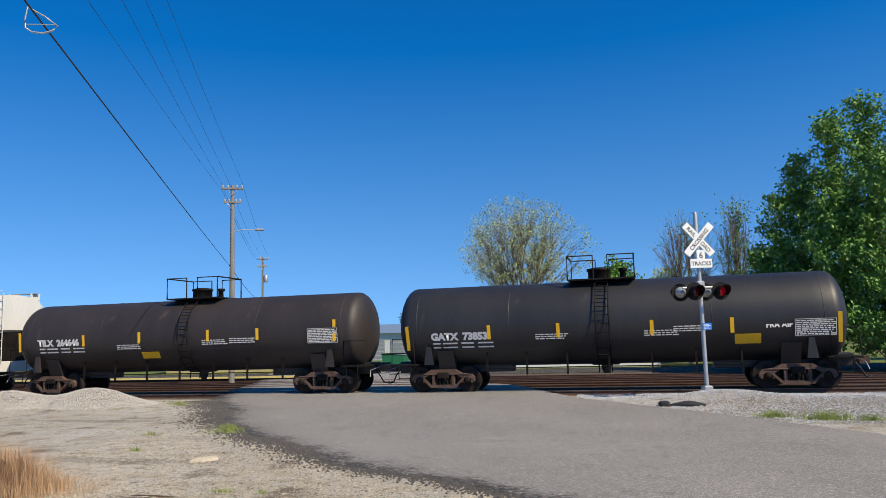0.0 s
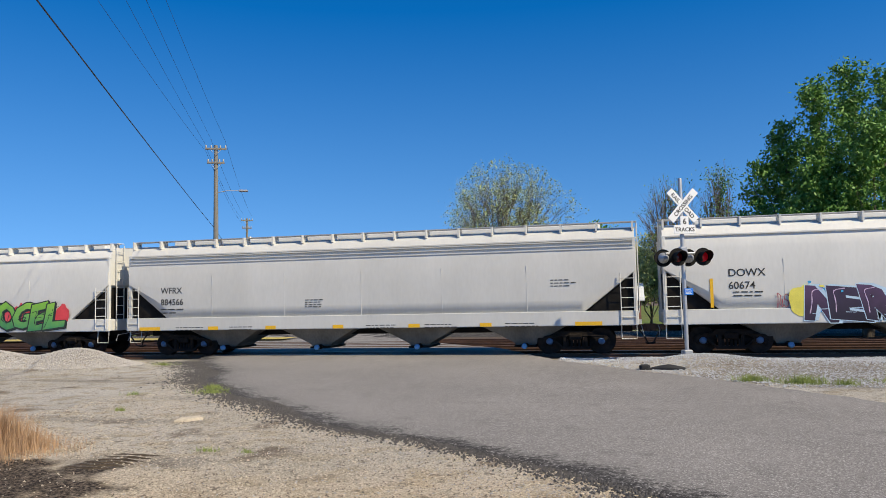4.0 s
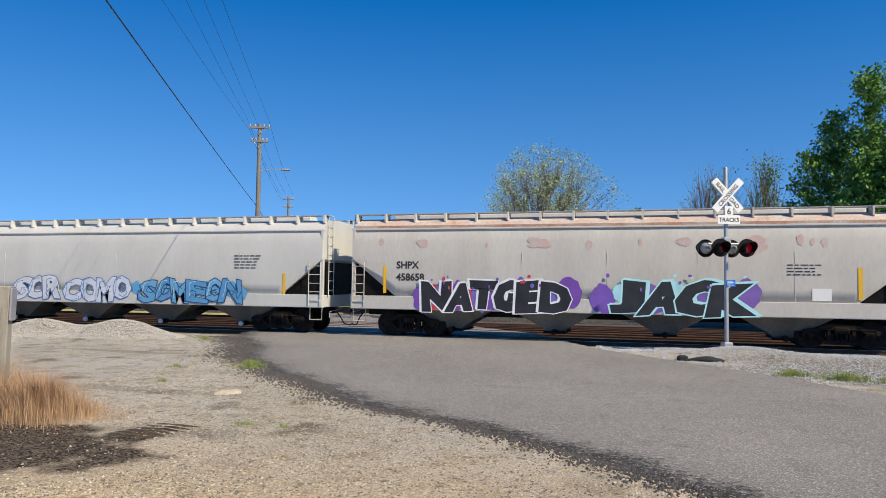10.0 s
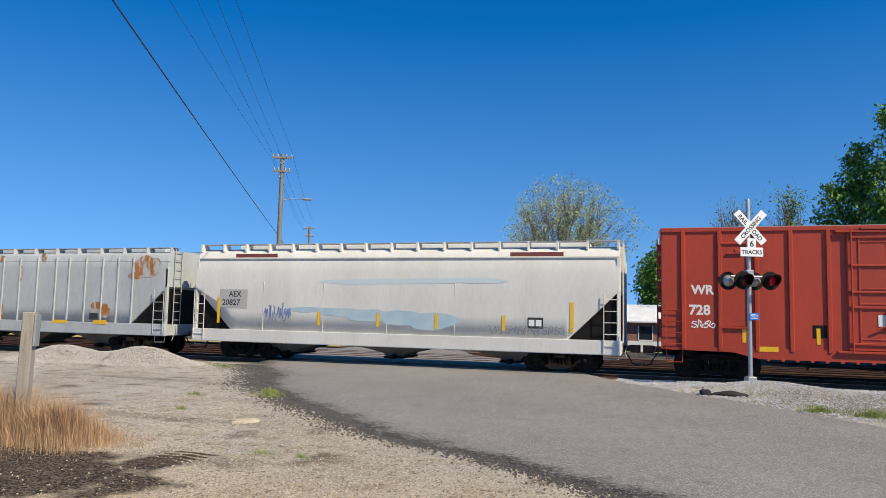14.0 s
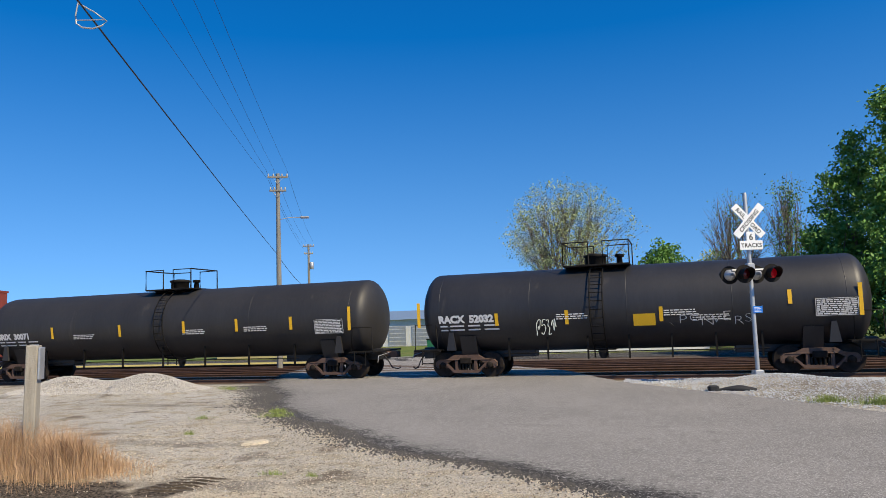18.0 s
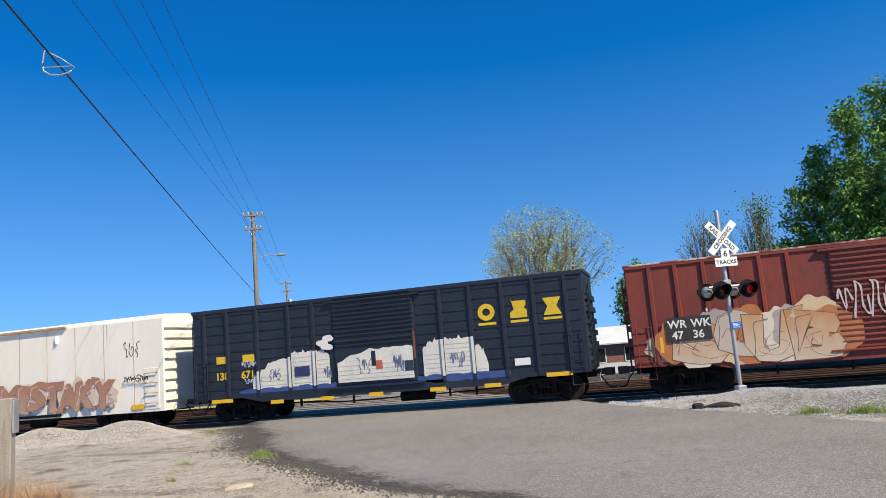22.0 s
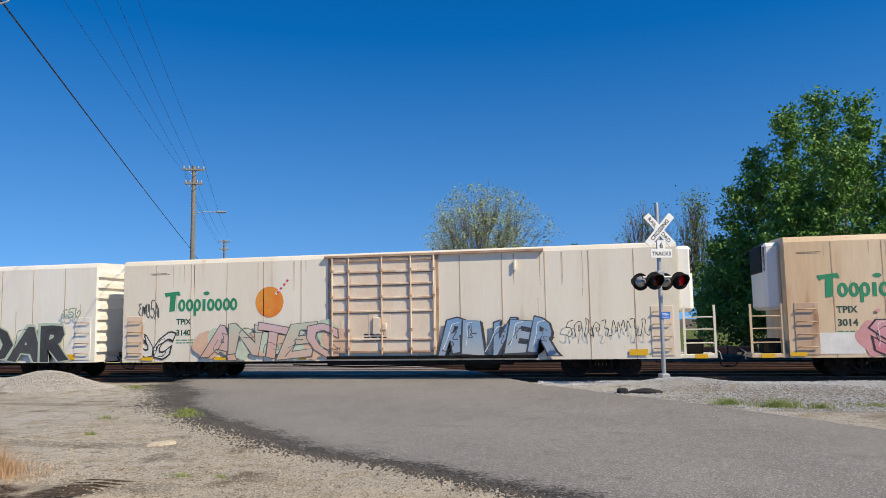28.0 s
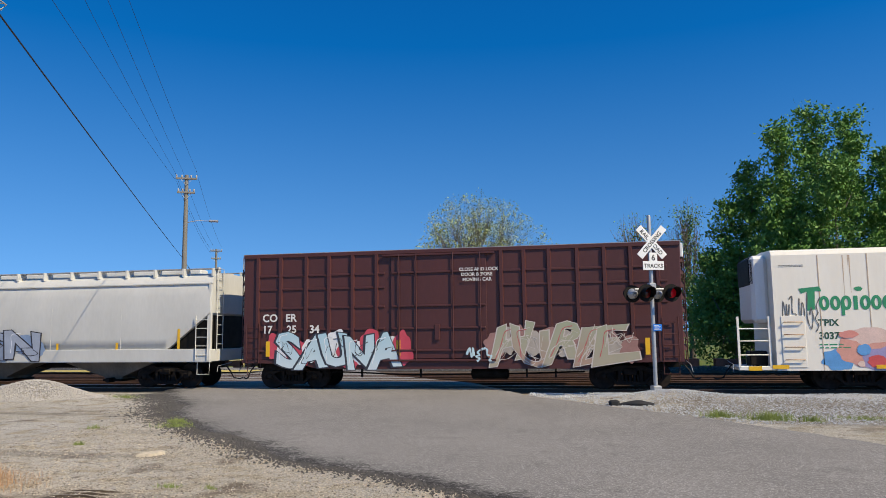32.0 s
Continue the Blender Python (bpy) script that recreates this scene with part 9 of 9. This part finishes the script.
for k, (bx, bz, ba, bb, col) in enumerate(((-8.3, 1.0, 0.5, 0.35, (0.10, 0.30, 0.60)), (-7.6, 1.3, 0.8, 0.55, (0.62, 0.30, 0.24)), (-6.9, 1.0, 0.7, 0.4, (0.30, 0.26, 0.45)), (-7.4, 1.75, 0.7, 0.25, (0.66, 0.48, 0.42)), (-5.0, 1.5, 1.4, 0.8, (0.10, 0.30, 0.58)), (-4.0, 1.95, 0.8, 0.3, (0.10, 0.32, 0.62)), (-3.4, 1.2, 0.9, 0.5, (0.64, 0.36, 0.30)), (-3.2, 1.75, 0.8, 0.2, (0.58, 0.06, 0.08)), (-2.9, 0.95, 0.7, 0.3, (0.66, 0.50, 0.44)), (-6.2, 1.8, 0.5, 0.3, (0.12, 0.14, 0.40)), (-4.4, 0.95, 0.5, 0.28, (0.10, 0.28, 0.58)), (-7.2, 0.95, 0.28, 0.2, (0.58, 0.08, 0.08)), (-3.9, 1.1, 0.2, 0.3, (0.16, 0.10, 0.36)))):
    mu = Shape()
    blob(bx, bz, ba, bb, -1.588 - 0.0006 * k, mu, 400 + k, 44, 0.68)
    part("paint_patch", mu, tint(col), c, "sprayed colour field of a mural")
rng = random.Random(51)
for k in range(34):
    mu = Shape()
    sz = rng.uniform(0.1, 0.34)
    blob(rng.uniform(-8.0, -2.4), rng.uniform(0.75, 1.85), sz, sz * rng.uniform(0.4, 1.0), -1.5942 - 0.0003 * k, mu, 500 + k, 22, 0.68)
    part("paint_patch", mu, tint(rng.choice(((0.58, 0.06, 0.08), (0.66, 0.40, 0.32), (0.10, 0.30, 0.60), (0.62, 0.24, 0.20), (0.20, 0.10, 0.36), (0.70, 0.52, 0.44)))), c, "sprayed colour field of a mural")
for k, text in enumerate(("CLOSE AND LOCK", "DOORS BEFORE", "MOVING CAR")):
    words(c, text, -0.05 + 0.06 * k, 1.97 - 0.12 * k, 0.09, -1.636, M_INK, 0.002, 0.85)
graffiti(c, "SKULE", -6.7, -3.9, 0.8, 2.05, -1.607, (((0.03, 0.12, 0.20), (0.05, 0.24, 0.26)), (0.04, 0.16, 0.24)), (0.02, 0.04, 0.09), None, 121, 0.05, 0.04, 0.1, 2.0, 0, "teal and navy graffiti lettering", (0.10, 0.36, 0.36), 1.0, None, 1.3)
graffiti(c, "HEDAR", 1.95, 9.2, 0.7, 2.25, -1.69, ((0.045, 0.047, 0.05), (0.06, 0.062, 0.065)), (0.44, 0.52, 0.42), None, 122, 0.07, 0.05, 0.1, 1.1, 0, "large black graffiti letters with pale rim", (0.02, 0.02, 0.022), 1.0, (-0.06, 0.05), 1.08, 0)
scrawl(c, -9.9, 1.9, 1.2, 1.2, -1.586, (0.1, 0.1, 0.1), 123, 5, 0.035)
scrawl(c, 8.7, 2.4, 0.9, 0.4, -1.69, (0.2, 0.3, 0.22), 124, 3, 0.05)
consist(c, -360.22)

c = boxcar(15.7, "maroon plug-door boxcar with white and red graffiti", M_BROWNBOX, 5.05, tuple(x for x in (-7.28, -6.38, -5.38, -4.5, -3.6, -2.7, 1.82, 2.61, 3.48, 4.44, 5.35, 6.22, 7.1)), ((-2.15, 1.3, (-1.84, -1.21, 0.12, 1.09), (1.39, 2.17, 2.96, 4.15)),), M_WHITE)
for z in (1.39, 2.17, 2.96, 3.65, 4.15):
    for x0, x1 in ((-7.4, -2.4), (1.75, 7.4)):
        part("panel_rib", Shape().box(x0, x1, -1.6, -1.55, z - 0.04, z + 0.04, 0.01), M_BROWNBOX, c)
Y = -1.64
words(c, "CO", -7.05, 2.47, 0.28, Y, M_STENCIL, 0.01)
words(c, "ER", -6.15, 2.47, 0.28, Y, M_STENCIL, 0.01)
words(c, "17", -7.05, 2.05, 0.28, Y, M_STENCIL, 0.01)
words(c, "25", -6.1, 2.05, 0.28, Y, M_STENCIL, 0.01)
words(c, "34", -5.22, 2.05, 0.28, Y, M_STENCIL, 0.01)
graffiti(c, "SAUNA", -6.5, -1.85, 0.72, 2.05, -1.645, (((0.62, 0.70, 0.73), (0.40, 0.60, 0.68)), ((0.58, 0.70, 0.74), (0.46, 0.62, 0.68))), (0.03, 0.035, 0.05), ((0.52, 0.06, 0.09), (0.70, 0.70, 0.70)), 131, 0.07, 0.035, 0.05, 1.2, 0, "pale blue graffiti with black and red outline", (0.72, 0.74, 0.74), 0.95, (-0.05, 0.0), 1.15)
graffiti(c, "HUREL", 1.6, 6.2, 0.8, 2.2, -1.645, (((0.42, 0.36, 0.27), (0.34, 0.36, 0.25)), ((0.42, 0.26, 0.20), (0.36, 0.38, 0.28))), (0.52, 0.47, 0.43), ((0.30, 0.16, 0.14), (0.38, 0.33, 0.28)), 132, 0.03, 0.03, 0.1, 2.4, 0, "faded pale graffiti lettering", (0.45, 0.10, 0.10), 0.7, None, 1.25, 5)
scrawl(c, 0.6, 1.0, 0.9, 0.5, -1.7, (0.45, 0.6, 0.65), 133, 3, 0.08)
words(c, "CLOSE AND LOCK", 0.35, 4.15, 0.12, -1.69, M_STENCIL, 0.003)
words(c, "DOOR BEFORE", 0.42, 3.97, 0.12, -1.69, M_STENCIL, 0.003)
words(c, "MOVING CAR", 0.47, 3.79, 0.12, -1.69, M_STENCIL, 0.003)
for x in (-6.9, 6.6, -1.95):
    plate("reflective_strip", c, x, x + 0.15, 1.2, 1.75, M_YEL, -1.65)
consist(c, -381.05)
c = hopper(19.8, "pale grey covered hopper with blue and black graffiti", M_HOP, 3, 4.5)
Y = -1.617
graffiti(c, "WISN", -2.6, 2.5, 1.08, 2.2, -1.668, (((0.16, 0.20, 0.30), (0.34, 0.38, 0.46)), (0.30, 0.34, 0.42)), (0.02, 0.02, 0.03), ((0.20, 0.28, 0.42),), 141, 0.06, 0.05, 0.25, 1.4, 0, "grey and blue graffiti lettering with black outline", (0.60, 0.62, 0.66), 0.8)
for x in (3.35, 5.95, 8.55):
    plate("reflective_strip", c, x, x + 0.1, 1.3, 1.75 + (0.5 if x > 8 else 0), M_YEL, Y - 0.003)
consist(c, -400.1)


# ---- what moves ----
def travelled(t):
    return float(np.interp(t, [a for a, _ in ROLL], [b for _, b in ROLL]))


def motions():
    for car, middle in TRAIN:
        walk(car, [(t, pose(middle + run, TRACK_Y, 0)) for t, run in ROLL])
        seen = [k / 30 for k in range(0, 961) if -36 < middle + travelled(k / 30) < 24]
        for ax, radius in AXLES:
            if ax.parent == car:
                x, _, z = ax.matrix_basis.translation
                at = [t for t in (0.0, *seen, 32.0)]
                at = sorted({round(t * 30) / 30 for t in at})
                rows = [(t, pose(x, 0, z, 0, math.degrees((travelled(min(max(t, seen[0]), seen[-1])) - travelled(seen[0])) / radius), 0)) for t in at]
                walk(ax, rows)
    walk(silver_car, [(t, pose(54 * (-0.13 + 0.159 * (t - 19)), 54.5, fall(54.5))) for t in (0, 8, 16, 24, 32)])


motions()
